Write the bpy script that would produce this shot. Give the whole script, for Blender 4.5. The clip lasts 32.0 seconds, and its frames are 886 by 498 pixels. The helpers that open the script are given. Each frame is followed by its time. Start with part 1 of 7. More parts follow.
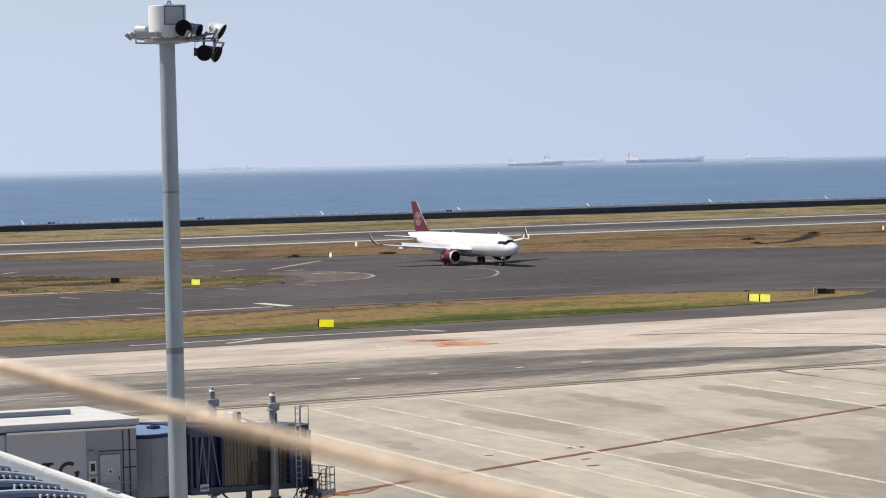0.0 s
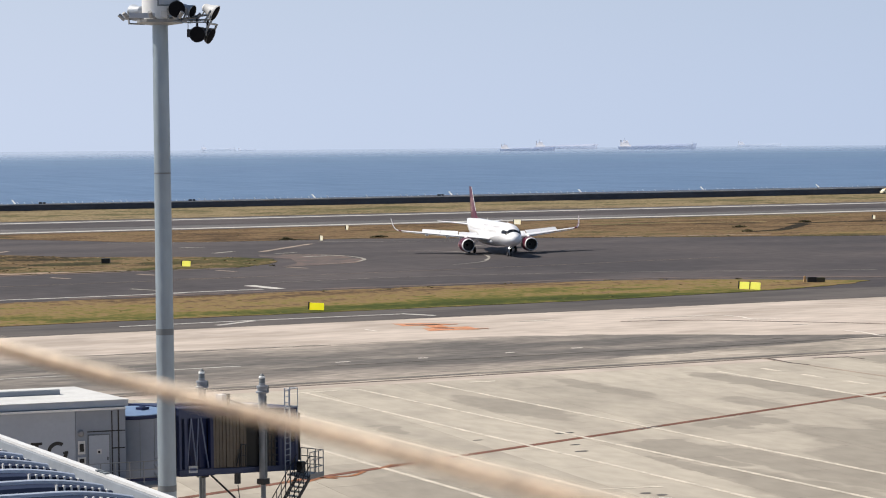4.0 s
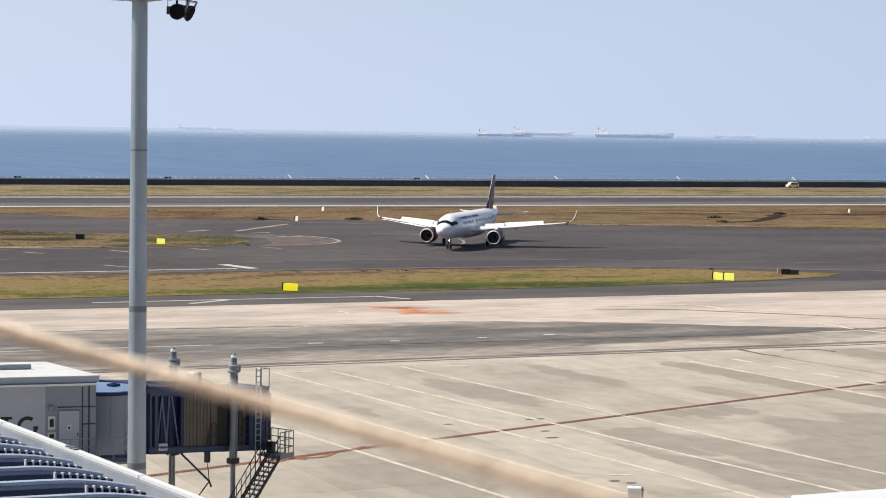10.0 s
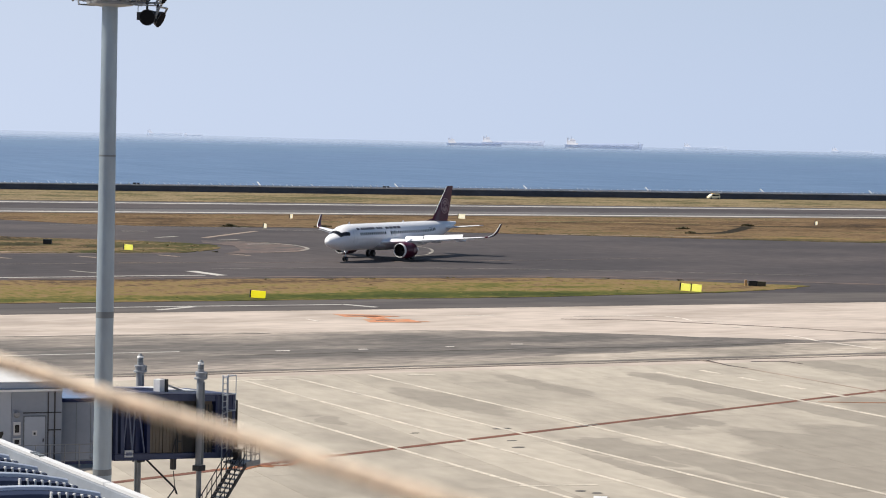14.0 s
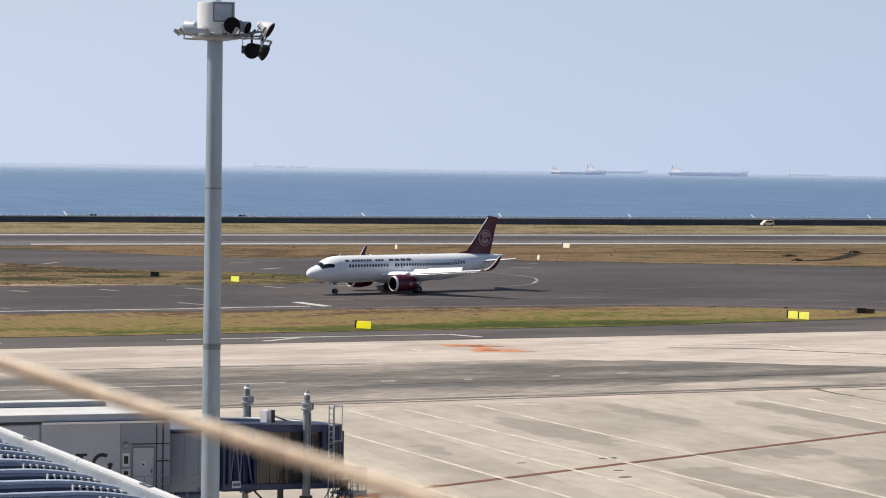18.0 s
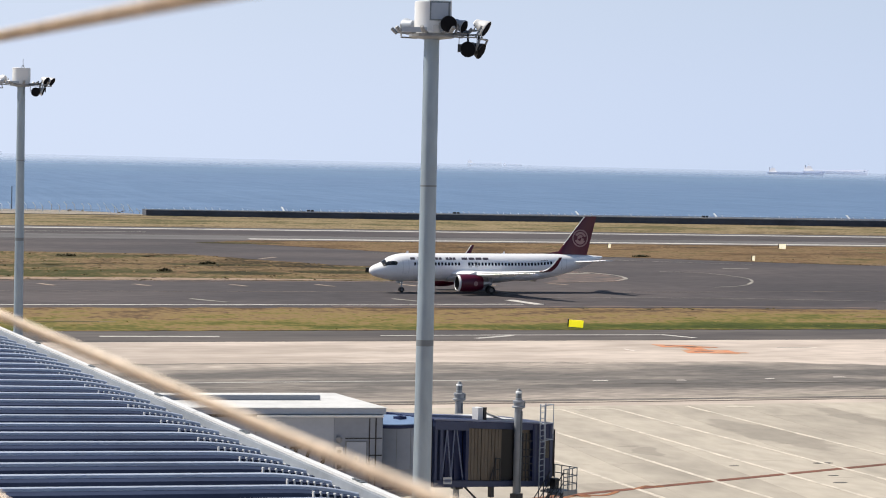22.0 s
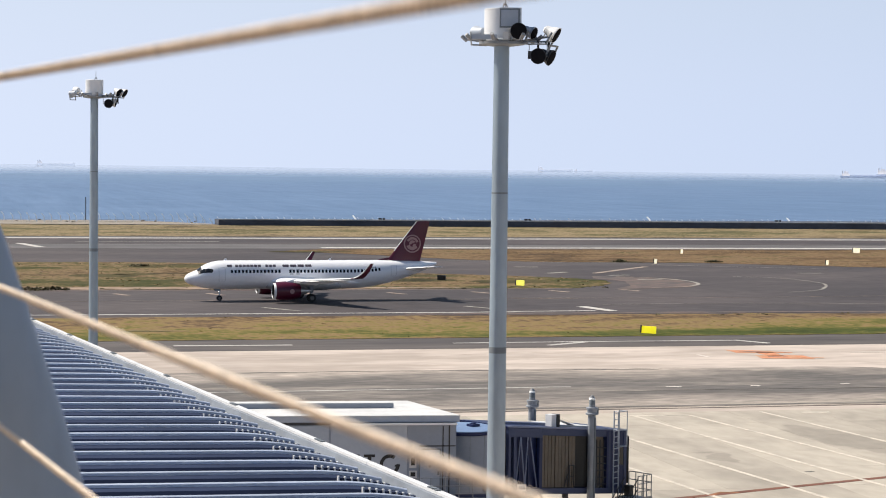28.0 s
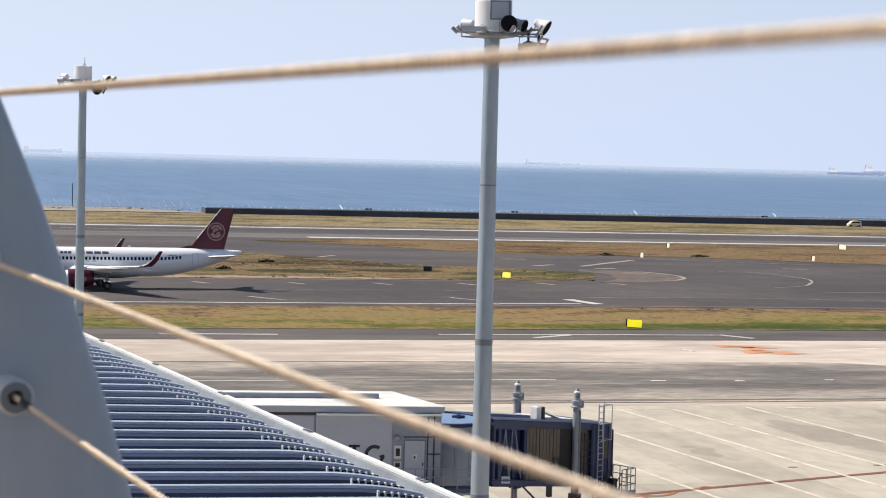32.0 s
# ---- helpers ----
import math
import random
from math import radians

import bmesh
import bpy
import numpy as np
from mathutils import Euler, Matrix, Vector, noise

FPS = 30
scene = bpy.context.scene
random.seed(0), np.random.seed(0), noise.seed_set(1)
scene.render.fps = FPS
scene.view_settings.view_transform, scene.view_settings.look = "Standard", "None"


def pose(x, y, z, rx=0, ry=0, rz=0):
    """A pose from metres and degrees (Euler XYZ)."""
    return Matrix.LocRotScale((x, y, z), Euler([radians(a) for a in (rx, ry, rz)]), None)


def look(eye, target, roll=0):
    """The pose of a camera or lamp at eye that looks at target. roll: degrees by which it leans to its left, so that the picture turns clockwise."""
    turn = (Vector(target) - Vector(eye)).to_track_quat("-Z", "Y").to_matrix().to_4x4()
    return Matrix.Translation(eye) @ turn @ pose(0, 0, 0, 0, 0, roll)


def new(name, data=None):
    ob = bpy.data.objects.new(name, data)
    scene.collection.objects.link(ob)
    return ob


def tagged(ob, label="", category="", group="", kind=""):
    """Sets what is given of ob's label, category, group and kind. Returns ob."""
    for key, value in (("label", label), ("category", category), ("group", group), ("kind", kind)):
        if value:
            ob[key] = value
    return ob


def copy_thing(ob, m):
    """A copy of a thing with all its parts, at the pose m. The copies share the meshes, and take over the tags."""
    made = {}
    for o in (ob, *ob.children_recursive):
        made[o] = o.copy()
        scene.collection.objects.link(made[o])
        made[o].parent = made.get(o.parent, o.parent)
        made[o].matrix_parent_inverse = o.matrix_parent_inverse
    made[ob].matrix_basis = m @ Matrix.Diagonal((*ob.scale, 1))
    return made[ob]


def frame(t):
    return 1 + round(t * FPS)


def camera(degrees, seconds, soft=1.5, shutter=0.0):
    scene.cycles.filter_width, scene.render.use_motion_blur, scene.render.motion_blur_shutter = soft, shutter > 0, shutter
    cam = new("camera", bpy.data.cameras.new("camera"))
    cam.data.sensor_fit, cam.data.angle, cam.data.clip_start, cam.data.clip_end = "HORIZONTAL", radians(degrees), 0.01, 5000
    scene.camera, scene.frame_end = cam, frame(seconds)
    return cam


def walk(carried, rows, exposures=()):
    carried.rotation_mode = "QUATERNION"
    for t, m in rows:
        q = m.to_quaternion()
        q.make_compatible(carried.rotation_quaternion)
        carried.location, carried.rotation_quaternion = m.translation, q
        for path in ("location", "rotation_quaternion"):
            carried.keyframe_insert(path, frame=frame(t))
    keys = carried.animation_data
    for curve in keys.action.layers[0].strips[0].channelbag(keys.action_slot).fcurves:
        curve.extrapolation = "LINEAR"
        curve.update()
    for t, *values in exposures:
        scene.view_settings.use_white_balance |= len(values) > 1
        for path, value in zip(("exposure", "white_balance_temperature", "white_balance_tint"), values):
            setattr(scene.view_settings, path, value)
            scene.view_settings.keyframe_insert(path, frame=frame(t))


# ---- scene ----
# The camera is hand-held against a wire fence on the observation deck, and pans.
EYE = Vector((0, 0, 20.7))
cam = camera(24.874, 32.0, soft=1.05)
cam.data.dof.use_dof, cam.data.dof.focus_distance, cam.data.dof.aperture_fstop = True, 300, 22
PATH = [
    (0, pose(0.0742, 0.0104, 20.6600, 87.304, 1.099, -23.346)),
    (0.5, pose(0.0742, 0.0104, 20.6602, 87.236, 1.026, -23.374)),
    (1, pose(0.0742, 0.0104, 20.6604, 87.213, 0.981, -23.386)),
    (1.5, pose(0.0742, 0.0104, 20.6606, 87.204, 0.863, -23.402)),
    (2, pose(0.0742, 0.0104, 20.6607, 87.226, 0.767, -23.424)),
    (2.5, pose(0.0742, 0.0104, 20.6618, 87.244, 0.675, -23.495)),
    (3, pose(0.0742, 0.0104, 20.6633, 87.217, 0.659, -23.595)),
    (3.5, pose(0.0742, 0.0104, 20.6613, 87.074, 0.513, -23.656)),
    (5.5, pose(0.0742, 0.0104, 20.6582, 86.404, 0.273, -22.792)),
    (6, pose(0.0742, 0.0104, 20.6580, 86.456, 0.158, -22.403)),
    (6.5, pose(0.0742, 0.0104, 20.6597, 86.489, 0.003, -22.119)),
    (7, pose(0.0742, 0.0104, 20.6614, 86.484, -0.265, -21.969)),
    (7.5, pose(0.0742, 0.0104, 20.6631, 86.469, -0.550, -22.047)),
    (8, pose(0.0743, 0.0104, 20.6652, 86.466, -0.683, -22.331)),
    (8.5, pose(0.0742, 0.0104, 20.6641, 86.465, -0.770, -22.787)),
    (9, pose(0.0742, 0.0104, 20.6629, 86.459, -0.798, -23.309)),
    (9.5, pose(0.0742, 0.0104, 20.6609, 86.440, -0.828, -23.826)),
    (10, pose(0.0742, 0.0104, 20.6593, 86.397, -0.942, -24.201)),
    (10.5, pose(0.0742, 0.0104, 20.6589, 86.372, -1.173, -24.448)),
    (11, pose(0.0742, 0.0104, 20.6593, 86.388, -1.322, -24.585)),
    (11.5, pose(0.0742, 0.0104, 20.6616, 86.411, -1.420, -24.738)),
    (12, pose(0.0742, 0.0104, 20.6636, 86.434, -1.372, -24.934)),
    (12.5, pose(0.0742, 0.0104, 20.6636, 86.461, -1.374, -25.178)),
    (13, pose(0.0742, 0.0104, 20.6633, 86.494, -1.403, -25.334)),
    (13.5, pose(0.0742, 0.0104, 20.6644, 86.569, -1.441, -25.297)),
    (14, pose(0.0742, 0.0104, 20.6646, 86.664, -1.528, -25.067)),
    (14.5, pose(0.0742, 0.0104, 20.6652, 86.778, -1.476, -24.733)),
    (16.5, pose(0.0742, 0.0104, 20.6618, 87.152, -1.010, -23.497)),
    (17, pose(0.0742, 0.0104, 20.6611, 87.218, -0.938, -23.081)),
    (17.5, pose(0.0742, 0.0104, 20.6634, 87.311, -0.924, -22.616)),
    (18, pose(0.0742, 0.0104, 20.6657, 87.448, -0.913, -22.116)),
    (18.5, pose(0.0742, 0.0104, 20.6681, 87.596, -0.843, -21.470)),
    (19, pose(0.0742, 0.0104, 20.6712, 87.702, -0.797, -20.611)),
    (19.5, pose(0.0728, 0.0102, 20.6763, 87.741, -0.832, -19.600)),
    (20, pose(0.0714, 0.0100, 20.6815, 87.720, -0.882, -18.441)),
    (20.5, pose(0.0704, 0.0099, 20.6862, 87.625, -1.119, -17.465)),
    (21, pose(0.0710, 0.0100, 20.6876, 87.519, -1.254, -16.771)),
    (21.5, pose(0.0716, 0.0101, 20.6860, 87.403, -1.381, -16.294)),
    (22, pose(0.0722, 0.0101, 20.6841, 87.279, -1.320, -16.010)),
    (22.5, pose(0.0720, 0.0101, 20.6848, 87.200, -1.318, -15.899)),
    (23, pose(0.0718, 0.0101, 20.6858, 87.175, -1.215, -15.940)),
    (23.5, pose(0.0721, 0.0101, 20.6861, 87.164, -1.291, -16.096)),
    (24, pose(0.0724, 0.0102, 20.6856, 87.166, -1.322, -16.262)),
    (24.5, pose(0.0727, 0.0102, 20.6852, 87.149, -1.315, -16.285)),
    (25, pose(0.0695, 0.0098, 20.6854, 87.138, -1.330, -16.146)),
    (25.5, pose(0.0662, 0.0093, 20.6856, 87.152, -1.289, -15.818)),
    (26, pose(0.0630, 0.0088, 20.6859, 87.237, -1.095, -15.363)),
    (26.5, pose(0.0607, 0.0085, 20.6864, 87.339, -0.887, -14.857)),
    (28.5, pose(0.0518, 0.0073, 20.6886, 87.459, -0.769, -13.909)),
    (29, pose(0.0495, 0.0070, 20.6903, 87.419, -0.927, -13.948)),
    (29.3, pose(0.0485, 0.0068, 20.6934, 87.406, -1.058, -13.958)),
    (29.5, pose(0.0358, 0.0050, 20.6983, 87.401, -1.141, -13.971)),
    (29.7, pose(0.0256, 0.0036, 20.7024, 87.398, -1.190, -14.003)),
    (30, pose(0.0138, 0.0019, 20.7076, 87.393, -1.252, -14.059)),
    (30.5, pose(0.0089, 0.0013, 20.7007, 87.354, -1.364, -14.084)),
    (31, pose(0.0059, 0.0008, 20.7005, 87.274, -1.455, -14.190)),
    (31.5, pose(0.0030, 0.0004, 20.7002, 87.221, -1.475, -14.272)),
    (32, pose(0.0000, 0.0000, 20.7000, 87.205, -1.497, -14.351)),
]
walk(cam, PATH, [(0, 0.33, 6500, 10), (3, 0.32, 6500, 10), (6, 0.42, 6500, 10), (12, 0.42, 6500, 10), (17, 0.35, 6500, 10), (19, 0.36, 6500, 10), (21, 0.46, 6500, 10), (26, 0.52, 6520, 10.5), (32, 0.56, 6540, 10.5)])

# ---- light ----
SUN_AZ, SUN_EL = -57, 50   # degrees right of the runway's normal, and up
sun_way = Vector((math.sin(radians(SUN_AZ)) * math.cos(radians(SUN_EL)), math.cos(radians(SUN_AZ)) * math.cos(radians(SUN_EL)), math.sin(radians(SUN_EL))))
world = bpy.data.worlds.new("sky")
scene.world = world
world.use_nodes = True
sky = world.node_tree.nodes.new("ShaderNodeTexSky")
sky.sky_type, sky.sun_disc = "NISHITA", False
sky.sun_elevation, sky.sun_rotation = radians(SUN_EL), radians(SUN_AZ)
sky.air_density, sky.dust_density, sky.ozone_density, sky.altitude = 1.2, 0.4, 2.0, 20
background = world.node_tree.nodes["Background"]
# sea haze: the sky pales evenly towards the horizon all round
wn, wl = world.node_tree.nodes, world.node_tree.links.new
way_up = wn.new("ShaderNodeSeparateXYZ")
wl(wn.new("ShaderNodeTexCoord").outputs["Generated"], way_up.inputs[0])
haze = wn.new("ShaderNodeMapRange")
haze.interpolation_type = "SMOOTHSTEP"
for k, v in (("From Min", 0.0), ("From Max", 0.34), ("To Min", 1.0), ("To Max", 0.0)):
    haze.inputs[k].default_value = v
wl(way_up.outputs[2], haze.inputs["Value"])
tint = wn.new("ShaderNodeValToRGB")
for e, pos, col in zip((tint.color_ramp.elements[0], tint.color_ramp.elements[1], tint.color_ramp.elements.new(0.06)), (0.0, 0.2, 0.06), ((0.56, 0.68, 0.905, 1), (0.385, 0.565, 0.895, 1), (0.545, 0.668, 0.905, 1))):
    e.position, e.color = pos, col
wl(way_up.outputs[2], tint.inputs[0])
lift = wn.new("ShaderNodeVectorMath")
lift.operation = "SCALE"
lift.inputs["Scale"].default_value = 4.36
# the haze is whiter and a little brighter towards the sun
toward = wn.new("ShaderNodeVectorMath")
toward.operation = "DOT_PRODUCT"
wl(way_up.inputs[0].links[0].from_socket, toward.inputs[0])
toward.inputs[1].default_value = (math.sin(radians(SUN_AZ)), math.cos(radians(SUN_AZ)), 0)
near_sun = wn.new("ShaderNodeMapRange")
for k, v in (("From Min", -0.35), ("From Max", 0.75), ("To Min", 0.0), ("To Max", 0.9)):
    near_sun.inputs[k].default_value = v
wl(toward.outputs["Value"], near_sun.inputs["Value"])
warm = wn.new("ShaderNodeMix")
warm.data_type = "RGBA"
warm.inputs["B"].default_value = (0.81, 0.90, 1.09, 1)
wl(near_sun.outputs[0], warm.inputs["Factor"])
wl(tint.outputs[0], warm.inputs["A"])
wl(warm.outputs["Result"], lift.inputs[0])
mix = wn.new("ShaderNodeMix")
mix.data_type = "RGBA"
wl(haze.outputs[0], mix.inputs["Factor"])
dim = wn.new("ShaderNodeVectorMath")
dim.operation = "SCALE"
dim.inputs["Scale"].default_value = 0.40
wl(sky.outputs[0], dim.inputs[0])
wl(dim.outputs[0], mix.inputs["A"])
wl(lift.outputs[0], mix.inputs["B"])
wl(mix.outputs["Result"], background.inputs[0])
background.inputs[1].default_value = 0.15
sun = new("sun", bpy.data.lights.new("sun", "SUN"))
sun.data.energy, sun.data.angle, sun.data.color = 4.9, radians(0.53), (1.0, 0.93, 0.82)
sun.matrix_world = look(sun_way * 200, (0, 0, 0))


# ---- materials ----
def mat(name, base, rough=0.6, metal=0.0, vary=0.12, scale=3.0, fine=0.08, fine_scale=40.0, bump=0.15, tone=None, stretch=(1, 1, 1), tone_at=(0.45, 0.7), rnd=0.0, coat=0.0, spec=None, grad=None, wide=False, band=None, lanes=None, spots=()):
    """A surface with broad stains, fine grain and slight relief; tone: a second colour that comes in in patches."""
    m = bpy.data.materials.new(name)
    m.use_nodes = True
    nt = m.node_tree
    n, link = nt.nodes, nt.links.new
    bsdf = n["Principled BSDF"]
    co = n.new("ShaderNodeTexCoord")
    mp = n.new("ShaderNodeMapping")
    mp.inputs["Scale"].default_value = stretch
    where = n.new("ShaderNodeNewGeometry").outputs["Position"] if wide else co.outputs["Object"]
    link(where, mp.inputs["Vector"])
    broad = n.new("ShaderNodeTexNoise")
    broad.inputs["Scale"].default_value, broad.inputs["Detail"].default_value = scale, 6
    link(mp.outputs[0], broad.inputs["Vector"])
    grain = n.new("ShaderNodeTexNoise")
    grain.inputs["Scale"].default_value, grain.inputs["Detail"].default_value = fine_scale, 4
    link(mp.outputs[0], grain.inputs["Vector"])
    ramp = n.new("ShaderNodeValToRGB")
    ramp.color_ramp.elements[0].position, ramp.color_ramp.elements[1].position = tone_at
    ramp.color_ramp.elements[0].color = (*base, 1)
    ramp.color_ramp.elements[1].color = (*(tone or [c * (1 - vary) for c in base]), 1)
    fac = broad.outputs["Fac"]
    if grad:
        # drier with distance across the strip: (y where it begins, y where it ends, share)
        sep, gr, add = n.new("ShaderNodeSeparateXYZ"), n.new("ShaderNodeMapRange"), n.new("ShaderNodeMath")
        link(co.outputs["Object"], sep.inputs[0])
        for k, v in (("From Min", grad[0]), ("From Max", grad[1]), ("To Min", -grad[2]), ("To Max", grad[2])):
            gr.inputs[k].default_value = v
        link(sep.outputs[1], gr.inputs["Value"])
        link(fac, add.inputs[0])
        link(gr.outputs[0], add.inputs[1])
        fac = add.outputs[0]
    if lanes:
        # slabs weather one by one, alike along a lane: (scale, stretch, share)
        at_, lm, ln, shift, add = n.new("ShaderNodeObjectInfo"), n.new("ShaderNodeMapping"), n.new("ShaderNodeTexNoise"), n.new("ShaderNodeMath"), n.new("ShaderNodeMath")
        lm.inputs["Scale"].default_value = lanes[1]
        link(at_.outputs["Location"], lm.inputs["Vector"])
        ln.inputs["Scale"].default_value, ln.inputs["Detail"].default_value = lanes[0], 3
        link(lm.outputs[0], ln.inputs["Vector"])
        shift.operation, add.operation = "MULTIPLY_ADD", "MULTIPLY_ADD"
        shift.inputs[1].default_value, shift.inputs[2].default_value = lanes[2], 0.5 - 0.5 * (lanes[2] + 0.35)
        link(ln.outputs["Fac"], shift.inputs[0])
        link(fac, add.inputs[0])
        add.inputs[1].default_value = 0.35
        link(shift.outputs[0], add.inputs[2])
        fac = add.outputs[0]
    if spots:
        # stains with soft, uneven edges: (x, y, half length along the stands, half width, share)
        blur, far_off, off_ = n.new("ShaderNodeTexNoise"), n.new("ShaderNodeVectorMath"), n.new("ShaderNodeVectorMath")
        blur.inputs["Scale"].default_value, blur.inputs["Detail"].default_value = 0.35, 5
        link(where, blur.inputs["Vector"])
        far_off.operation = "MULTIPLY_ADD"
        link(blur.outputs["Color"], far_off.inputs[0])
        far_off.inputs[1].default_value, far_off.inputs[2].default_value = (2.4, 9, 0), (-1.2, -4.5, 0)
        link(where, off_.inputs[0])
        link(far_off.outputs[0], off_.inputs[1])
        for x, y, length, width, share in spots:
            sm, size_, edge_, add = n.new("ShaderNodeMapping"), n.new("ShaderNodeVectorMath"), n.new("ShaderNodeMapRange"), n.new("ShaderNodeMath")
            sm.vector_type = "TEXTURE"
            sm.inputs["Location"].default_value, sm.inputs["Rotation"].default_value, sm.inputs["Scale"].default_value = (x, y, 0), (0, 0, radians(6.6)), (width, length, 1000)
            link(off_.outputs[0], sm.inputs["Vector"])
            size_.operation, edge_.interpolation_type = "LENGTH", "SMOOTHSTEP"
            link(sm.outputs[0], size_.inputs[0])
            for k, v in (("From Min", 0.7), ("From Max", 1.15), ("To Min", share), ("To Max", 0.0)):
                edge_.inputs[k].default_value = v
            link(size_.outputs["Value"], edge_.inputs["Value"])
            link(fac, add.inputs[0])
            link(edge_.outputs[0], add.inputs[1])
            fac = add.outputs[0]
    if band:
        # worn off towards both edges of a lane: (its middle y, half its width, share)
        sep, off_, far_, add = n.new("ShaderNodeSeparateXYZ"), n.new("ShaderNodeMath"), n.new("ShaderNodeMapRange"), n.new("ShaderNodeMath")
        link(where, sep.inputs[0])
        off_.operation = "SUBTRACT"
        link(sep.outputs[1], off_.inputs[0])
        off_.inputs[1].default_value = band[0]
        size_ = n.new("ShaderNodeMath")
        size_.operation = "ABSOLUTE"
        link(off_.outputs[0], size_.inputs[0])
        for k, v in (("From Min", band[1] * 0.35), ("From Max", band[1]), ("To Min", -band[2] * 0.4), ("To Max", band[2])):
            far_.inputs[k].default_value = v
        link(size_.outputs[0], far_.inputs["Value"])
        link(fac, add.inputs[0])
        link(far_.outputs[0], add.inputs[1])
        fac = add.outputs[0]
    link(fac, ramp.inputs["Fac"])
    hsv = n.new("ShaderNodeHueSaturation")
    link(ramp.outputs[0], hsv.inputs["Color"])
    mr = n.new("ShaderNodeMapRange")
    mr.inputs["From Min"].default_value, mr.inputs["From Max"].default_value = 0.3, 0.7
    mr.inputs["To Min"].default_value, mr.inputs["To Max"].default_value = 1 - fine, 1 + fine
    link(grain.outputs["Fac"], mr.inputs["Value"])
    value = mr.outputs[0]
    if rnd:
        info = n.new("ShaderNodeObjectInfo")
        r2 = n.new("ShaderNodeMapRange")
        r2.inputs["To Min"].default_value, r2.inputs["To Max"].default_value = 1 - rnd, 1 + rnd
        link(info.outputs["Random"], r2.inputs["Value"])
        mul = n.new("ShaderNodeMath")
        mul.operation = "MULTIPLY"
        link(value, mul.inputs[0])
        link(r2.outputs[0], mul.inputs[1])
        value = mul.outputs[0]
    link(value, hsv.inputs["Value"])
    link(hsv.outputs[0], bsdf.inputs["Base Color"])
    bsdf.inputs["Roughness"].default_value, bsdf.inputs["Metallic"].default_value = rough, metal
    if coat:
        bsdf.inputs["Coat Weight"].default_value = coat
    if spec is not None:
        bsdf.inputs["Specular IOR Level"].default_value = spec
    if bump:
        bp = n.new("ShaderNodeBump")
        bp.inputs["Strength"].default_value, bp.inputs["Distance"].default_value = bump, 0.02
        link(grain.outputs["Fac"], bp.inputs["Height"])
        link(bp.outputs[0], bsdf.inputs["Normal"])
    return m


def glow(name, colour, strength):
    m = bpy.data.materials.new(name)
    m.use_nodes = True
    b = m.node_tree.nodes["Principled BSDF"]
    b.inputs["Base Color"].default_value = (*colour, 1)
    b.inputs["Emission Color"].default_value = (*colour, 1)
    b.inputs["Emission Strength"].default_value = strength
    return m


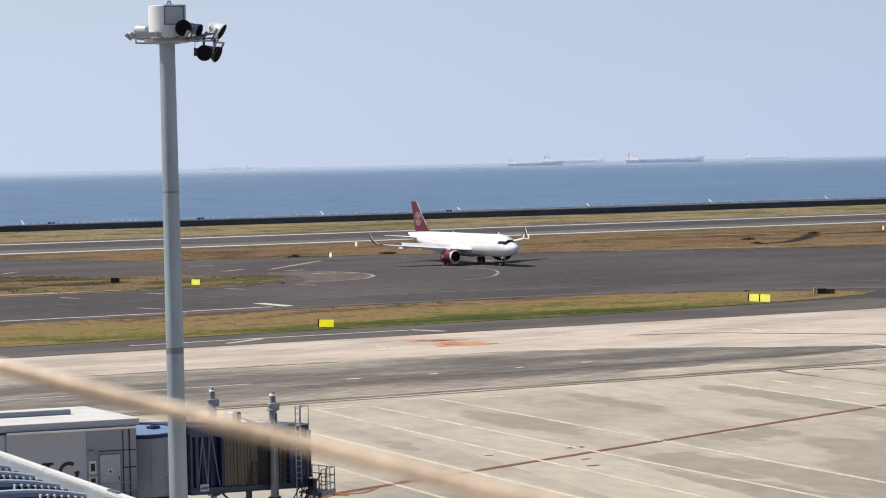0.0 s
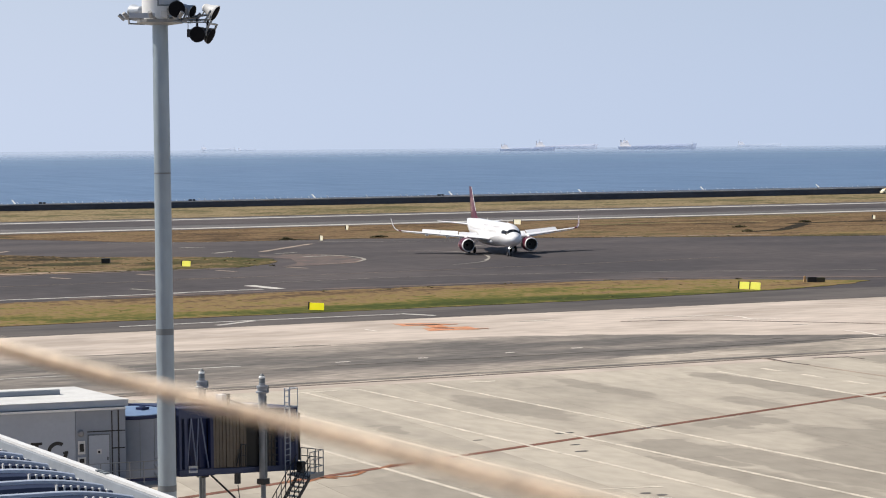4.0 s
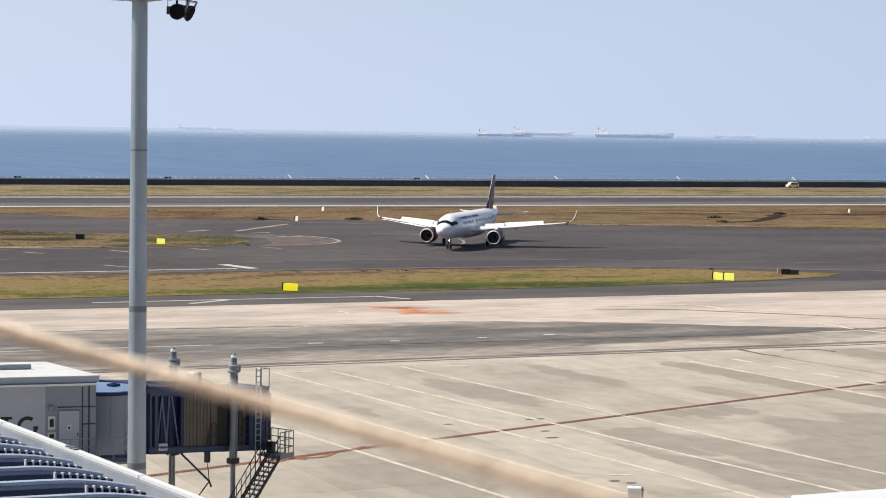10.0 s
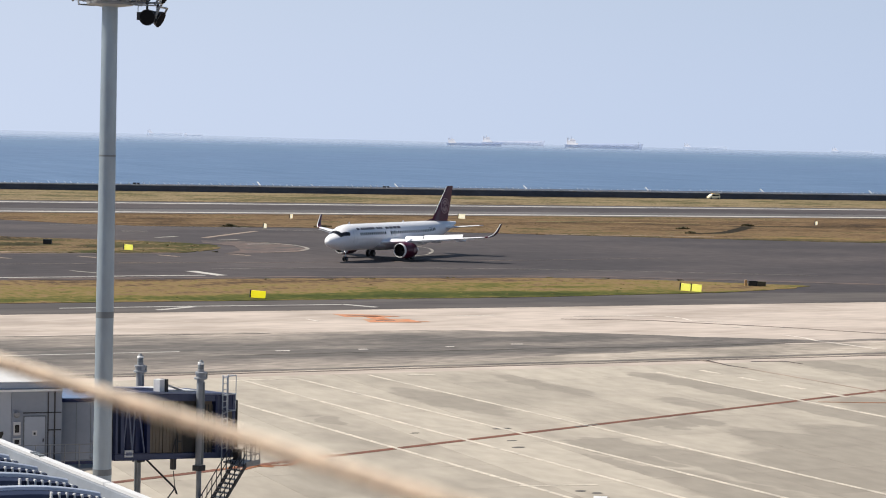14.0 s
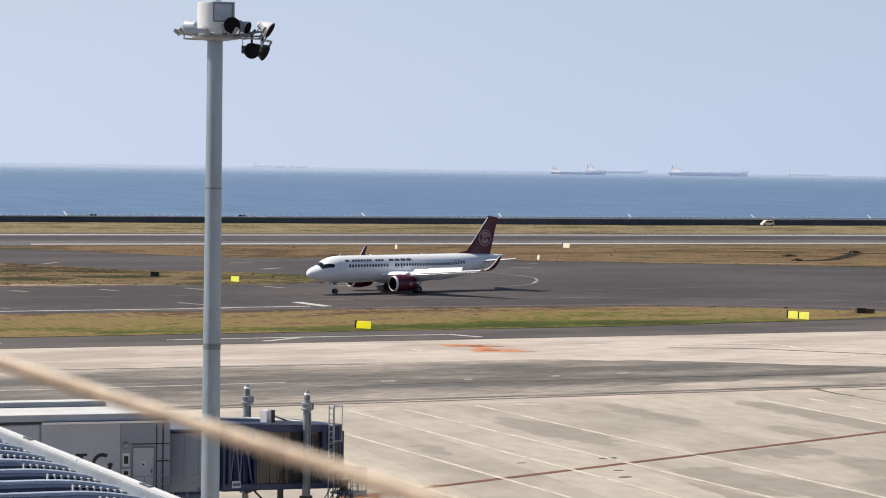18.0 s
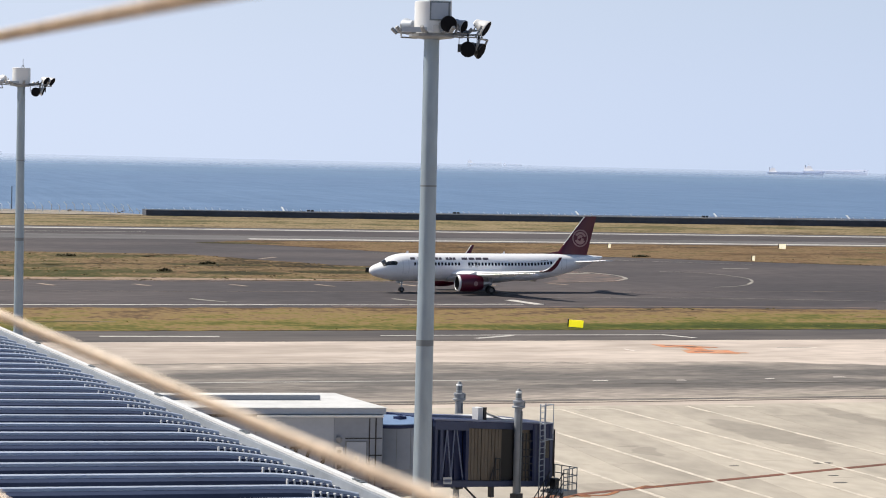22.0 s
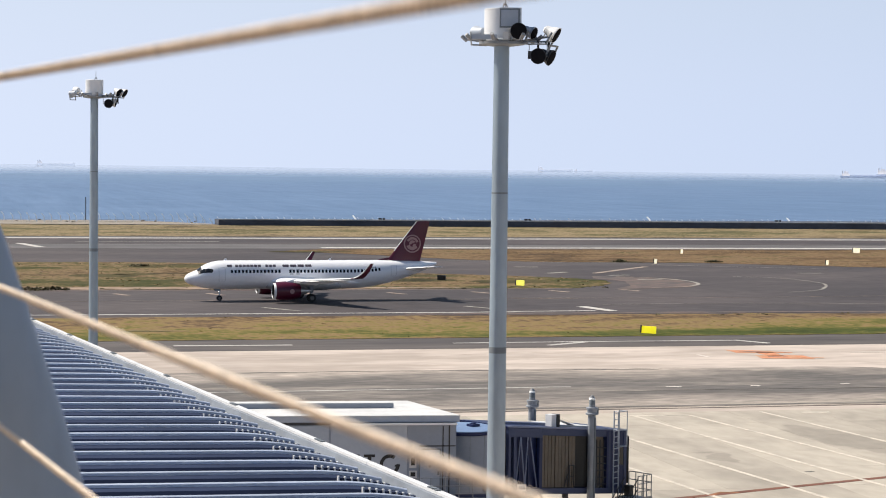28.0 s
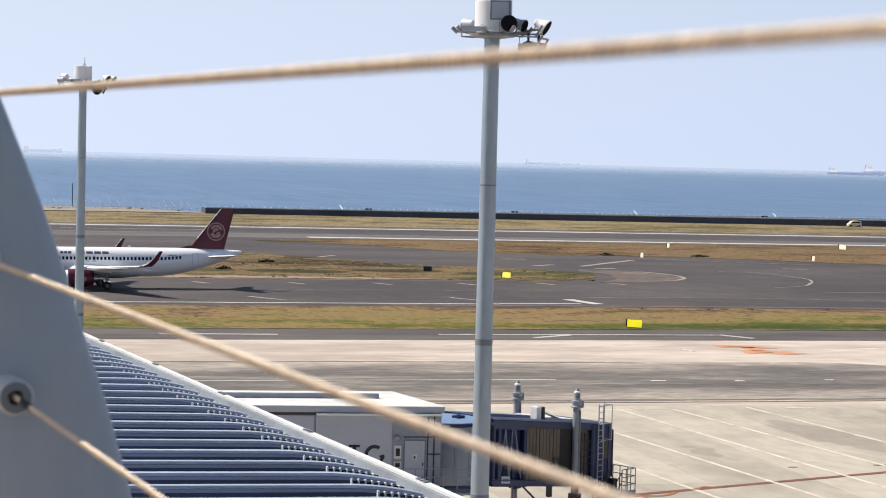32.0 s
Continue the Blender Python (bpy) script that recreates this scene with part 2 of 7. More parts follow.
def turf(name, cols, lush=None, rows=()):
    """Turf in mown streaks: colours from bare straw to green; lush: (x, its spread, y, its spread) of the greenest stretch; rows: (y, shift along the colours) of the mown strips."""
    m = bpy.data.materials.new(name)
    m.use_nodes = True
    n, link = m.node_tree.nodes, m.node_tree.links.new
    b = n["Principled BSDF"]
    b.inputs["Roughness"].default_value, b.inputs["Specular IOR Level"].default_value = 0.95, 0.1
    co = n.new("ShaderNodeTexCoord").outputs["Object"]

    def grain(scale, stretch, detail):
        mp, t = n.new("ShaderNodeMapping"), n.new("ShaderNodeTexNoise")
        mp.inputs["Scale"].default_value = stretch
        link(co, mp.inputs["Vector"])
        t.inputs["Scale"].default_value, t.inputs["Detail"].default_value = scale, detail
        link(mp.outputs[0], t.inputs["Vector"])
        return t.outputs["Fac"]

    def calc(op, a, c, d=None):
        q = n.new("ShaderNodeMath")
        q.operation = op
        for i, v in enumerate((a, c, d)):
            if v is None:
                continue
            if isinstance(v, (int, float)):
                q.inputs[i].default_value = v
            else:
                link(v, q.inputs[i])
        return q.outputs[0]

    streak, patch, blade = grain(0.22, (0.5, 0.8, 1), 9), grain(0.03, (0.7, 1.4, 1), 4), grain(0.9, (1, 0.55, 1), 8)
    fac = calc("MULTIPLY_ADD", streak, 0.55, calc("MULTIPLY", patch, 0.75))
    fac = calc("MULTIPLY_ADD", blade, 0.5, fac)
    fac = calc("MULTIPLY_ADD", calc("SUBTRACT", fac, 0.9), 1.25, 0.5)
    if lush:
        sep = n.new("ShaderNodeSeparateXYZ")
        link(co, sep.inputs[0])
        gx = calc("DIVIDE", calc("SUBTRACT", sep.outputs[0], lush[0]), lush[1])
        gy = calc("DIVIDE", calc("SUBTRACT", sep.outputs[1], lush[2]), lush[3])
        near = calc("SUBTRACT", 1.0, calc("ADD", calc("MULTIPLY", gx, gx), calc("MULTIPLY", gy, gy)))
        fac = calc("MULTIPLY_ADD", calc("MAXIMUM", near, 0.0), 0.26, fac)
    for (y0, s0), (y1, s1) in zip(rows, rows[1:]):
        sep, step = n.new("ShaderNodeSeparateXYZ"), n.new("ShaderNodeMapRange")
        link(co, sep.inputs[0])
        for k, v in (("From Min", y0), ("From Max", y1), ("To Min", 0.0 if y0 != rows[0][0] else s0), ("To Max", s1 - s0 if y0 != rows[0][0] else s1)):
            step.inputs[k].default_value = v
        link(calc("MULTIPLY_ADD", calc("SUBTRACT", patch, 0.5), (y1 - y0) * 1.2, sep.outputs[1]), step.inputs["Value"])
        fac = calc("ADD", fac, step.outputs[0])
    ramp = n.new("ShaderNodeValToRGB")
    el = ramp.color_ramp.elements
    el[0].position, el[1].position = cols[0][0], cols[-1][0]
    el[0].color, el[1].color = (*cols[0][1], 1), (*cols[-1][1], 1)
    for pos, c in cols[1:-1]:
        el.new(pos).color = (*c, 1)
    link(fac, ramp.inputs["Fac"])
    link(ramp.outputs[0], b.inputs["Base Color"])
    bp = n.new("ShaderNodeBump")
    bp.inputs["Strength"].default_value, bp.inputs["Distance"].default_value = 0.6, 0.15
    link(blade, bp.inputs["Height"])
    link(bp.outputs[0], b.inputs["Normal"])
    return m


grass_green = turf("green_grass", [(0.26, (0.072, 0.047, 0.029)), (0.38, (0.150, 0.099, 0.051)), (0.47, (0.200, 0.139, 0.064)), (0.56, (0.152, 0.121, 0.040)), (0.66, (0.092, 0.090, 0.023)), (0.80, (0.052, 0.064, 0.014)), (0.95, (0.034, 0.042, 0.01))], (104, 52, 229.5, 7.0), [(224.3, -0.02), (227.5, 0.12), (235, 0.05), (243, -0.02), (256, -0.08)])
grass_dry = turf("dry_grass", [(0.28, (0.040, 0.027, 0.016)), (0.39, (0.088, 0.056, 0.029)), (0.49, (0.135, 0.087, 0.046)), (0.58, (0.170, 0.115, 0.062)), (0.68, (0.092, 0.071, 0.031)), (0.82, (0.046, 0.046, 0.017))], None, [(340, 0.10), (385, 0.04), (410, -0.04), (446, 0.0)])
grass_rough = turf("rough_grass", [(0.28, (0.022, 0.018, 0.009)), (0.38, (0.060, 0.043, 0.020)), (0.47, (0.118, 0.078, 0.042)), (0.55, (0.175, 0.122, 0.066)), (0.64, (0.085, 0.070, 0.028)), (0.76, (0.042, 0.046, 0.014))], None, [(318, 0.10), (338, 0.08), (348, -0.02), (370, -0.02), (388, 0.08)])
grass_weedy = turf("weedy_grass", [(0.25, (0.020, 0.018, 0.008)), (0.42, (0.045, 0.040, 0.017)), (0.55, (0.080, 0.066, 0.030)), (0.68, (0.052, 0.052, 0.018)), (0.85, (0.034, 0.040, 0.012))])
grass_far = turf("far_grass", [(0.30, (0.075, 0.058, 0.034)), (0.42, (0.155, 0.118, 0.068)), (0.52, (0.255, 0.197, 0.116)), (0.62, (0.122, 0.100, 0.049)), (0.78, (0.060, 0.062, 0.026))], None, [(512, -0.10), (521, -0.09), (528, 0.01), (536, 0.02), (545, 0.10), (572, 0.10), (584, 0.0)])
asphalt = mat("asphalt", (0.046, 0.0400, 0.0425), 0.9, vary=0.25, scale=0.05, fine=0.24, fine_scale=0.7, stretch=(0.45, 1, 1), tone=(0.077, 0.0645, 0.064), tone_at=(0.4, 0.66), spec=0.3)
asphalt_pale = mat("asphalt_pale", (0.088, 0.083, 0.084), 0.9, vary=0.2, scale=0.05, fine=0.14, fine_scale=0.6, stretch=(0.4, 1, 1), tone=(0.135, 0.127, 0.125), spec=0.3)
concrete = mat("apron_concrete", (0.46, 0.392, 0.34), 0.88, scale=0.13, fine=0.13, fine_scale=0.6, stretch=(0.4, 1, 1), tone=(0.34, 0.286, 0.243), tone_at=(0.44, 0.66), spots=[(8, 197, 12, 46, 0.16), (34, 192, 4, 24, 0.14), (60, 204, 3, 14, 0.1)])
concrete_slab = mat("slab_concrete", (0.382, 0.341, 0.282), 0.88, scale=0.22, fine=0.10, fine_scale=0.8, stretch=(1.0, 0.5, 1), tone=(0.255, 0.226, 0.187), tone_at=(0.45, 0.64), rnd=0.03, wide=True, lanes=(0.055, (0.9, 0.28, 1), 0.55), spots=[(91.2, 141.5, 12, 2.0, 0.42), (92.6, 124, 8, 1.9, 0.42), (70.6, 103.5, 12, 2.3, 0.34), (81, 112, 6, 3.6, 0.24), (67.8, 115.6, 3.6, 1.6, 0.28), (64.4, 107, 5, 1.1, 0.32), (111.8, 149.5, 7, 2.6, 0.3), (77.5, 124, 2.2, 4.0, 0.18), (66, 138, 9, 2.3, 0.22), (66.3, 112.5, 6, 1.2, 0.22), (46.5, 106, 8, 2.8, 0.22), (78, 146, 7, 1.7, 0.17), (80.6, 115, 7, 2.0, 0.18), (53, 131.5, 1.6, 1.1, 0.21), (84, 132, 5, 1.5, 0.14), (78, 97, 15, 5, 0.34), (66, 97, 10, 3, 0.2), (88, 108, 13, 4, 0.3), (58, 92, 9, 3, 0.15), (100, 120, 14, 5, 0.24)])
lane_worn = mat("worn_lane_concrete", (0.22, 0.192, 0.16), 0.88, scale=0.2, fine=0.24, fine_scale=1.5, stretch=(0.4, 0.9, 1), tone=(0.40, 0.347, 0.29), tone_at=(0.42, 0.62))
paint_cream = mat("apron_paint_cream", (0.53, 0.475, 0.40), 0.8, vary=0.3, scale=0.4, fine=0.18, fine_scale=2.0)
rubbered = mat("rubbered_concrete", (0.095, 0.084, 0.075), 0.85, scale=0.2, fine=0.34, fine_scale=1.5, stretch=(0.34, 0.9, 1), tone=(0.37, 0.316, 0.268), tone_at=(0.36, 0.88), band=(175, 16, 0.30))
paint_white = mat("road_paint_white", (0.49, 0.465, 0.43), 0.8, vary=0.25, scale=0.4, fine=0.15, fine_scale=2.0)
paint_worn = mat("road_paint_worn", (0.2856, 0.2652, 0.2312), 0.85, vary=0.35, scale=0.4, fine=0.2, fine_scale=2.0)
paint_red = mat("road_paint_red", (0.155, 0.058, 0.034), 0.85, vary=0.4, scale=0.5, fine=0.2, fine_scale=2.0)
paint_rust = mat("road_paint_rust", (0.27, 0.105, 0.042), 0.85, vary=0.4, scale=0.6, fine=0.2, fine_scale=2.0)
paint_orange = mat("road_paint_orange", (0.50, 0.205, 0.10), 0.85, scale=0.5, fine=0.2, fine_scale=2.0, tone=(0.4, 0.24, 0.144))
paint_tan = mat("road_paint_tan", (0.31, 0.24, 0.19), 0.85, vary=0.35, scale=0.3, fine=0.2, fine_scale=1.0)
worn_brown = mat("worn_brown_asphalt", (0.115, 0.08, 0.068), 0.9, scale=0.3, fine=0.25, fine_scale=1.2, tone=(0.06, 0.05, 0.048), tone_at=(0.42, 0.62))
bare_soil = mat("bare_soil", (0.255, 0.178, 0.122), 0.95, scale=0.3, fine=0.2, fine_scale=1.5, tone=(0.15, 0.105, 0.066), tone_at=(0.45, 0.68))
tar = mat("tar_stain", (0.10, 0.09, 0.08), 0.7, vary=0.4, scale=0.6, fine=0.2, fine_scale=1.5)
white_paint = mat("white_paint", (0.6624, 0.6624, 0.6624), 0.4, vary=0.06, scale=0.4, fine=0.02, fine_scale=6, bump=0.03)
air_white = mat("aircraft_white", (0.84, 0.84, 0.86), 0.28, vary=0.05, scale=0.25, fine=0.02, fine_scale=3, bump=0.01, coat=0.3)
air_belly = mat("aircraft_grey", (0.52, 0.53, 0.55), 0.35, vary=0.1, scale=0.4, fine=0.04, fine_scale=4, bump=0.02)
burgundy = mat("burgundy_paint", (0.083, 0.005, 0.022), 0.35, vary=0.12, scale=0.3, fine=0.03, fine_scale=3, bump=0.01, coat=0.2, spec=0.4)
logo_pale = mat("pale_pink_paint", (0.30, 0.17, 0.175), 0.4, vary=0.1, scale=1.5, fine=0.04)
letter_grey = mat("grey_lettering", (0.07, 0.06, 0.08), 0.5, vary=0.1, scale=2, fine=0.04)
# pale lettering and windows carry the glare on the sunlit starboard side
letter_washed = mat("washed_out_lettering", (0.50, 0.48, 0.50), 0.4, vary=0.1, scale=2, fine=0.04)
window_washed = mat("washed_out_window", (0.62, 0.61, 0.60), 0.4, vary=0.06, scale=2, fine=0.03)
dark_glass = mat("dark_glass", (0.012, 0.014, 0.018), 0.08, vary=0.1, scale=2, fine=0.02, bump=0)
bare_metal = mat("bare_metal", (0.62, 0.62, 0.63), 0.3, metal=0.9, vary=0.1, scale=2, fine=0.05, bump=0.02)
dark_metal = mat("dark_metal", (0.035, 0.036, 0.04), 0.5, metal=0.3, vary=0.2, scale=2, fine=0.08)
rubber = mat("tyre_rubber", (0.02, 0.02, 0.021), 0.8, vary=0.2, scale=4, fine=0.1)
mast_grey = mat("mast_grey_paint", (0.32, 0.38, 0.43), 0.55, metal=0.65, vary=0.14, scale=0.6, fine=0.05, fine_scale=4, bump=0.04, stretch=(1, 1, 0.3), spec=0.6)
shoulder = mat("shoulder_asphalt", (0.095, 0.083, 0.078), 0.9, scale=0.12, fine=0.16, fine_scale=0.6, stretch=(0.3, 1, 1), tone=(0.062, 0.055, 0.054), tone_at=(0.42, 0.62), spec=0.3)
mast_band = mat("mast_joint_grey", (0.15, 0.17, 0.185), 0.55, vary=0.1, scale=1, fine=0.05)
panel_grey = mat("panel_light_grey", (0.35, 0.385, 0.44), 0.5, vary=0.07, scale=0.5, fine=0.03, fine_scale=5, bump=0.03)
panel_grey_dark = mat("panel_mid_grey", (0.235, 0.265, 0.315), 0.5, vary=0.08, scale=0.5, fine=0.03, fine_scale=5, bump=0.03)
fence_white = mat("fence_white_paint", (0.85, 0.85, 0.84), 0.5, vary=0.06, scale=0.6, fine=0.03, fine_scale=6)
wall_cap = mat("seawall_coping", (0.50, 0.52, 0.56), 0.8, vary=0.2, scale=0.3, fine=0.1, fine_scale=2, stretch=(0.3, 1, 1))
roof_white = mat("roof_membrane_white", (0.56, 0.56, 0.555), 0.7, vary=0.12, scale=0.8, fine=0.05, fine_scale=5)
navy = mat("navy_steel", (0.013, 0.022, 0.075), 0.45, vary=0.15, scale=1, fine=0.05, fine_scale=6, spec=0.3)
beam_blue = mat("slate_blue_steel", (0.045, 0.058, 0.115), 0.5, vary=0.15, scale=1, fine=0.05, fine_scale=6, spec=0.3)
steel_pale = mat("pale_grey_steel", (0.27, 0.29, 0.32), 0.5, metal=0.2, vary=0.15, scale=2, fine=0.06)
rubber_core = mat("heavy_tyre_rubber", (0.10, 0.089, 0.080), 0.85, scale=0.25, fine=0.34, fine_scale=1.6, stretch=(0.3, 1, 1), tone=(0.20, 0.175, 0.15), tone_at=(0.46, 0.66))
mark_white = mat("apron_mark_white", (0.72, 0.66, 0.60), 0.8, vary=0.3, scale=0.4, fine=0.18, fine_scale=2.0)
olive_paint = mat("olive_paint", (0.07, 0.062, 0.035), 0.6, vary=0.15, scale=2, fine=0.05)
rim_grey = mat("wheel_rim_grey", (0.14, 0.14, 0.15), 0.5, metal=0.3, vary=0.15, scale=3, fine=0.05)
lattice_blue = mat("lattice_blue_steel", (0.17, 0.20, 0.30), 0.45, vary=0.15, scale=1, fine=0.05, fine_scale=6)
lens_black = mat("lamp_glass_black", (0.012, 0.012, 0.014), 0.85, vary=0.2, scale=2, fine=0.03, bump=0, spec=0.02)
blue_roof = mat("blue_roof_sheet", (0.15, 0.225, 0.37), 0.5, vary=0.12, scale=1, fine=0.04)
beige_cloth = mat("beige_canvas", (0.145, 0.118, 0.088), 0.85, vary=0.15, scale=1.2, fine=0.06, fine_scale=12)
steel_grey = mat("galvanised_steel", (0.252, 0.259, 0.266), 0.5, metal=0.4, vary=0.15, scale=2, fine=0.06)
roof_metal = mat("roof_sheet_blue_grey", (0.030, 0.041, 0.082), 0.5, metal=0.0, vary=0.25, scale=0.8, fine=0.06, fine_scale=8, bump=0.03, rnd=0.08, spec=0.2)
gutter_grey = mat("gutter_blue_grey", (0.24, 0.265, 0.305), 0.5, vary=0.25, scale=1.2, fine=0.06, fine_scale=8, bump=0.03, spec=0.3)
# pan coloured darker than the ribs for the shade in the valleys
roof_pan = mat("roof_valley_shaded", (0.024, 0.032, 0.062), 0.7, metal=0.0, vary=0.2, scale=0.8, fine=0.06, fine_scale=8, bump=0.03, spec=0.08)
# pale seam colour stands for the highlight along each rib's crest
roof_seam = mat("roof_seam_highlight", (0.50, 0.56, 0.68), 0.35, metal=0.1, vary=0.12, scale=1.5, fine=0.05, fine_scale=9, bump=0.02, rnd=0.08)
# darker copy for every second strand, to bring out the twist
wire_dark = mat("weathered_wire_dark", (0.58, 0.47, 0.37), 0.65, metal=0.05, vary=0.25, scale=60, fine=0.2, fine_scale=400)
wire_steel = mat("weathered_wire", (0.93, 0.79, 0.64), 0.6, metal=0.05, vary=0.25, scale=60, fine=0.2, fine_scale=400)
post_paint = mat("post_grey_paint", (0.30, 0.355, 0.42), 0.5, vary=0.25, scale=3, tone=(0.39, 0.40, 0.41), tone_at=(0.48, 0.72), fine=0.04, fine_scale=60, bump=0.03, stretch=(1, 1, 0.35))
sign_pale = glow("lit_pale_sign", (0.92, 0.86, 0.14), 0.6)
# glow added to keep the marker boards bright on their shaded faces
sign_cream = glow("brightened_cream_marker", (0.92, 0.84, 0.60), 0.62)
sign_lit = glow("lit_yellow_sign", (0.9, 0.78, 0.02), 0.55)
pale_yellow = mat("pale_yellow_paint", (0.82, 0.77, 0.56), 0.4, vary=0.08, scale=2, fine=0.03)
black_paint = mat("black_paint", (0.0105, 0.0105, 0.0105), 0.5, vary=0.2, scale=2, fine=0.05)
orange_paint = mat("orange_paint", (0.62, 0.38, 0.17), 0.5, vary=0.1, scale=2, fine=0.05)
track_soil = mat("wheel_track_soil", (0.03, 0.026, 0.02), 0.95, vary=0.3, scale=0.5, fine=0.2, fine_scale=2, spec=0.03)
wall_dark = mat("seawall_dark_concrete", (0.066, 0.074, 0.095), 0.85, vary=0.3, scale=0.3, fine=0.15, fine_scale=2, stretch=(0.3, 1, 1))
revetment = mat("rubble_concrete", (0.24, 0.208, 0.168), 0.9, vary=0.3, scale=0.3, fine=0.15, fine_scale=2)
# ship colours are paled to put the sea haze into them
hull_hazed = mat("ship_hull_hazed", (0.45, 0.53, 0.75), 0.6, vary=0.15, scale=0.02, fine=0.05, fine_scale=0.2, bump=0)
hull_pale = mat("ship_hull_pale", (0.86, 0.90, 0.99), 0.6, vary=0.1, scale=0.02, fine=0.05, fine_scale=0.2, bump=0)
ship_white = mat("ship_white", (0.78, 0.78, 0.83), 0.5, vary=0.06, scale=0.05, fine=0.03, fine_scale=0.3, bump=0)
for m_, a_ in ((hull_hazed, 0.31), (hull_pale, 0.12), (ship_white, 0.6)):
    m_.node_tree.nodes["Principled BSDF"].inputs["Alpha"].default_value = a_   # the see-through share stands in for sea haze over the far ships
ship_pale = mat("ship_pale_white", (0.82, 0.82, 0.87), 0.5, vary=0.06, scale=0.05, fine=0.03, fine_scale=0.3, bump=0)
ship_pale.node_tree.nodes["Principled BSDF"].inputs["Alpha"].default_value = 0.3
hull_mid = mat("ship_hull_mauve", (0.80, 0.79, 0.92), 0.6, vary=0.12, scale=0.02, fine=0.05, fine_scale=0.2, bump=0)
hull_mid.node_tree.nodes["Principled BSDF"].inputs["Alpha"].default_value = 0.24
deck_floor_mat = mat("deck_boards", (0.22, 0.17, 0.12), 0.8, vary=0.2, scale=2, fine=0.1, fine_scale=20)
scrub = mat("scrub_leaves", (0.115, 0.098, 0.048), 0.95, vary=0.3, scale=2, fine=0.2, fine_scale=10)


def tuft_material(name, colours):
    m = bpy.data.materials.new(name)
    m.use_nodes = True
    n, link = m.node_tree.nodes, m.node_tree.links.new
    ramp = n.new("ShaderNodeValToRGB")
    ramp.color_ramp.elements[0].color, ramp.color_ramp.elements[1].color = (*colours[0], 1), (*colours[-1], 1)
    for i, c in enumerate(colours[1:-1]):
        ramp.color_ramp.elements.new((i + 1) / (len(colours) - 1)).color = (*c, 1)
    link(n.new("ShaderNodeNewGeometry").outputs["Random Per Island"], ramp.inputs["Fac"])
    link(ramp.outputs[0], n["Principled BSDF"].inputs["Base Color"])
    n["Principled BSDF"].inputs["Roughness"].default_value = 0.9
    return m


tuft_green = tuft_material("grass_blades_green", [(0.07, 0.08, 0.018), (0.12, 0.115, 0.03), (0.19, 0.15, 0.05), (0.25, 0.19, 0.075)])
tuft_dry = tuft_material("grass_blades_dry", [(0.07, 0.06, 0.022), (0.14, 0.10, 0.045), (0.22, 0.155, 0.075), (0.29, 0.205, 0.11)])
lamp_glow = glow("landing_light", (1.0, 0.95, 0.85), 10)


def sea_material():
    m = bpy.data.materials.new("sea_water")
    m.use_nodes = True
    n, link = m.node_tree.nodes, m.node_tree.links.new
    b = n["Principled BSDF"]
    b.inputs["Roughness"].default_value = 0.55
    b.inputs["Specular IOR Level"].default_value = 0.18
    co = n.new("ShaderNodeTexCoord")
    mp = n.new("ShaderNodeMapping")
    mp.inputs["Scale"].default_value = (0.5, 1, 1)
    link(co.outputs["Object"], mp.inputs["Vector"])
    swell = n.new("ShaderNodeTexNoise")
    swell.inputs["Scale"].default_value, swell.inputs["Detail"].default_value = 0.03, 9
    link(mp.outputs[0], swell.inputs["Vector"])
    ramp = n.new("ShaderNodeValToRGB")
    ramp.color_ramp.elements[0].position, ramp.color_ramp.elements[1].position = 0.35, 0.7
    ramp.color_ramp.elements[0].color, ramp.color_ramp.elements[1].color = (0.079, 0.134, 0.228, 1), (0.136, 0.208, 0.332, 1)
    crest, cm, both = n.new("ShaderNodeTexNoise"), n.new("ShaderNodeMapping"), n.new("ShaderNodeMix")
    cm.inputs["Scale"].default_value = (1, 0.045, 1)
    link(co.outputs["Object"], cm.inputs["Vector"])
    crest.inputs["Scale"].default_value, crest.inputs["Detail"].default_value, crest.inputs["Roughness"].default_value = 0.16, 7, 0.62
    link(cm.outputs[0], crest.inputs["Vector"])
    both.inputs["Factor"].default_value = 0.6
    link(swell.outputs["Fac"], both.inputs["A"])
    link(crest.outputs["Fac"], both.inputs["B"])
    link(both.outputs["Result"], ramp.inputs["Fac"])
    link(ramp.outputs[0], b.inputs["Base Color"])
    waves = n.new("ShaderNodeTexNoise")
    waves.inputs["Scale"].default_value, waves.inputs["Detail"].default_value = 0.12, 6
    link(mp.outputs[0], waves.inputs["Vector"])
    bp = n.new("ShaderNodeBump")
    bp.inputs["Distance"].default_value = 1.5
    link(waves.outputs["Fac"], bp.inputs["Height"])
    link(bp.outputs[0], b.inputs["Normal"])
    # smoother and glossier offshore, standing in for haze that pales the far water
    sep = n.new("ShaderNodeSeparateXYZ")
    link(co.outputs["Object"], sep.inputs[0])
    for socket, near, far in ((bp.inputs["Strength"], 1.0, 0.0), (b.inputs["Roughness"], 0.5, 0.05), (b.inputs["Specular IOR Level"], 0.15, 0.5)):
        mr = n.new("ShaderNodeMapRange")
        mr.interpolation_type = "SMOOTHSTEP"
        mr.inputs["From Min"].default_value, mr.inputs["From Max"].default_value = 900, 4600
        mr.inputs["To Min"].default_value, mr.inputs["To Max"].default_value = near, far
        link(sep.outputs[1], mr.inputs["Value"])
        link(mr.outputs[0], socket)
    return m


water = sea_material()


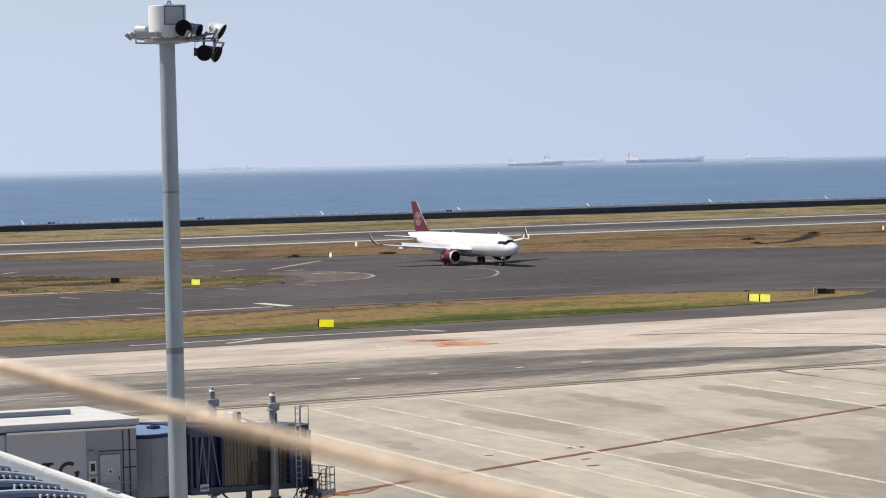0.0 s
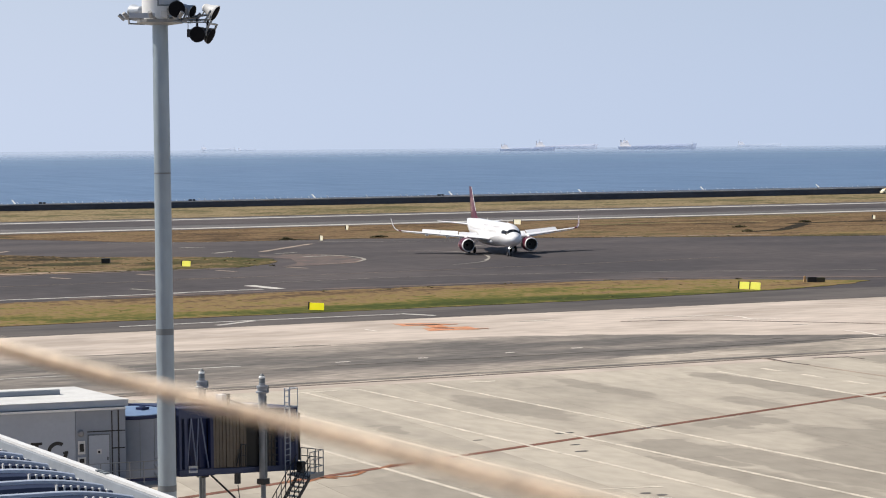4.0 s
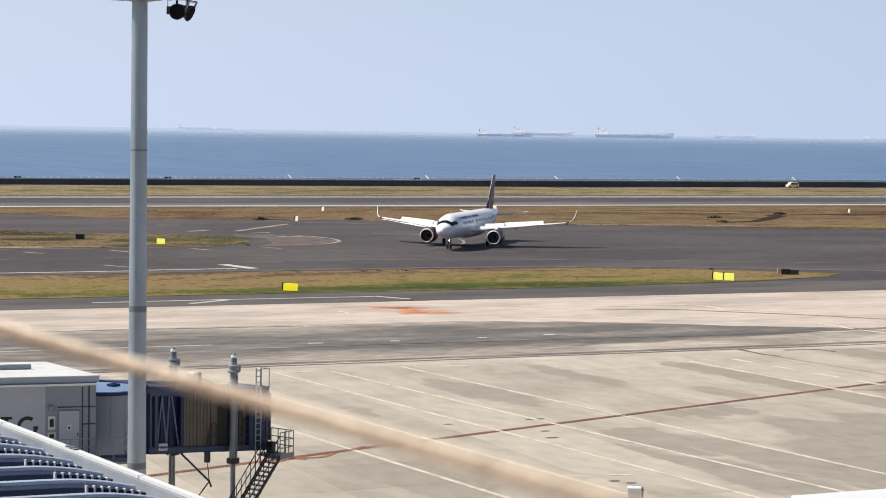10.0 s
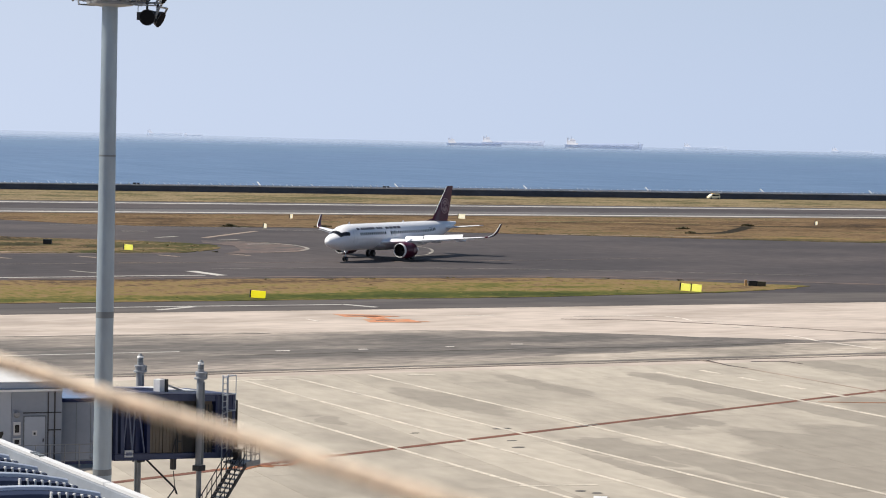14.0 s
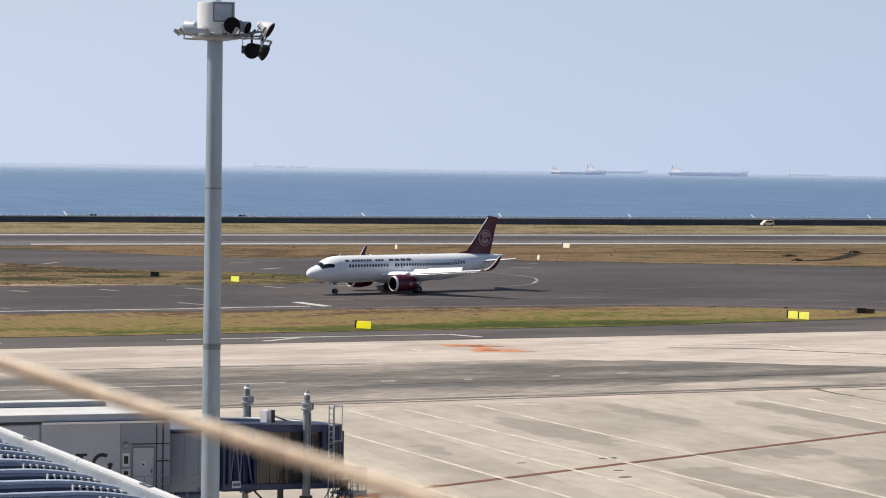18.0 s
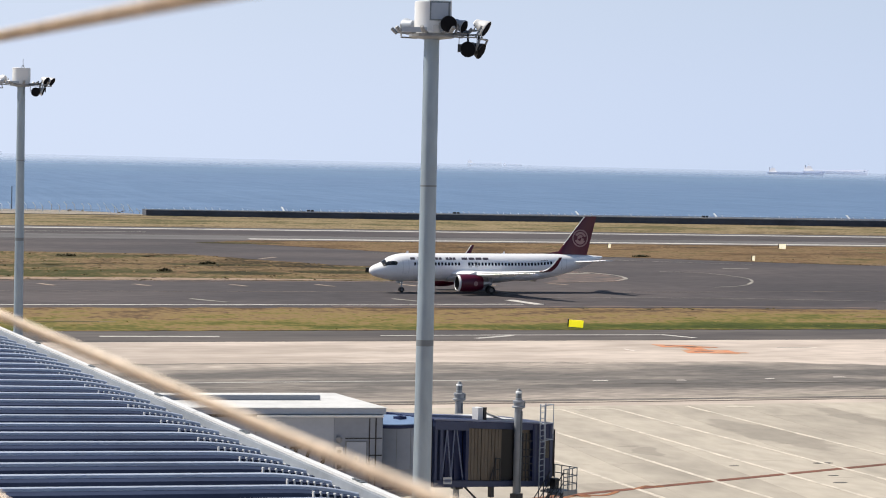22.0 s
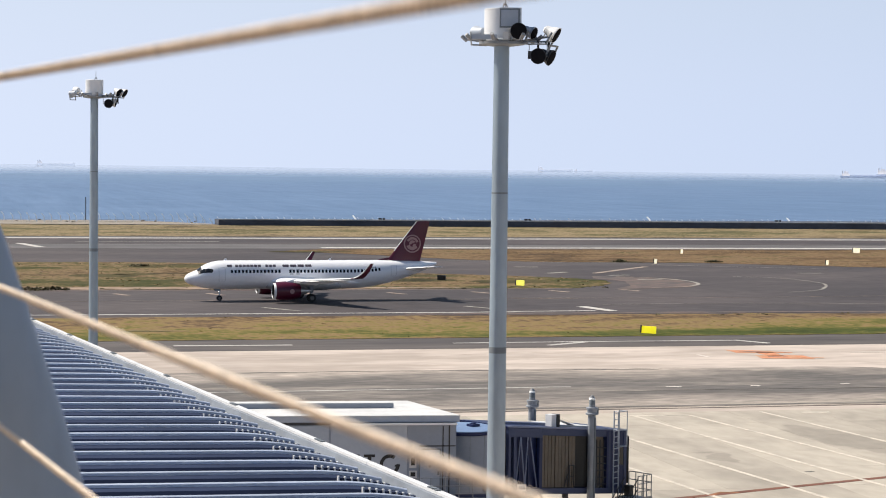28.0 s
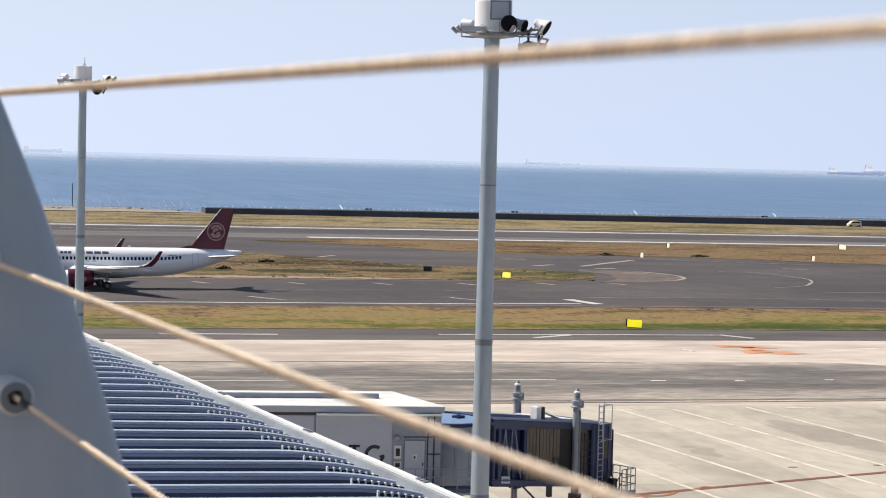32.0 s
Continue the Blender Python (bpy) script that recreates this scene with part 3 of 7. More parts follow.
# ---- mesh helpers ----
def box(bm, x0, x1, y0, y1, z0, z1, m=None):
    v = [bm.verts.new(p) for p in ((x0, y0, z0), (x1, y0, z0), (x1, y1, z0), (x0, y1, z0), (x0, y0, z1), (x1, y0, z1), (x1, y1, z1), (x0, y1, z1))]
    if m is not None:
        for q in v:
            q.co = m @ q.co
    for f in ((3, 2, 1, 0), (4, 5, 6, 7), (0, 1, 5, 4), (1, 2, 6, 5), (2, 3, 7, 6), (3, 0, 4, 7)):
        bm.faces.new([v[i] for i in f])
    return v


def loft(bm, rings, closed=True, caps=True):
    """Joins rings of equal count into a skin."""
    vs = [[bm.verts.new(p) for p in r] for r in rings]
    k = len(vs[0])
    for a, b in zip(vs, vs[1:]):
        for i in range(k if closed else k - 1):
            j = (i + 1) % k
            bm.faces.new((a[i], a[j], b[j], b[i]))
    if caps:
        bm.faces.new(vs[0][::-1])
        bm.faces.new(vs[-1])
    return vs


def ring(c, r, axis="z", n=16, rx=None):
    rx = r if rx is None else rx
    out = []
    for i in range(n):
        a = 2 * math.pi * i / n
        u, w = rx * math.cos(a), r * math.sin(a)
        d = {"z": (u, w, 0), "x": (0, u, w), "y": (w, 0, u)}[axis]
        out.append((c[0] + d[0], c[1] + d[1], c[2] + d[2]))
    return out


def tube(bm, a, b, r, n=8, r2=None):
    a, b = Vector(a), Vector(b)
    q = (b - a).to_track_quat("Z", "Y")
    rings = []
    for p, rr in ((a, r), (b, r if r2 is None else r2)):
        rings.append([p + q @ Vector((rr * math.cos(2 * math.pi * i / n), rr * math.sin(2 * math.pi * i / n), 0)) for i in range(n)])
    loft(bm, rings)


def prism(bm, outline, z0, z1, m=None):
    lo = [Vector((x, y, z0)) for x, y in outline]
    hi = [Vector((x, y, z1)) for x, y in outline]
    if m is not None:
        lo, hi = [m @ p for p in lo], [m @ p for p in hi]
    loft(bm, [lo, hi])


def mesh_of(name, bm, material, smooth=False, bevel=0.0):
    if bevel:
        bmesh.ops.bevel(bm, geom=bm.edges[:], offset=bevel, segments=2, affect="EDGES", profile=0.6)
    bmesh.ops.recalc_face_normals(bm, faces=bm.faces[:])
    if smooth:
        for f in bm.faces:
            f.smooth = True
        for e in bm.edges:
            if len(e.link_faces) == 2 and e.calc_face_angle(0) > radians(38):
                e.smooth = False
    me = bpy.data.meshes.new(name)
    bm.to_mesh(me)
    bm.free()
    me.materials.append(material)
    return me


def part(name, bm, material, parent=None, label="", smooth=False, bevel=0.0, kind=""):
    ob = new(name, mesh_of(name, bm, material, smooth, bevel))
    ob.parent = parent
    return tagged(ob, label, kind=kind)


def thing(name, m, label, category, group="", kind=""):
    ob = new(name)
    ob.matrix_world = m
    ob.empty_display_size = 0.3
    return tagged(ob, label, category, group, kind)


def again(ob, name, parent, m):
    """One more piece on the same mesh."""
    o = new(name, ob.data)
    o.parent, o.matrix_basis = parent, m
    return o


def bm_new():
    return bmesh.new()

# ---- the airfield; x runs along the runway, y away from the terminal ----
def sheet(name, outline, z, material, label, kind="structure", parent=None, thick=0.3):
    bm = bm_new()
    prism(bm, outline, z - thick, z)
    ob = part(name, bm, material, parent, label)
    return tagged(ob, kind=kind) if kind else ob


sheet("ground", [(-2600, -900), (2600, -900), (2600, 612), (-2600, 612)], 0, asphalt, "dark grey asphalt ground of the airfield", thick=7)
sheet("water", [(-5200, 600), (5200, 600), (5200, 5400), (-5200, 5400)], -4, water, "blue-grey hazy sea with small waves", thick=1)
def ragged(outline, step, amp):
    """The outline with its edges broken up like turf."""
    out = []
    for a, b in zip(outline, outline[1:] + outline[:1]):
        a, b = Vector(a), Vector(b)
        n = int((b - a).length / step) if (b - a).length < 700 and max(abs(a.x), abs(b.x)) < 520 else 1
        n = max(1, min(n, 340))
        d = (b - a).normalized()
        for i in range(n):
            p = a + (b - a) * i / n
            k = noise.noise((p.x * 0.35, p.y * 0.35, 2.0)) + 0.6 * noise.noise((p.x * 1.1, p.y * 1.1, 5.0))
            if i:
                p += Vector((-d.y, d.x)) * k * amp
            out.append((p.x, p.y))
    return out


RUBBER = [(-500, 160), (60, 160.5), (81, 163), (103, 167.5), (125, 170.2), (135, 171.5), (124, 172.6), (116, 176.6), (103, 183.9), (90, 189), (60, 191), (-500, 191)]
apron = sheet("pavement", [(-700, -300), (1200, -300), (1200, 212.4), (-700, 212.4)], 0.012, concrete, "pale beige worn concrete apron", thick=0.1)
sheet("worn_lane", ragged([(-500, 157.5), (76, 158.9), (123, 158.6), (150, 160), (165, 166), (131, 169.5), (102, 170.5), (81, 172), (-500, 172)], 3, 0.8), 0.016, lane_worn, "greyish worn concrete beside the darkened lane", thick=0.02)
sheet("rubber_band", ragged(RUBBER, 2.5, 1.4), 0.02, rubbered, "concrete lane darkened by tyre rubber", thick=0.02, kind="structure")

sheet("rubber_core", ragged([(-500, 171), (40, 171), (70, 171.6), (92, 171), (112, 171.4), (92, 174.0), (74, 177.2), (52, 178.2), (20, 178.6), (-500, 178.6)], 2.0, 0.9), 0.024, rubber_core, "darkest strip of tyre rubber along the lane", thick=0.02)
GRASS = [
    ("near_grass", [(-500, 224.6), (118, 225.5), (150, 229), (165, 234), (170, 237.6), (165, 241), (150, 251), (138, 255), (110, 257.8), (-500, 257)], grass_green, "mown green and straw-coloured grass strip beside the apron"),
    ("tongue_grass", [(-500, 312), (100, 312), (107, 318), (111, 325), (112, 332), (108.5, 338), (97, 347), (82, 355), (70, 372), (60, 388), (30, 393), (-500, 395)], grass_rough, "rough brown grass island between the taxiways"),
    ("middle_grass", [(74, 440), (92, 420), (104, 404), (118, 394), (152, 390), (178, 375), (205, 363), (247, 344), (300, 326), (380, 305), (900, 280), (900, 449), (84, 449)], grass_dry, "dry brown grass between taxiway and runway"),
    ("verge_grass", [(-900, 519.5), (1500, 519.5), (1500, 603), (-900, 603)], grass_far, "straw-coloured grass between runway and sea wall"),
]


for nm, outline, m, lab in GRASS:
    sheet(nm, ragged(outline, 1.6, 0.9), 0.05, m, lab, thick=0.2)
sheet("apron_shoulder", ragged([(-500, 212.5), (200, 212.5), (420, 212.5), (420, 222), (180, 226), (150, 227.6), (118, 224.9), (-500, 224)], 2.0, 0.5), 0.024, shoulder, "greyish asphalt shoulder between apron and grass", thick=0.02)
sheet("runway", [(-1500, 450.5), (1800, 450.5), (1800, 519), (-1500, 519)], 0.02, asphalt_pale, "grey asphalt runway with paler shoulders", thick=0.1)
sheet("runway_core", [(-1500, 474), (1800, 474), (1800, 504), (-1500, 504)], 0.035, asphalt, "dark rubber-marked asphalt of the runway middle", thick=0.02)



def inside(x, y, poly):
    hit = False
    for (x0, y0), (x1, y1) in zip(poly, poly[1:] + poly[:1]):
        if (y0 > y) != (y1 > y) and x < x0 + (y - y0) * (x1 - x0) / (y1 - y0):
            hit = not hit
    return hit


def tufts(name, poly, count, x0, x1, y0, y1, size, material, label, tall=1.0):
    """Clumps of upright blades scattered over a stretch of turf, one mesh."""
    verts, faces = [], []
    k = 0
    while k < count:
        x, y = random.uniform(x0, x1), random.uniform(y0, y1)
        if not inside(x, y, poly) or noise.noise((x * 0.06, y * 0.12, 1.0)) < random.uniform(-0.7, 0.35):
            continue
        k += 1
        for _ in range(4):
            a, w, h = random.uniform(0, math.pi), size * random.uniform(0.5, 1.5), size * random.uniform(0.08, 0.25) * tall
            cx, cy = x + random.uniform(-1, 1) * size, y + random.uniform(-1, 1) * size
            dx, dy = math.cos(a) * w / 2, math.sin(a) * w / 2
            i = len(verts)
            verts += [(cx - dx, cy - dy, 0.03), (cx + dx, cy + dy, 0.03), (cx + dx * 0.5 + dy * 0.3, cy + dy * 0.5 - dx * 0.3, 0.05 + h), (cx - dx * 0.6 + dy * 0.3, cy - dy * 0.6 - dx * 0.3, 0.05 + h * 0.8)]
            faces.append((i, i + 1, i + 2, i + 3))
    me = bpy.data.meshes.new(name)
    me.from_pydata(verts, [], faces)
    me.materials.append(material)
    return tagged(new(name, me), label, "grass", kind="stuff")


random.seed(12)
tufts("grass_clumps", GRASS[0][1], 160, -20, 172, 224, 258, 0.35, tuft_green, "clumps of green and yellow grass", 0.7)
tufts("grass_clumps", GRASS[1][1], 220, 0, 113, 311, 395, 0.45, tuft_dry, "clumps of tall dry grass", 1.2)
tufts("grass_clumps", GRASS[2][1], 140, 74, 300, 335, 450, 0.45, tuft_dry, "clumps of dry brown grass", 0.9)
tufts("weed_clumps", [(-40, 310.5), (105, 311), (111, 330), (108, 334), (100, 314.5), (-40, 314)], 26, -40, 112, 310, 335, 0.6, scrub, "dark weeds along the taxiway edge")
tufts("weed_clumps", [(70, 256.8), (150, 252), (165, 242), (150, 254), (110, 259)], 9, 70, 166, 240, 259, 0.6, scrub, "dark weeds along the taxiway edge")
tufts("weed_clumps", [(110, 392), (152, 388), (205, 361), (250, 340), (252, 345), (150, 393)], 18, 110, 252, 340, 394, 0.55, scrub, "dark weeds along the taxiway edge")
for x, y, r in ((156, 391.5, 1.3), (243.4, 390, 1.2), (234, 371.8, 0.9), (271, 405.3, 1.2), (12.5, 311.5, 2.8), (16.2, 311.3, 2.0), (36, 377, 1.2), (58.7, 354.7, 1.0), (48, 333, 0.9), (136, 393.4, 1.0)):
    random.seed(int(x * 10))
    bush = thing("low_bush", pose(x, y, 0.04), "low dark scrubby bush in dry grass", "bush", "low bushes")
    bm = bm_new()
    for i in range(130):
        a, d = random.uniform(0, 2 * math.pi), r * 0.7 * random.random() ** 0.8
        c = Vector((d * math.cos(a) * 2.2, d * math.sin(a) * 0.9, random.uniform(0.0, 0.42) * (1.2 - d / r)))
        q = Matrix.Translation(c) @ Euler((random.uniform(-1, 1), random.uniform(-1, 1), random.uniform(0, 6))).to_matrix().to_4x4()
        bm.faces.new([bm.verts.new(q @ Vector(v)) for v in ((-0.22, -0.1, 0), (0.2, -0.13, 0), (0.26, 0.12, 0.06), (-0.16, 0.14, 0.08))])
    part("foliage", bm, scrub, bush)

def arc(cx, cy, r, a0, a1, n=14, ry=None):
    ry = r if ry is None else ry
    return [(cx + r * math.cos(radians(a0 + (a1 - a0) * i / n)), cy + ry * math.sin(radians(a0 + (a1 - a0) * i / n))) for i in range(n + 1)]


# darker weedy patches in the turf
for x, y, w, d in ((27, 348, 6, 5), (33, 352, 4, 3), (36.5, 377, 4, 5), (46, 380, 7, 5), (55, 379, 5, 3), (57, 354, 6, 4), (66, 352, 5, 3), (42, 333, 8, 6), (60, 330, 9, 5), (78, 334, 8, 5), (24, 326, 7, 4), (95, 329, 8, 5), (84, 346, 6, 4), (79, 435.6, 10, 3.2), (137.5, 393.3, 4, 1.6), (23, 237.2, 4.5, 0.9)):
    sheet("weedy_patch", ragged(arc(x, y, w, 0, 345, 14, d), 0.7, 0.9), 0.057, grass_weedy, "darker olive weeds in dry grass", thick=0.004)

# painted lines
def line(name, pts, width, material, label, z=0.045):
    """A painted stripe along a polyline."""
    bm = bm_new()
    pts = [Vector((x, y, 0)) for x, y in pts]
    if len(pts) > 3:
        # rounded through its points
        q = [pts[0] * 2 - pts[1]] + pts + [pts[-1] * 2 - pts[-2]]
        pts = [0.5 * (2 * q[i] + (q[i + 1] - q[i - 1]) * u + (2 * q[i - 1] - 5 * q[i] + 4 * q[i + 1] - q[i + 2]) * u * u + (3 * q[i] - q[i - 1] - 3 * q[i + 1] + q[i + 2]) * u ** 3) for i in range(1, len(q) - 2) for u in (0, 0.2, 0.4, 0.6, 0.8)] + [pts[-1]]
    left, right = [], []
    for i, p in enumerate(pts):
        d = (pts[min(i + 1, len(pts) - 1)] - pts[max(i - 1, 0)]).normalized()
        s = Vector((-d.y, d.x, 0)) * width / 2
        left.append(p + s)
        right.append(p - s)
    for i in range(len(pts) - 1):
        lo = [left[i], right[i], right[i + 1], left[i + 1]]
        loft(bm, [[(q.x, q.y, z - 0.012) for q in lo], [(q.x, q.y, z) for q in lo]])
    return tagged(part(name, bm, material, None, label), kind="structure")


line("runway_edge_line", [(85, 456), (1800, 456)], 4.2, paint_white, "white painted runway edge line", 0.05)
line("runway_edge_line", [(-1500, 508), (1800, 508)], 4.0, paint_white, "white painted runway edge line", 0.05)
line("taxiway_edge_line", [(-500, 262.6), (20, 262.6), (72, 263.8), (88, 264.4)], 0.85, paint_white, "white painted taxiway edge line")
line("chevron_line", [(88.5, 272.2), (90.3, 263.8)], 1.7, paint_white, "white painted chevron on the taxiway", 0.05)
line("short_line", [(71.8, 274.1), (74.9, 268.5)], 0.8, paint_worn, "short pale stripe on the taxiway")
line("short_line", [(43.0, 273.4), (47.0, 267.2)], 0.8, paint_worn, "short pale stripe on the taxiway")
line("apron_edge_line", [(66.2, 215.1), (71.5, 218.4)], 0.8, paint_white, "white slanted mark at the apron edge")
line("apron_edge_line", [(56, 218.7), (71.5, 219), (90, 218.7)], 0.55, paint_white, "worn white line along the apron edge")
line("apron_edge_line", [(90.0, 219.0), (92.6, 214.8)], 0.8, paint_white, "white slanted mark at the apron edge")
line("apron_edge_line", [(24.6, 218.8), (37.6, 218.3)], 0.8, paint_white, "white line along the apron edge")
line("lane_line", [(-200, 174.8), (56, 175)], 0.35, paint_white, "white line along the apron lane")
line("stand_line", [(53, 154.0), (56.5, 154.2), (59.5, 154.0)], 0.4, paint_cream, "pale line across the parking stands")
for x0, y0, x1 in ((54.7, 154.4, 63.2), (49.3, 146, 57.2), (59.5, 154.0, 69.0), (66.3, 155.2, 75.4), (43.6, 141, 50.4), (-20, 155, -11), (20, 155, 29)):
    line("stand_line", [(x0, y0), (x1, 84)], 0.36, paint_cream, "white guide line of a parking stand", 0.050)
line("stand_line", [(69.5, 154.25), (72.0, 154.05)], 0.6, paint_cream, "short pale bar at the stand's head", 0.05)
line("stand_line", [(92.3, 151.4), (94.0, 131), (97.0, 100)], 0.5, paint_cream, "broad white guide line of a parking stand", 0.050)
line("stand_line", [(54.2, 103.8), (58.9, 102.8)], 0.25, paint_cream, "short pale line across a stand", 0.048)
line("stand_line", [(101.4, 158.6), (102.6, 147), (105.5, 120)], 0.3, paint_tan, "faded pink guide line of a parking stand", 0.048)
for x, y in ((97.0, 151.6), (97.6, 146.2), (98.2, 140.8), (98.8, 135.6)):
    line("dash_line", [(x, y), (x + 0.35, y - 2.8)], 0.62, paint_cream, "short white dash on the apron", 0.048)
line("red_line", [(20, 107.5), (49.3, 117.4), (96.2, 132.8), (150, 150)], 0.6, paint_red, "dark red service line on the concrete")
line("red_line", [(94.9, 130.9), (99.7, 129.2), (107, 127.3)], 0.34, paint_rust, "rusty branch of the service line", 0.048)
line("tyre_mark", [(69.0, 123.9), (71.2, 124.6)], 0.3, tar, "dark tyre mark on the red line", 0.055)
for pts in ([(40.2, 113.4), (42.0, 114.6), (43.6, 114.4), (45.0, 115.6)], [(39.0, 114.0), (41.2, 115.0), (42.6, 114.0)], [(46.4, 116.3), (47.6, 117.3), (48.6, 116.9)]):
    line("rust_mark", pts, 0.34, paint_rust, "rusty orange scrawl on the concrete", 0.053)
sheet("brown_wear", [(106, 309), (114, 311), (121, 314), (125.5, 322), (125.5, 332), (121, 340), (114, 345), (112, 338), (115, 330), (112, 318)], 0.03, worn_brown, "brownish worn asphalt inside the taxi curve", thick=0.01)
line("lead_in_curve", [(118, 343), (123.3, 339.1), (126.0, 334), (126.6, 328), (125.4, 321.5), (122, 316), (118, 313.8), (113.8, 312.9)], 0.5, paint_tan, "curved tan taxi line")
line("lead_in_curve", [(123.5, 338), (126.6, 330), (125.4, 321.5), (122.5, 317)], 0.7, paint_worn, "pale worn part of a curved taxi line", 0.052)
line("lead_in_curve", [(140, 342), (146.2, 339.0), (148.6, 332.6), (148.8, 323), (145.7, 314.2), (139.9, 305.0), (132.7, 300.2)], 0.32, paint_worn, "curved pale taxi line")
line("lead_in_curve", [(148.4, 321), (145.7, 314.2), (142.5, 309)], 0.4, paint_worn, "bright part of a curved taxi line", 0.052)
line("exit_line", [(117.4, 353.3), (126, 364.2), (135.2, 375.4)], 1.3, paint_tan, "broad tan lead-off stripe")
for pts in ([(107.9, 374.5), (112.8, 374.5)], [(117.7, 346.3), (121.9, 347.4)], [(119.0, 334.6), (123.6, 334.7)], [(157.2, 352.3), (162.3, 352.1)], [(108.2, 353.3), (113.2, 357.2)]):
    line("exit_line", pts, 1.3, paint_worn, "pale worn stripe on the exit taxiway")
line("exit_line", [(72.0, 374.1), (76, 380)], 1.0, paint_tan, "tan stripe on the exit taxiway")
line("exit_line", [(139.5, 383.2), (144, 379.2), (151.5, 375.4), (170, 367)], 0.4, paint_worn, "thin pale line along the exit taxiway")
line("exit_line", [(100, 399), (118, 393.5), (139, 389)], 0.35, paint_worn, "thin pale line along the exit taxiway")
for x, y in ((25, 302.7), (-2, 302.5), (39, 302.6), (53.5, 302.7), (67.1, 303), (80.8, 304.2), (94.3, 306.4), (106.8, 308.3)):
    line("hold_dash", [(x, y), (x + 1.9, y - 4.0)], 0.9, paint_tan, "tan painted dash on the taxiway")
line("taxi_line", [(-300, 285.5), (60, 287.5), (83, 289.8), (111, 288.6), (154, 292), (181, 296)], 0.14, paint_tan, "thin faded taxiway centre line")
line("taxi_line", [(93, 276), (119.6, 276.8), (149.3, 270), (184.5, 256)], 0.24, paint_worn, "thin faded taxiway line")
line("worn_arc", [(60, 260.4), (110, 260.6), (140, 258.2), (158, 252), (174, 244), (188, 238), (230, 229)], 2.2, worn_brown, "brownish worn asphalt along the grass edge", 0.03)
line("runway_mark", [(31, 486.5), (65.6, 488)], 1.2, paint_worn, "long faded runway mark", 0.055)
line("dirt_edge", [(-60, 309.6), (20, 309.9), (60, 310.2), (99, 310.8)], 2.4, worn_brown, "brown dirt along the grass edge", 0.03)
sheet("bare_soil", ragged([(-60, 311.2), (20, 311.6), (60, 312), (84, 313), (70, 315.6), (40, 317.6), (0, 317), (-60, 316.5)], 1.5, 0.8), 0.058, bare_soil, "pale bare soil along the rough grass", thick=0.01)
line("runway_mark", [(17.5, 476), (21.5, 457)], 2.0, paint_white, "white slanted runway mark", 0.055)
for quad in ([(84.2, 207.6), (88.8, 205.8), (89.6, 203.4), (84.3, 204.4)], [(85.2, 201.4), (90.4, 200.6), (90.2, 196.9), (84.6, 198.0)], [(86.5, 204.6), (88.5, 204.2), (88.2, 200.4), (86.4, 200.8)]):
    sheet("orange_marks", quad, 0.04, paint_orange, "orange repair paint on the concrete", thick=0.01)
for k, pts in enumerate(([(88, 205), (90.5, 203.6)], [(88.5, 199), (91.5, 197.6)], [(85.2, 206), (88.3, 204.4)], [(86, 199.6), (88, 199)])):
    line("orange_marks", pts, 0.5, paint_orange if k < 2 else tar, "orange repair paint on the concrete", 0.05)
for x0, y0, x1, y1 in ((79.1, 202.6, 79.4, 200.1), (110.8, 200.6, 121.1, 199.9), (122.1, 198.9, 122.9, 196.4), (122.9, 196.4, 122.3, 193.3), (122.3, 193.3, 125.4, 192.1), (122.9, 186.0, 124.2, 185.0), (123.7, 177.4, 124.3, 175.2), (124.3, 175.2, 123.9, 171.8), (123.9, 171.8, 125.4, 163.6), (97.5, 203.4, 102.2, 203.1), (64.9, 173.9, 66.3, 173.8), (73.1, 173.6, 74.0, 173.5), (82.4, 174.1, 83.3, 174.1), (89.9, 174.9, 91.1, 174.8)):
    line("apron_mark", [(x0, y0), (x1, y1)], 0.34, mark_white, "faded pale mark on the concrete")
line("dark_seam", [(-200, 190.6), (40, 190.6), (70, 189)], 0.3, tar, "dark joint along the apron lane", 0.04)
line("dark_seam", [(108, 198.0), (117, 195), (121, 191.5), (124.4, 188.8), (129.1, 184.7), (136.2, 177.0), (150, 165)], 0.4, worn_brown, "dark joint across the apron", 0.038)
line("dark_seam", [(62, 171.6), (94.3, 170.7), (105.3, 169.9), (119.7, 171.0), (124.3, 170.6)], 0.5, rubber_core, "dark joint along the rubbered lane", 0.046)
line("dark_seam", [(101.9, 158.2), (101.7, 154.2), (102.3, 152.2)], 0.35, worn_brown, "dark joint across the apron", 0.05)
line("dark_seam", [(105.7, 156.6), (109.2, 156.0), (109.5, 154)], 0.4, worn_brown, "dark joint across the apron", 0.05)
line("dark_seam", [(-200, 160.3), (84, 160.1), (140, 160.4)], 0.9, rubber_core, "dark worn strip along the apron joint", 0.036)
line("dark_seam", [(-200, 158.6), (54, 158.6), (300, 158.4)], 0.3, worn_brown, "rusty joint along the apron lane", 0.04)
for x, y, w, d in ((113, 173.8, 2.2, 0.7), (63.5, 124.6, 2.4, 0.7), (61.7, 119.5, 1.2, 0.5), (60.8, 116.8, 1.6, 0.6), (56.9, 101.3, 1.1, 0.6), (57.5, 100.4, 1.1, 0.6), (56.7, 124.3, 1.2, 0.4), (41.3, 114.9, 1.5, 0.6)):
    sheet("tar_patch", arc(x, y, w * 0.32, 0, 340, 9, d * 0.42), 0.045, tar, "dark oily stain on the concrete", thick=0.01)

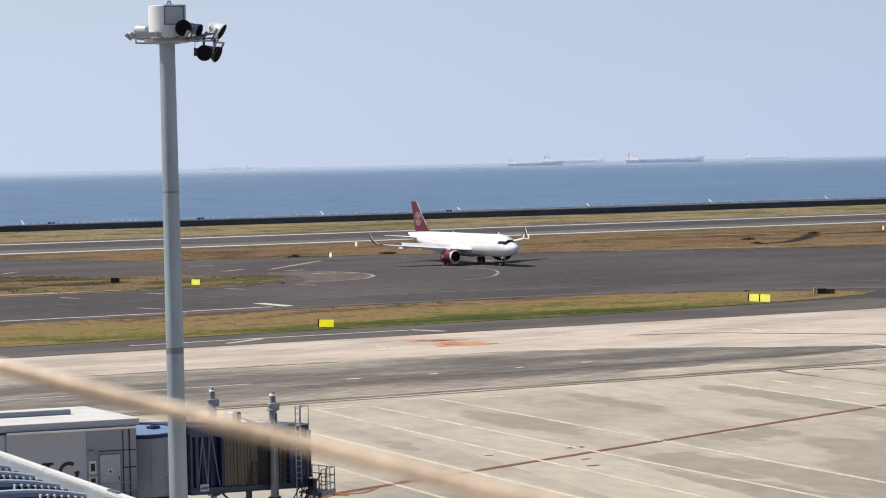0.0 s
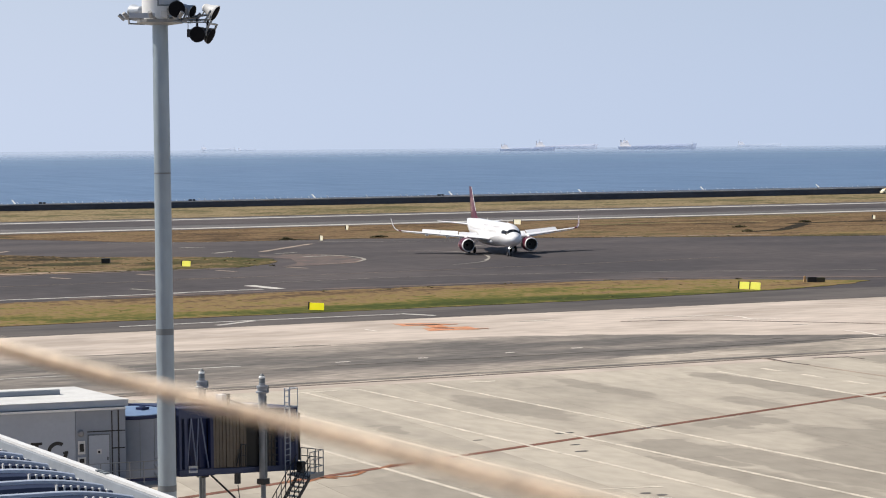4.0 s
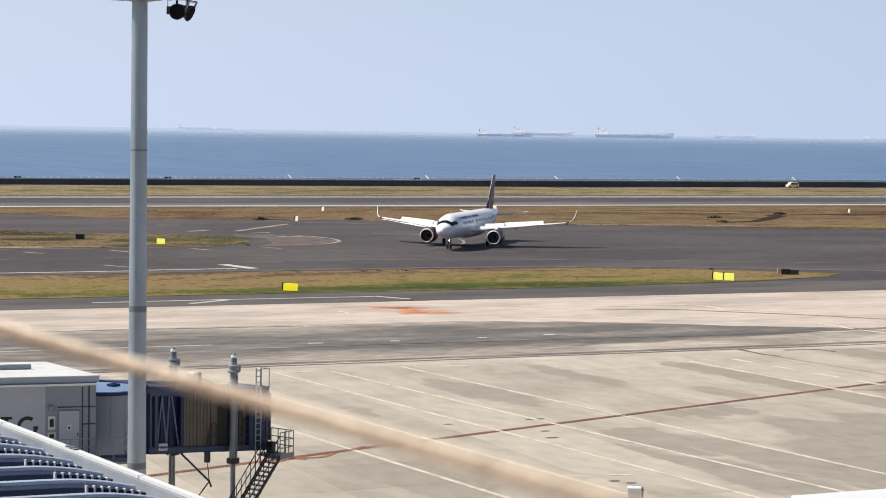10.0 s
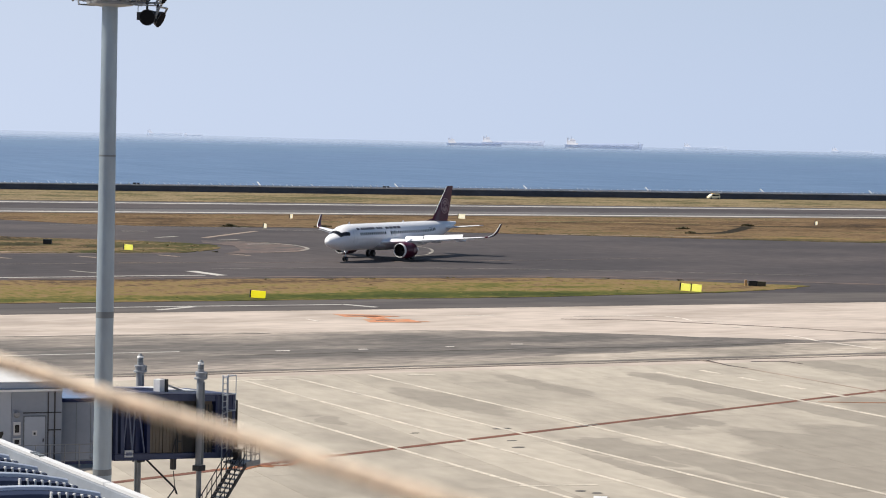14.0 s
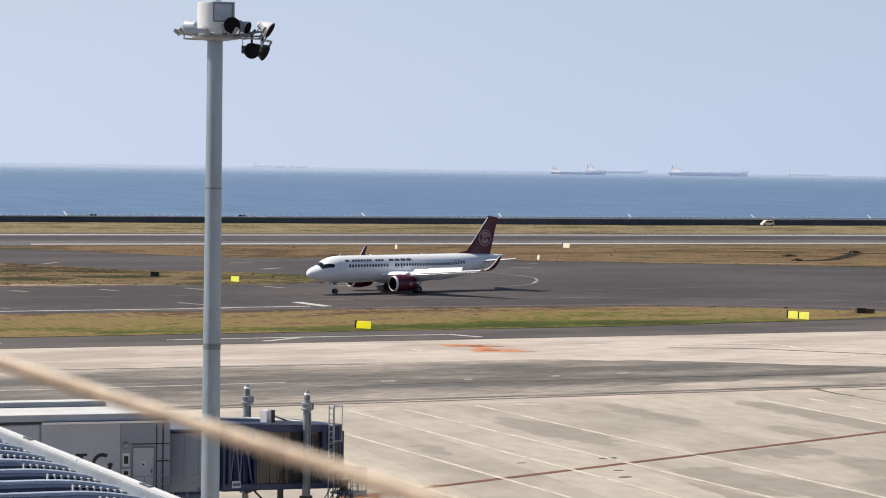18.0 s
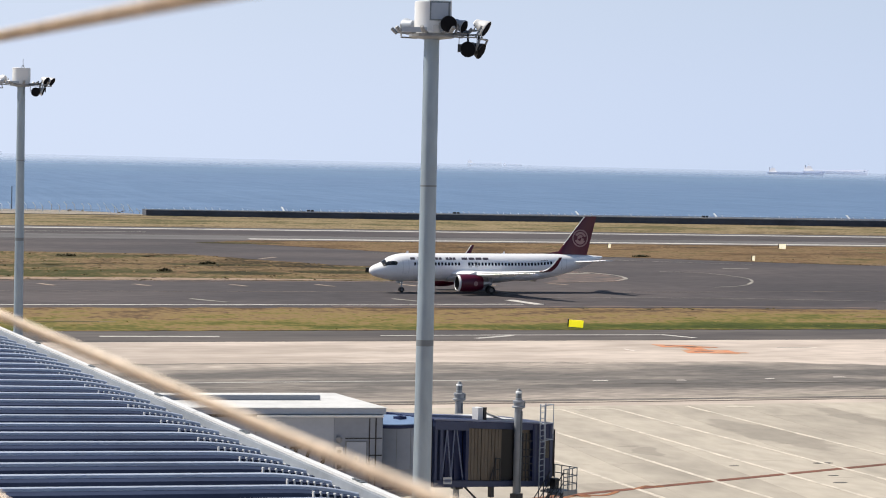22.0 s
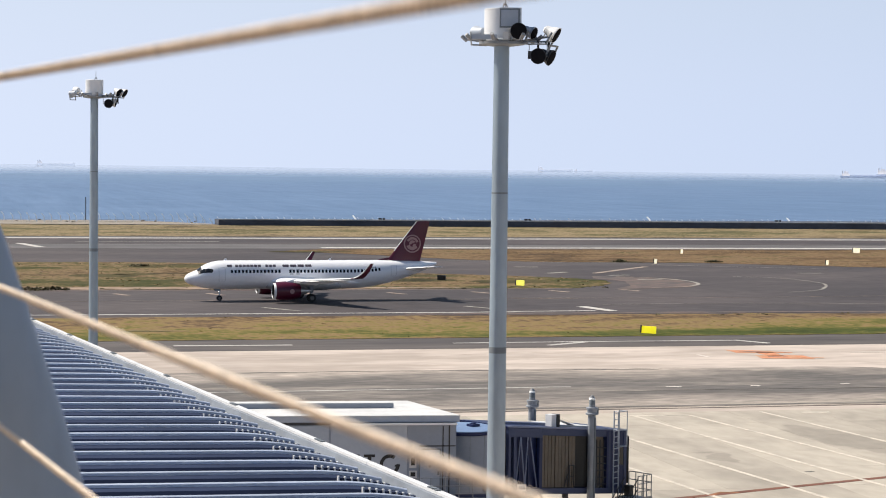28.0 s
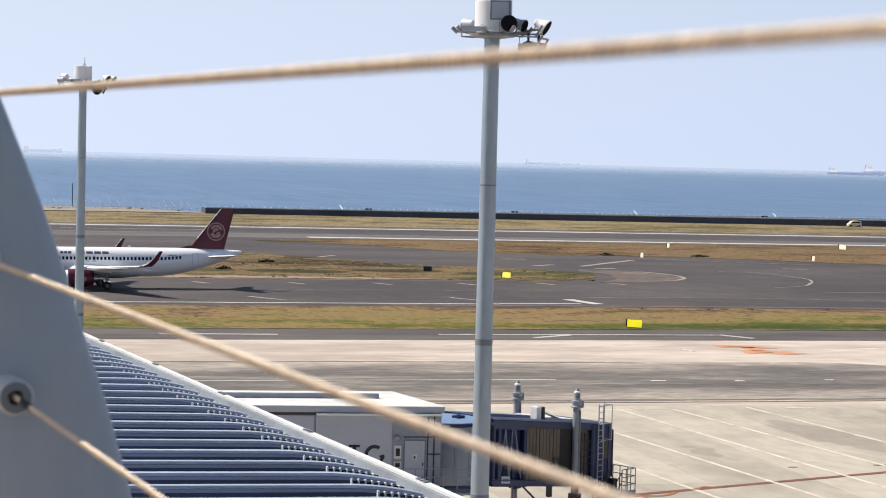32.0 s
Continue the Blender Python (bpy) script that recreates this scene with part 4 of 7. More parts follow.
# tracks and lusher streaks in the turf
for nm, pts, w, m, lab in (("wheel_track", [(233.9, 371.7), (244.3, 375.2), (256, 387), (265.7, 397.0), (279.1, 402.6), (420, 404)], 3.2, track_soil, "dark wheel track through dry grass"),
                           ("grass_streak", [(21.5, 238), (28.5, 236.9)], 0.7, scrub, "dark weedy streak in mown grass"), ("grass_streak", [(285, 443), (306, 440)], 1.6, scrub, "dark streak in dry grass"), ("grass_streak", [(222, 421), (243, 420.5), (265, 413)], 2.2, tuft_green, "greenish streak in dry grass"),
                           ("grass_streak", [(236, 362), (262, 352), (320, 329), (400, 309)], 7, grass_green, "greener edge of the dry grass"), ("grass_streak", [(196, 367.5), (232, 359.5)], 1.0, paint_tan, "pale straw edge of the grass")):
    line(nm, pts, w, m, lab, 0.066)
# sea wall, fence and shore
wall = thing("sea_wall", pose(0, 0, 0), "long dark concrete sea wall", "wall", kind="structure")
for i in range(40):
    bm = bm_new()
    x0 = 81 + i * 18
    ends = [(x, max(590, 602 - 0.06 * (x - 100))) for x in (x0, x0 + 17.995)]
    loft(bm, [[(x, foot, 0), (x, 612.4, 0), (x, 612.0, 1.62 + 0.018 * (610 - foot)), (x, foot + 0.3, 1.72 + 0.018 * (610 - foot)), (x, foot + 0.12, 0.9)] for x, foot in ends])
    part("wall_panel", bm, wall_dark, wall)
    # pale strip carries the highlight along the wall's top edge
    bm = bm_new()
    loft(bm, [[(x, foot + a, 1.724 + 0.018 * (610 - foot) + b) for a, b in ((0.2, -0.14), (0.75, -0.14), (0.75, 0.16), (0.2, 0.16))] for x, foot in ends])
    part("coping", bm, wall_cap, wall, "coping strip, paler for the highlight on top")
fence = thing("shore_fence", pose(0, 0, 0), "pale metal fence with outward-leaning posts above the sea wall", "fence")
bm = bm_new()
tube(bm, (0.3, 0, -1.6), (0.2, 0, 0.4), 0.11, 5)
tube(bm, (0.2, 0, 0.4), (-0.7, 0.7, 1.5), 0.10, 5)
fence_post = part("fence_post", bm, fence_white, fence)
fence_post.matrix_basis = pose(-30, 614, 0.7)
random.seed(4)
for i in range(36):
    again(fence_post, "fence_post", fence, pose(-6 + i * 2.4 + random.uniform(-0.3, 0.3), 618 + random.uniform(-0.2, 0.2), 2.0 + random.uniform(-0.3, 0.2)) @ Matrix.Diagonal((0.85, 0.85, 0.85, 1)))
for i in range(44, 260):
    again(fence_post, "fence_post", fence, pose(-30 + i * 2.3 + random.uniform(-0.3, 0.3), 614 + random.uniform(-0.2, 0.2), 0.75 + random.uniform(-0.4, 0.2)))
bm = bm_new()
tube(bm, (-1, 0, 0), (1, 0, 0), 0.03, 5)
tube(bm, (-1, 0, 0.6), (1, 0, 0.6), 0.03, 5)
part("fence_wire", bm, steel_grey, fence).matrix_basis = pose(300, 614, 0.7) @ Matrix.Diagonal((285, 1, 1, 1))
for k in range(-2, 9):
    lamp = thing("shore_lamp", pose(222.3 + k * 48.6, 613.6, -0.6), "short slanted white lamp post on the sea wall", "lamp post", "lamps along the sea wall")
    bm = bm_new()
    tube(bm, (0.2, 0, -0.4), (0.3, 0, 1.7), 0.07, 6)
    part("stem", bm, fence_white, lamp)
    bm = bm_new()
    loft(bm, [[(0.15, -0.6, 1.75), (0.75, -0.6, 1.75), (0.75, -0.45, 1.65), (0.15, -0.45, 1.65)], [(-0.75, 1.4, 3.6), (-0.25, 1.4, 3.6), (-0.25, 1.55, 3.5), (-0.75, 1.55, 3.5)]])
    part("head", bm, fence_white, lamp)
for x in (131.5, 178.2, 262.5):
    unit = thing("wall_equipment", pose(x, 603.5, 1.86), "low dark equipment boxes on the sea wall", "equipment box", "equipment on the sea wall")
    for dx, w in ((-0.75, 0.95), (0.4, 0.8)):
        bm = bm_new()
        box(bm, dx - w / 2, dx + w / 2, -0.3, 0.3, -0.2, 0.62)
        part("equipment_case", bm, dark_metal, unit, bevel=0.05)
    bm = bm_new()
    box(bm, -0.2, 0.0, -0.32, -0.28, 0.0, 0.5)
    part("case_plate", bm, fence_white, unit)
# rough shore left of the wall's end
sheet("shore_bank", [(-900, 603), (81, 603), (80, 611), (60, 640), (-900, 668)], 0.25, revetment, "pale brown rubble shore beside the sea wall", thick=6)
random.seed(9)
shore = thing("shore_rocks", pose(0, 0, 0.2), "loose pale boulders on the shore", "rocks", kind="stuff")
bm = bm_new()
for i in range(46):
    x, y, r = random.uniform(-60, 80), random.uniform(618, 640), random.uniform(0.2, 0.55)
    v = bmesh.ops.create_icosphere(bm, subdivisions=1, radius=r, matrix=Matrix.Translation((x, y, r * 0.3)) @ Matrix.Diagonal((random.uniform(0.8, 1.6), 1, random.uniform(0.5, 0.9), 1)))["verts"]
    for q in v:
        q.co += Vector((random.uniform(-1, 1), random.uniform(-1, 1), random.uniform(-1, 1))) * r * 0.15
part("boulders", bm, revetment, shore, kind="stuff")
for x, h in ((44, 7.5),):
    t = thing("shore_pole", pose(x, 640, 0), "thin dark pole on the shore", "pole")
    bm = bm_new()
    tube(bm, (0, 0, -1), (0, 0, h), 0.14, 6)
    part("shaft", bm, dark_metal, t)
# apron slabs, each a piece of its own, near the stands
bm = bm_new()
box(bm, 0.012, 7.488, 0.012, 7.488, -0.02, 0.006)
slab0 = part("slab", bm, concrete_slab, apron)
slab0.matrix_basis = pose(26, 84, 0.024)
for i in range(20):
    for j in range(10):
        if i or j:
            again(slab0, "slab", apron, pose(26 + i * 7.5, 81.2 + j * 7.5, 0.024 + 0.0))
slab0.matrix_basis = pose(26, 81.2, 0.024)
# ---- the observation deck, its fence and the roof below ----
LEAN = pose(0, 0, 0, 0, 0, 8)          # the pier's own axes: x across, y along it
pier = thing("pier_building", LEAN, "plain grey pier of the terminal below the deck", "building", kind="structure")
bm = bm_new()
box(bm, -9, 6.9, -8, 62, 0, 16.95)
part("pier_wall", bm, panel_grey, pier)
bm = bm_new()
box(bm, -9, 0.62, -8, 62, 16.95, 19.0)
part("upstand", bm, panel_grey, pier)
bm = bm_new()
box(bm, -9, 0.62, -8, 62, 19.0, 19.15)
part("deck_floor", bm, deck_floor_mat, pier)

PITCH = 0.7
roof = thing("ribbed_roof", LEAN, "blue-grey ribbed metal roof with a white eave trim", "roof", kind="structure")


def roof_line():
    """Cross-section of the roof from the deck to the eave."""
    pts = [(0.7, 17.75), (6.15, 17.55)]
    for i in range(1, 7):
        a = i / 6
        pts.append((6.15 + 0.72 * a, 17.55 - 0.03 * a - 0.08 * a * a))
    return pts


prof = roof_line()
bm = bm_new()
loft(bm, [[(x, y, z) for x, z in prof] + [(x, y, z - 0.08) for x, z in prof[::-1]] for y in (-8, 61)])
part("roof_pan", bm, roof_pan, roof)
bm = bm_new()
half = [(-0.20, 0.0), (-0.15, 0.068), (-0.04, 0.085), (0.05, 0.085), (0.10, 0.07), (0.15, 0.0)]
loft(bm, [[(x, u, z + w) for u, w in half] for x, z in prof])
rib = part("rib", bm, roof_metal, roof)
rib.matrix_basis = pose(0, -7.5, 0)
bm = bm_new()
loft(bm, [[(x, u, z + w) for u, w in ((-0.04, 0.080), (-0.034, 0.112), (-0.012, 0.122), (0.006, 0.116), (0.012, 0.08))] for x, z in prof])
seam = part("seam", bm, roof_seam, roof, "folded roof seam, pale for the highlight on its crest")
seam.matrix_basis = pose(0, -7.5, 0)
bm, bd = bm_new(), bm_new()
for i in range(8):
    x = 6.36 + i * 0.067
    z = [a[1] + (b[1] - a[1]) * (x - a[0]) / (b[0] - a[0]) for a, b in zip(prof, prof[1:]) if a[0] <= x <= b[0] + 1e-6][0]
    box(bm, x - 0.0075, x + 0.0075, -0.226, -0.19, z + 0.012, z + 0.098)
    box(bd, x + 0.012, x + 0.058, -0.214, -0.15, z + 0.0, z + 0.076)
clip = part("clip_row", bm, white_paint, roof, "small pale snow-guard clips")
clip.matrix_basis = pose(0, -7.5, 0)
# dark blocks stand in for the openings at the rib ends
stop = part("foam_row", bd, roof_pan, roof, "dark blocks between the clips at the rib ends")
stop.matrix_basis = pose(0, -7.5, 0)
for i in range(1, 97):
    again(rib, "rib", roof, pose(0, -7.5 + i * PITCH, 0))
    again(seam, "seam", roof, pose(0, -7.5 + i * PITCH, 0))
    again(clip, "clip_row", roof, pose(0, -7.5 + i * PITCH, 0))
    again(stop, "foam_row", roof, pose(0, -7.5 + i * PITCH, 0))
bm = bm_new()
loft(bm, [[(x, y, z) for x, z in ((6.875, 16.96), (7.2, 16.96), (7.2, 17.46), (7.16, 17.5), (7.11, 17.5), (7.09, 17.40), (6.99, 17.38), (6.97, 17.40), (6.93, 17.40), (6.92, 17.37), (6.875, 17.36))] for y in (-8, 61)])
part("eave_trim", bm, gutter_grey, roof, "grey gutter box")
for i in range(20):
    bm = bm_new()
    box(bm, 7.15, 7.22, -8 + i * 3.45, -8 + i * 3.45 + 3.43, 17.503, 17.53)
    part("eave_cap", bm, white_paint, roof, "white cap of the eave")
for i in range(20):
    bm = bm_new()
    for k in range(3):
        box(bm, 7.155, 7.205, -6.5 + i * 3.45 + k * 0.09, -6.5 + i * 3.45 + k * 0.09 + 0.05, 17.53, 17.545)
    part("cap_bolts", bm, mast_band, roof)

# wire fence: twisted wires that run along the deck, and a curved steel post
WIRES = [("upper", 0.2526, 0.0299), ("middle", 0.28, -0.103), ("lower", 0.3097, -0.2192), ("foot", 0.342, -0.34)]   # offset across, height against the eye
RISE = 0.0044   # the wires rise slightly away from the eye
POST_Y = 1.72


def helix(radius, r, length, pitch, sides=6, per_turn=9):
    bm = bm_new()
    n = int(length / pitch * per_turn)
    rings = []
    for i in range(n + 1):
        a = 2 * math.pi * i / per_turn
        y = length * i / n
        c = Vector((radius * math.cos(a), y, radius * math.sin(a)))
        out = Vector((math.cos(a), 0, math.sin(a)))
        rings.append([c + out * r * math.cos(2 * math.pi * k / sides) + Vector((0, 1, 0)) * r * math.sin(2 * math.pi * k / sides) for k in range(sides)])
    loft(bm, rings)
    return bm


strand_mesh = dark_mesh = None
for nm, s, dz in WIRES:
    wire = thing("fence_wire_rope", LEAN @ pose(s, -1.2, EYE.z + dz - 1.9 * RISE, math.degrees(RISE), 0, 0) @ Matrix.Diagonal((1.2, 1, 1.2, 1) if nm == "upper" else (1, 1, 1, 1)), "thin weathered twisted steel wire rope of the deck fence", "wire rope", "wires of the deck fence")
    for k in range(6):
        if strand_mesh is None:
            strand_mesh = part("strand", helix(0.00152, 0.00079, 1.2 + POST_Y - 0.002, 0.0175), wire_steel, wire, smooth=True)
        elif k == 1 and dark_mesh is None:
            dark_mesh = part("strand", helix(0.00147, 0.00077, 1.2 + POST_Y - 0.002, 0.0175), wire_dark, wire, smooth=True)
            dark_mesh.matrix_basis = pose(0, 0, 0, 0, 60, 0)
        elif k % 2:
            again(dark_mesh, "strand", wire, pose(0, 0, 0, 0, 60 * k, 0))
        else:
            again(strand_mesh, "strand", wire, pose(0, 0, 0, 0, 60 * k, 0))
    fit = thing("wire_fitting", LEAN @ pose(s, POST_Y - 0.045, EYE.z + dz + (POST_Y - 0.745) * RISE), "pale steel end fitting of a fence wire", "wire fitting", "fittings on the fence post")
    bm = bm_new()
    loft(bm, [ring((0, y, 0), r, "y", 20) for y, r in ((0.06, 0.0155), (0.004, 0.0155), (0, 0.0135))], caps=False)
    part("sleeve", bm, white_paint, fit, smooth=True)
    bm = bm_new()
    loft(bm, [ring((0, y, 0), r, "y", 20) for y, r in ((0, 0.0136), (-0.0006, 0.0125), (-0.0006, 0.0065), (0.02, 0.006), (0.021, 0.0005))], caps=False)
    part("sleeve_face", bm, mast_band, fit, "dull grey end face", smooth=True)
    bm = bm_new()
    loft(bm, [ring((0, y, 0), r, "y", 12) for y, r in ((-0.062, 0.0031), (-0.058, 0.0034), (-0.034, 0.0034), (-0.030, 0.0031))])
    part("crimp", bm, dark_metal, fit, "dark crimped end of the wire", smooth=True)
bm = bm_new()
edge = [(0.62, -1.55), (0.50, -0.75), (0.455, -0.45), (0.424, -0.31), (0.404, -0.24), (0.377, -0.16), (0.353, -0.087), (0.331, -0.03), (0.300, 0.046), (0.25, 0.16), (0.19, 0.28), (0.12, 0.40)]
rings = []
for s, z in edge:
    s += 0.003
    w = 0.36 - 0.10 * (z + 1.55) / 1.95
    rings.append([(s - w, 0.06, z), (s - 0.15, 0.012, z), (s - 0.09, 0.0, z), (s - 0.045, 0.002, z), (s - 0.018, 0.007, z), (s - 0.005, 0.018, z), (s, 0.034, z), (s - 0.012, 0.16, z), (s - w, 0.18, z)])
loft(bm, rings)
post = thing("fence_post", LEAN @ pose(0, POST_Y, EYE.z), "curved tapering grey-painted steel fence post", "fence post")
part("post_fin", bm, post_paint, post, smooth=True)
bm = bm_new()
box(bm, 0.2, 0.70, -0.06, 0.2, -1.56, -1.535)
part("foot_plate", bm, steel_grey, post)
post_behind = copy_thing(post, LEAN @ pose(0, -1.34, EYE.z))
tagged(post_behind, "curved tapering grey-painted steel fence post", "fence post")


# ---- lighting masts ----
def hatches(can, block):
    bm = bm_new()
    block(bm, -0.13, 0.80, 0.25, 0.74, 26.12, 26.99)
    part("hatch_box", bm, white_paint, can, "square control cabinet on the drum")
    bm = bm_new()
    block(bm, -0.10, 0.74, 0.74, 0.755, 26.16, 26.95)
    part("hatch_seal", bm, mast_band, can)
    bm = bm_new()
    block(bm, -0.04, 0.66, 0.755, 0.775, 26.22, 26.89)
    part("hatch", bm, panel_grey, can, "pale grey access hatch")


def mast(m, lean, cabinet=True):
    t = thing("lighting_mast", m, "tall pale grey steel apron lighting mast with floodlights", "light mast", "apron lighting masts")
    zs = [0, 6.2, 12.75, 19.32, 25.55]
    r_at = lambda z: 0.405 - 0.085 * z / 25.5
    for i, (a, b) in enumerate(zip(zs, zs[1:])):
        bm = bm_new()
        loft(bm, [ring((0, 0, z), r, "z", 28) for z, r in ((a, r_at(a)), (b, r_at(b)))])
        part("pole_section", bm, mast_grey, t, smooth=True)
        if i:
            bm = bm_new()
            tall = 0.13 if i < 3 else 0.035
            loft(bm, [ring((0, 0, z), r_at(z) + 0.006, "z", 28) for z in (a - tall, a + tall)])
            part("joint_band", bm, mast_band, t, smooth=True)
    # platform with spokes and rim
    bm = bm_new()
    loft(bm, [ring((0, 0, z), r, "z", 24) for z, r in ((25.42, 0.40), (25.5, 0.95), (25.62, 0.95), (25.64, 0.55))])
    part("platform", bm, steel_grey, t, smooth=True)
    for k in range(8):
        a = radians(k * 45 + lean)
        bm = bm_new()
        tube(bm, (0.5 * math.cos(a), 0.5 * math.sin(a), 25.62), (1.55 * math.cos(a), 1.55 * math.sin(a), 25.72), 0.055, 6)
        tube(bm, (1.5 * math.cos(a), 1.5 * math.sin(a), 25.66), (1.72 * math.cos(a), 1.72 * math.sin(a), 25.86), 0.085, 6)
        part("outrigger", bm, steel_grey, t)
    bm = bm_new()
    loft(bm, [ring((0, 0, z), r, "z", 32) for z, r in ((25.64, 0.80), (25.70, 0.80), (25.72, 0.74), (26.95, 0.74), (26.98, 0.70))])
    can = part("drum", bm, white_paint, t, "white drum housing on the platform", smooth=True)
    # to the right, towards the deck and up, seen from the deck
    seen = Matrix.Rotation(radians(-lean), 4, "Z") @ Matrix(((1, 0, 0, 0), (0, -1, 0, 0), (0, 0, 1, 0), (0, 0, 0, 1)))
    def at(u, w, z):
        return seen @ Vector((u, w, z))
    def block(bm, u0, u1, w0, w1, z0, z1):
        box(bm, u0, u1, w0, w1, z0, z1, seen)
    if cabinet:
        hatches(can, block)
    bm = bm_new()
    tube(bm, at(0.12, 0, 26.95), at(0.12, 0, 27.7), 0.02, 6)
    tube(bm, at(0.0, 0, 26.95), at(0.08, 0, 27.2), 0.03, 6)
    tube(bm, at(0.24, 0, 26.95), at(0.16, 0, 27.2), 0.03, 6)
    part("lightning_rod", bm, steel_grey, t)

    def flood(u, w, z, heading, tilt, size=0.37, shell=panel_grey):
        """Place seen from the deck; heading 0 towards the deck, 90 to the right; tilt down."""
        p = at(u, w, z)
        h = radians(heading)
        d = (at(math.sin(h), math.cos(h), 0) * math.cos(radians(tilt)) - Vector((0, 0, math.sin(radians(tilt))))).normalized()
        q = d.to_track_quat("X", "Z").to_matrix().to_4x4()
        fl = new("floodlight")
        fl.parent, fl.matrix_basis = t, Matrix.Translation(p) @ q
        b1 = bm_new()
        loft(b1, [ring((x, 0, 0), r, "x", 22) for x, r in ((-0.50, 0.09), (-0.44, 0.17), (-0.30, 0.20), (-0.22, size * 0.66), (0.0, size * 0.95), (0.08, size + 0.01), (0.10, size + 0.01), (0.10, size - 0.03))], caps=True)
        part("bowl", b1, shell, fl, smooth=True)
        b2 = bm_new()
        loft(b2, [ring((x, 0, 0), r, "x", 22) for x, r in ((0.103, size - 0.015), (0.125, size - 0.15), (0.13, 0.01))])
        part("lens", b2, lens_black, fl, "dark front glass", smooth=True)
        b3 = bm_new()
        for sd in (-1, 1):
            box(b3, -0.06, 0.02, sd * (size + 0.05) - 0.015, sd * (size + 0.05) + 0.015, -0.5 if z > 25.6 else -0.05, 0.05 if z > 25.6 else 0.5)
        box(b3, -0.06, 0.02, -size - 0.06, size + 0.06, -0.52 if z > 25.6 else 0.46, -0.47 if z > 25.6 else 0.52)
        part("yoke", b3, steel_grey, fl)

    if cabinet:
        flood(0.68, 1.15, 26.0, 0, 4, 0.335, dark_metal)
        flood(1.25, 0.35, 25.98, 60, 20, 0.27)
        flood(2.18, 0.30, 25.93, 72, 30, 0.35, white_paint)
        flood(-1.0, -0.5, 25.98, 215, 8, 0.34, panel_grey)
        flood(1.50, 0.85, 25.0, 0, 6, 0.32, dark_metal)
        flood(1.98, 0.50, 24.98, 66, 26, 0.34, dark_metal)
        flood(-0.2, -1.3, 26.1, 180, 10, 0.36)
    else:
        flood(2.0, 0.3, 25.95, 48, 28, 0.38, white_paint)
        flood(2.45, 0.1, 25.93, 62, 30, 0.38, white_paint)
        flood(1.15, 0.85, 25.0, 8, 6, 0.37, dark_metal)
        flood(1.7, 0.5, 25.08, 78, 18, 0.36, white_paint)
        flood(-1.45, -0.3, 26.05, 200, 8, 0.36, white_paint)
        flood(-1.85, 0.2, 25.75, 230, 12, 0.3, panel_grey)
    for u, w in ((1.5, 0.75), (1.95, 0.45)):
        bm = bm_new()
        tube(bm, at(u, w, 25.65), at(u, w, 25.0), 0.05, 6)
        part("hanger", bm, dark_metal, t)
    bm = bm_new()
    block(bm, -1.25, -0.2, 0.75, 0.95, 25.66, 25.86)
    part("cable_tray", bm, panel_grey, t)
    bm = bm_new()
    block(bm, 0.05, 0.32, 0.9, 1.0, 25.68, 25.95)
    part("junction_box", bm, roof_white, t)
    bm = bm_new()
    block(bm, 1.08, 1.26, 0.75, 0.95, 24.88, 25.2)
    part("ballast_box", bm, dark_metal, t)
    bm = bm_new()
    tube(bm, at(0.9, 0.3, 25.66), at(2.15, 0.3, 25.86), 0.045, 6)
    tube(bm, at(1.7, 0.3, 25.79), at(1.95, 0.3, 26.2), 0.03, 6)
    part("lamp_arm", bm, steel_grey, t)
    bm = bm_new()
    tube(bm, at(0.9, 0.6, 25.58), at(2.05, 0.5, 25.62), 0.045, 6)
    part("lamp_arm", bm, steel_grey, t)
    return t


def spot(az, dist, z=0.0):
    return Vector((dist * math.sin(radians(az)), dist * math.cos(radians(az)), z))


mast(Matrix.Translation(spot(15.66, 84)), 15.66)
mast(Matrix.Translation(spot(4.17, 171)), 4.17, cabinet=False)

# unseen block behind the deck, added to hold back low sky light
blocker = thing("terminal_building", pose(0, 0, 0), "unseen grey block behind the deck that cuts off low sky", "building", kind="structure")
bm = bm_new()
box(bm, -150, 150, -70, -16, 0, 34)
part("terminal_wall", bm, panel_grey, blocker)
# ---- gate building and boarding bridge ----
gate = thing("gate_building", pose(0, 0, 0), "light grey panelled gate building with a white roof", "building")
G0, G1, G2, G3 = Vector((23.25, 89.85, 0)), Vector((22.1, 95.4, 0)), Vector((3.6, 97.2, 0)), Vector((4.6, 91.9, 0))
along = (G3 - G0).normalized()
face = Matrix.Translation(G0) @ Matrix(((along.x, -along.y, 0, 0), (along.y, along.x, 0, 0), (0, 0, 1, 0), (0, 0, 0, 1)))   # x along the front, y out of it
GZ0, GZ1 = 5.0, 8.55
bm = bm_new()
loft(bm, [[(p.x, p.y, z) for p in (G0, G1, G2, G3)] for z in (GZ0, GZ1)])
part("core_wall", bm, panel_grey_dark, gate)
# fascia's grey carries the shade on the roof's front edge
bm = bm_new()
loft(bm, [[(p.x, p.y, z) for p in (G0 + Vector((0.12, -0.12, 0)), G1 + Vector((0.1, 0.1, 0)), G2, G3 + Vector((0, -0.1, 0)))] for z in (GZ1, 8.83)])
part("roof_fascia", bm, panel_grey, gate, "roof fascia, grey for the shade on its front")
bm = bm_new()
loft(bm, [[(p.x, p.y, z) for p in (G0 + Vector((0.16, -0.16, 0)), G1 + Vector((0.12, 0.12, 0)), G2, G3 + Vector((0, -0.14, 0)))] for z in (8.834, 8.86)])
part("roof_slab", bm, roof_white, gate, "white flat roof")
WIDTH = (G3 - G0).length
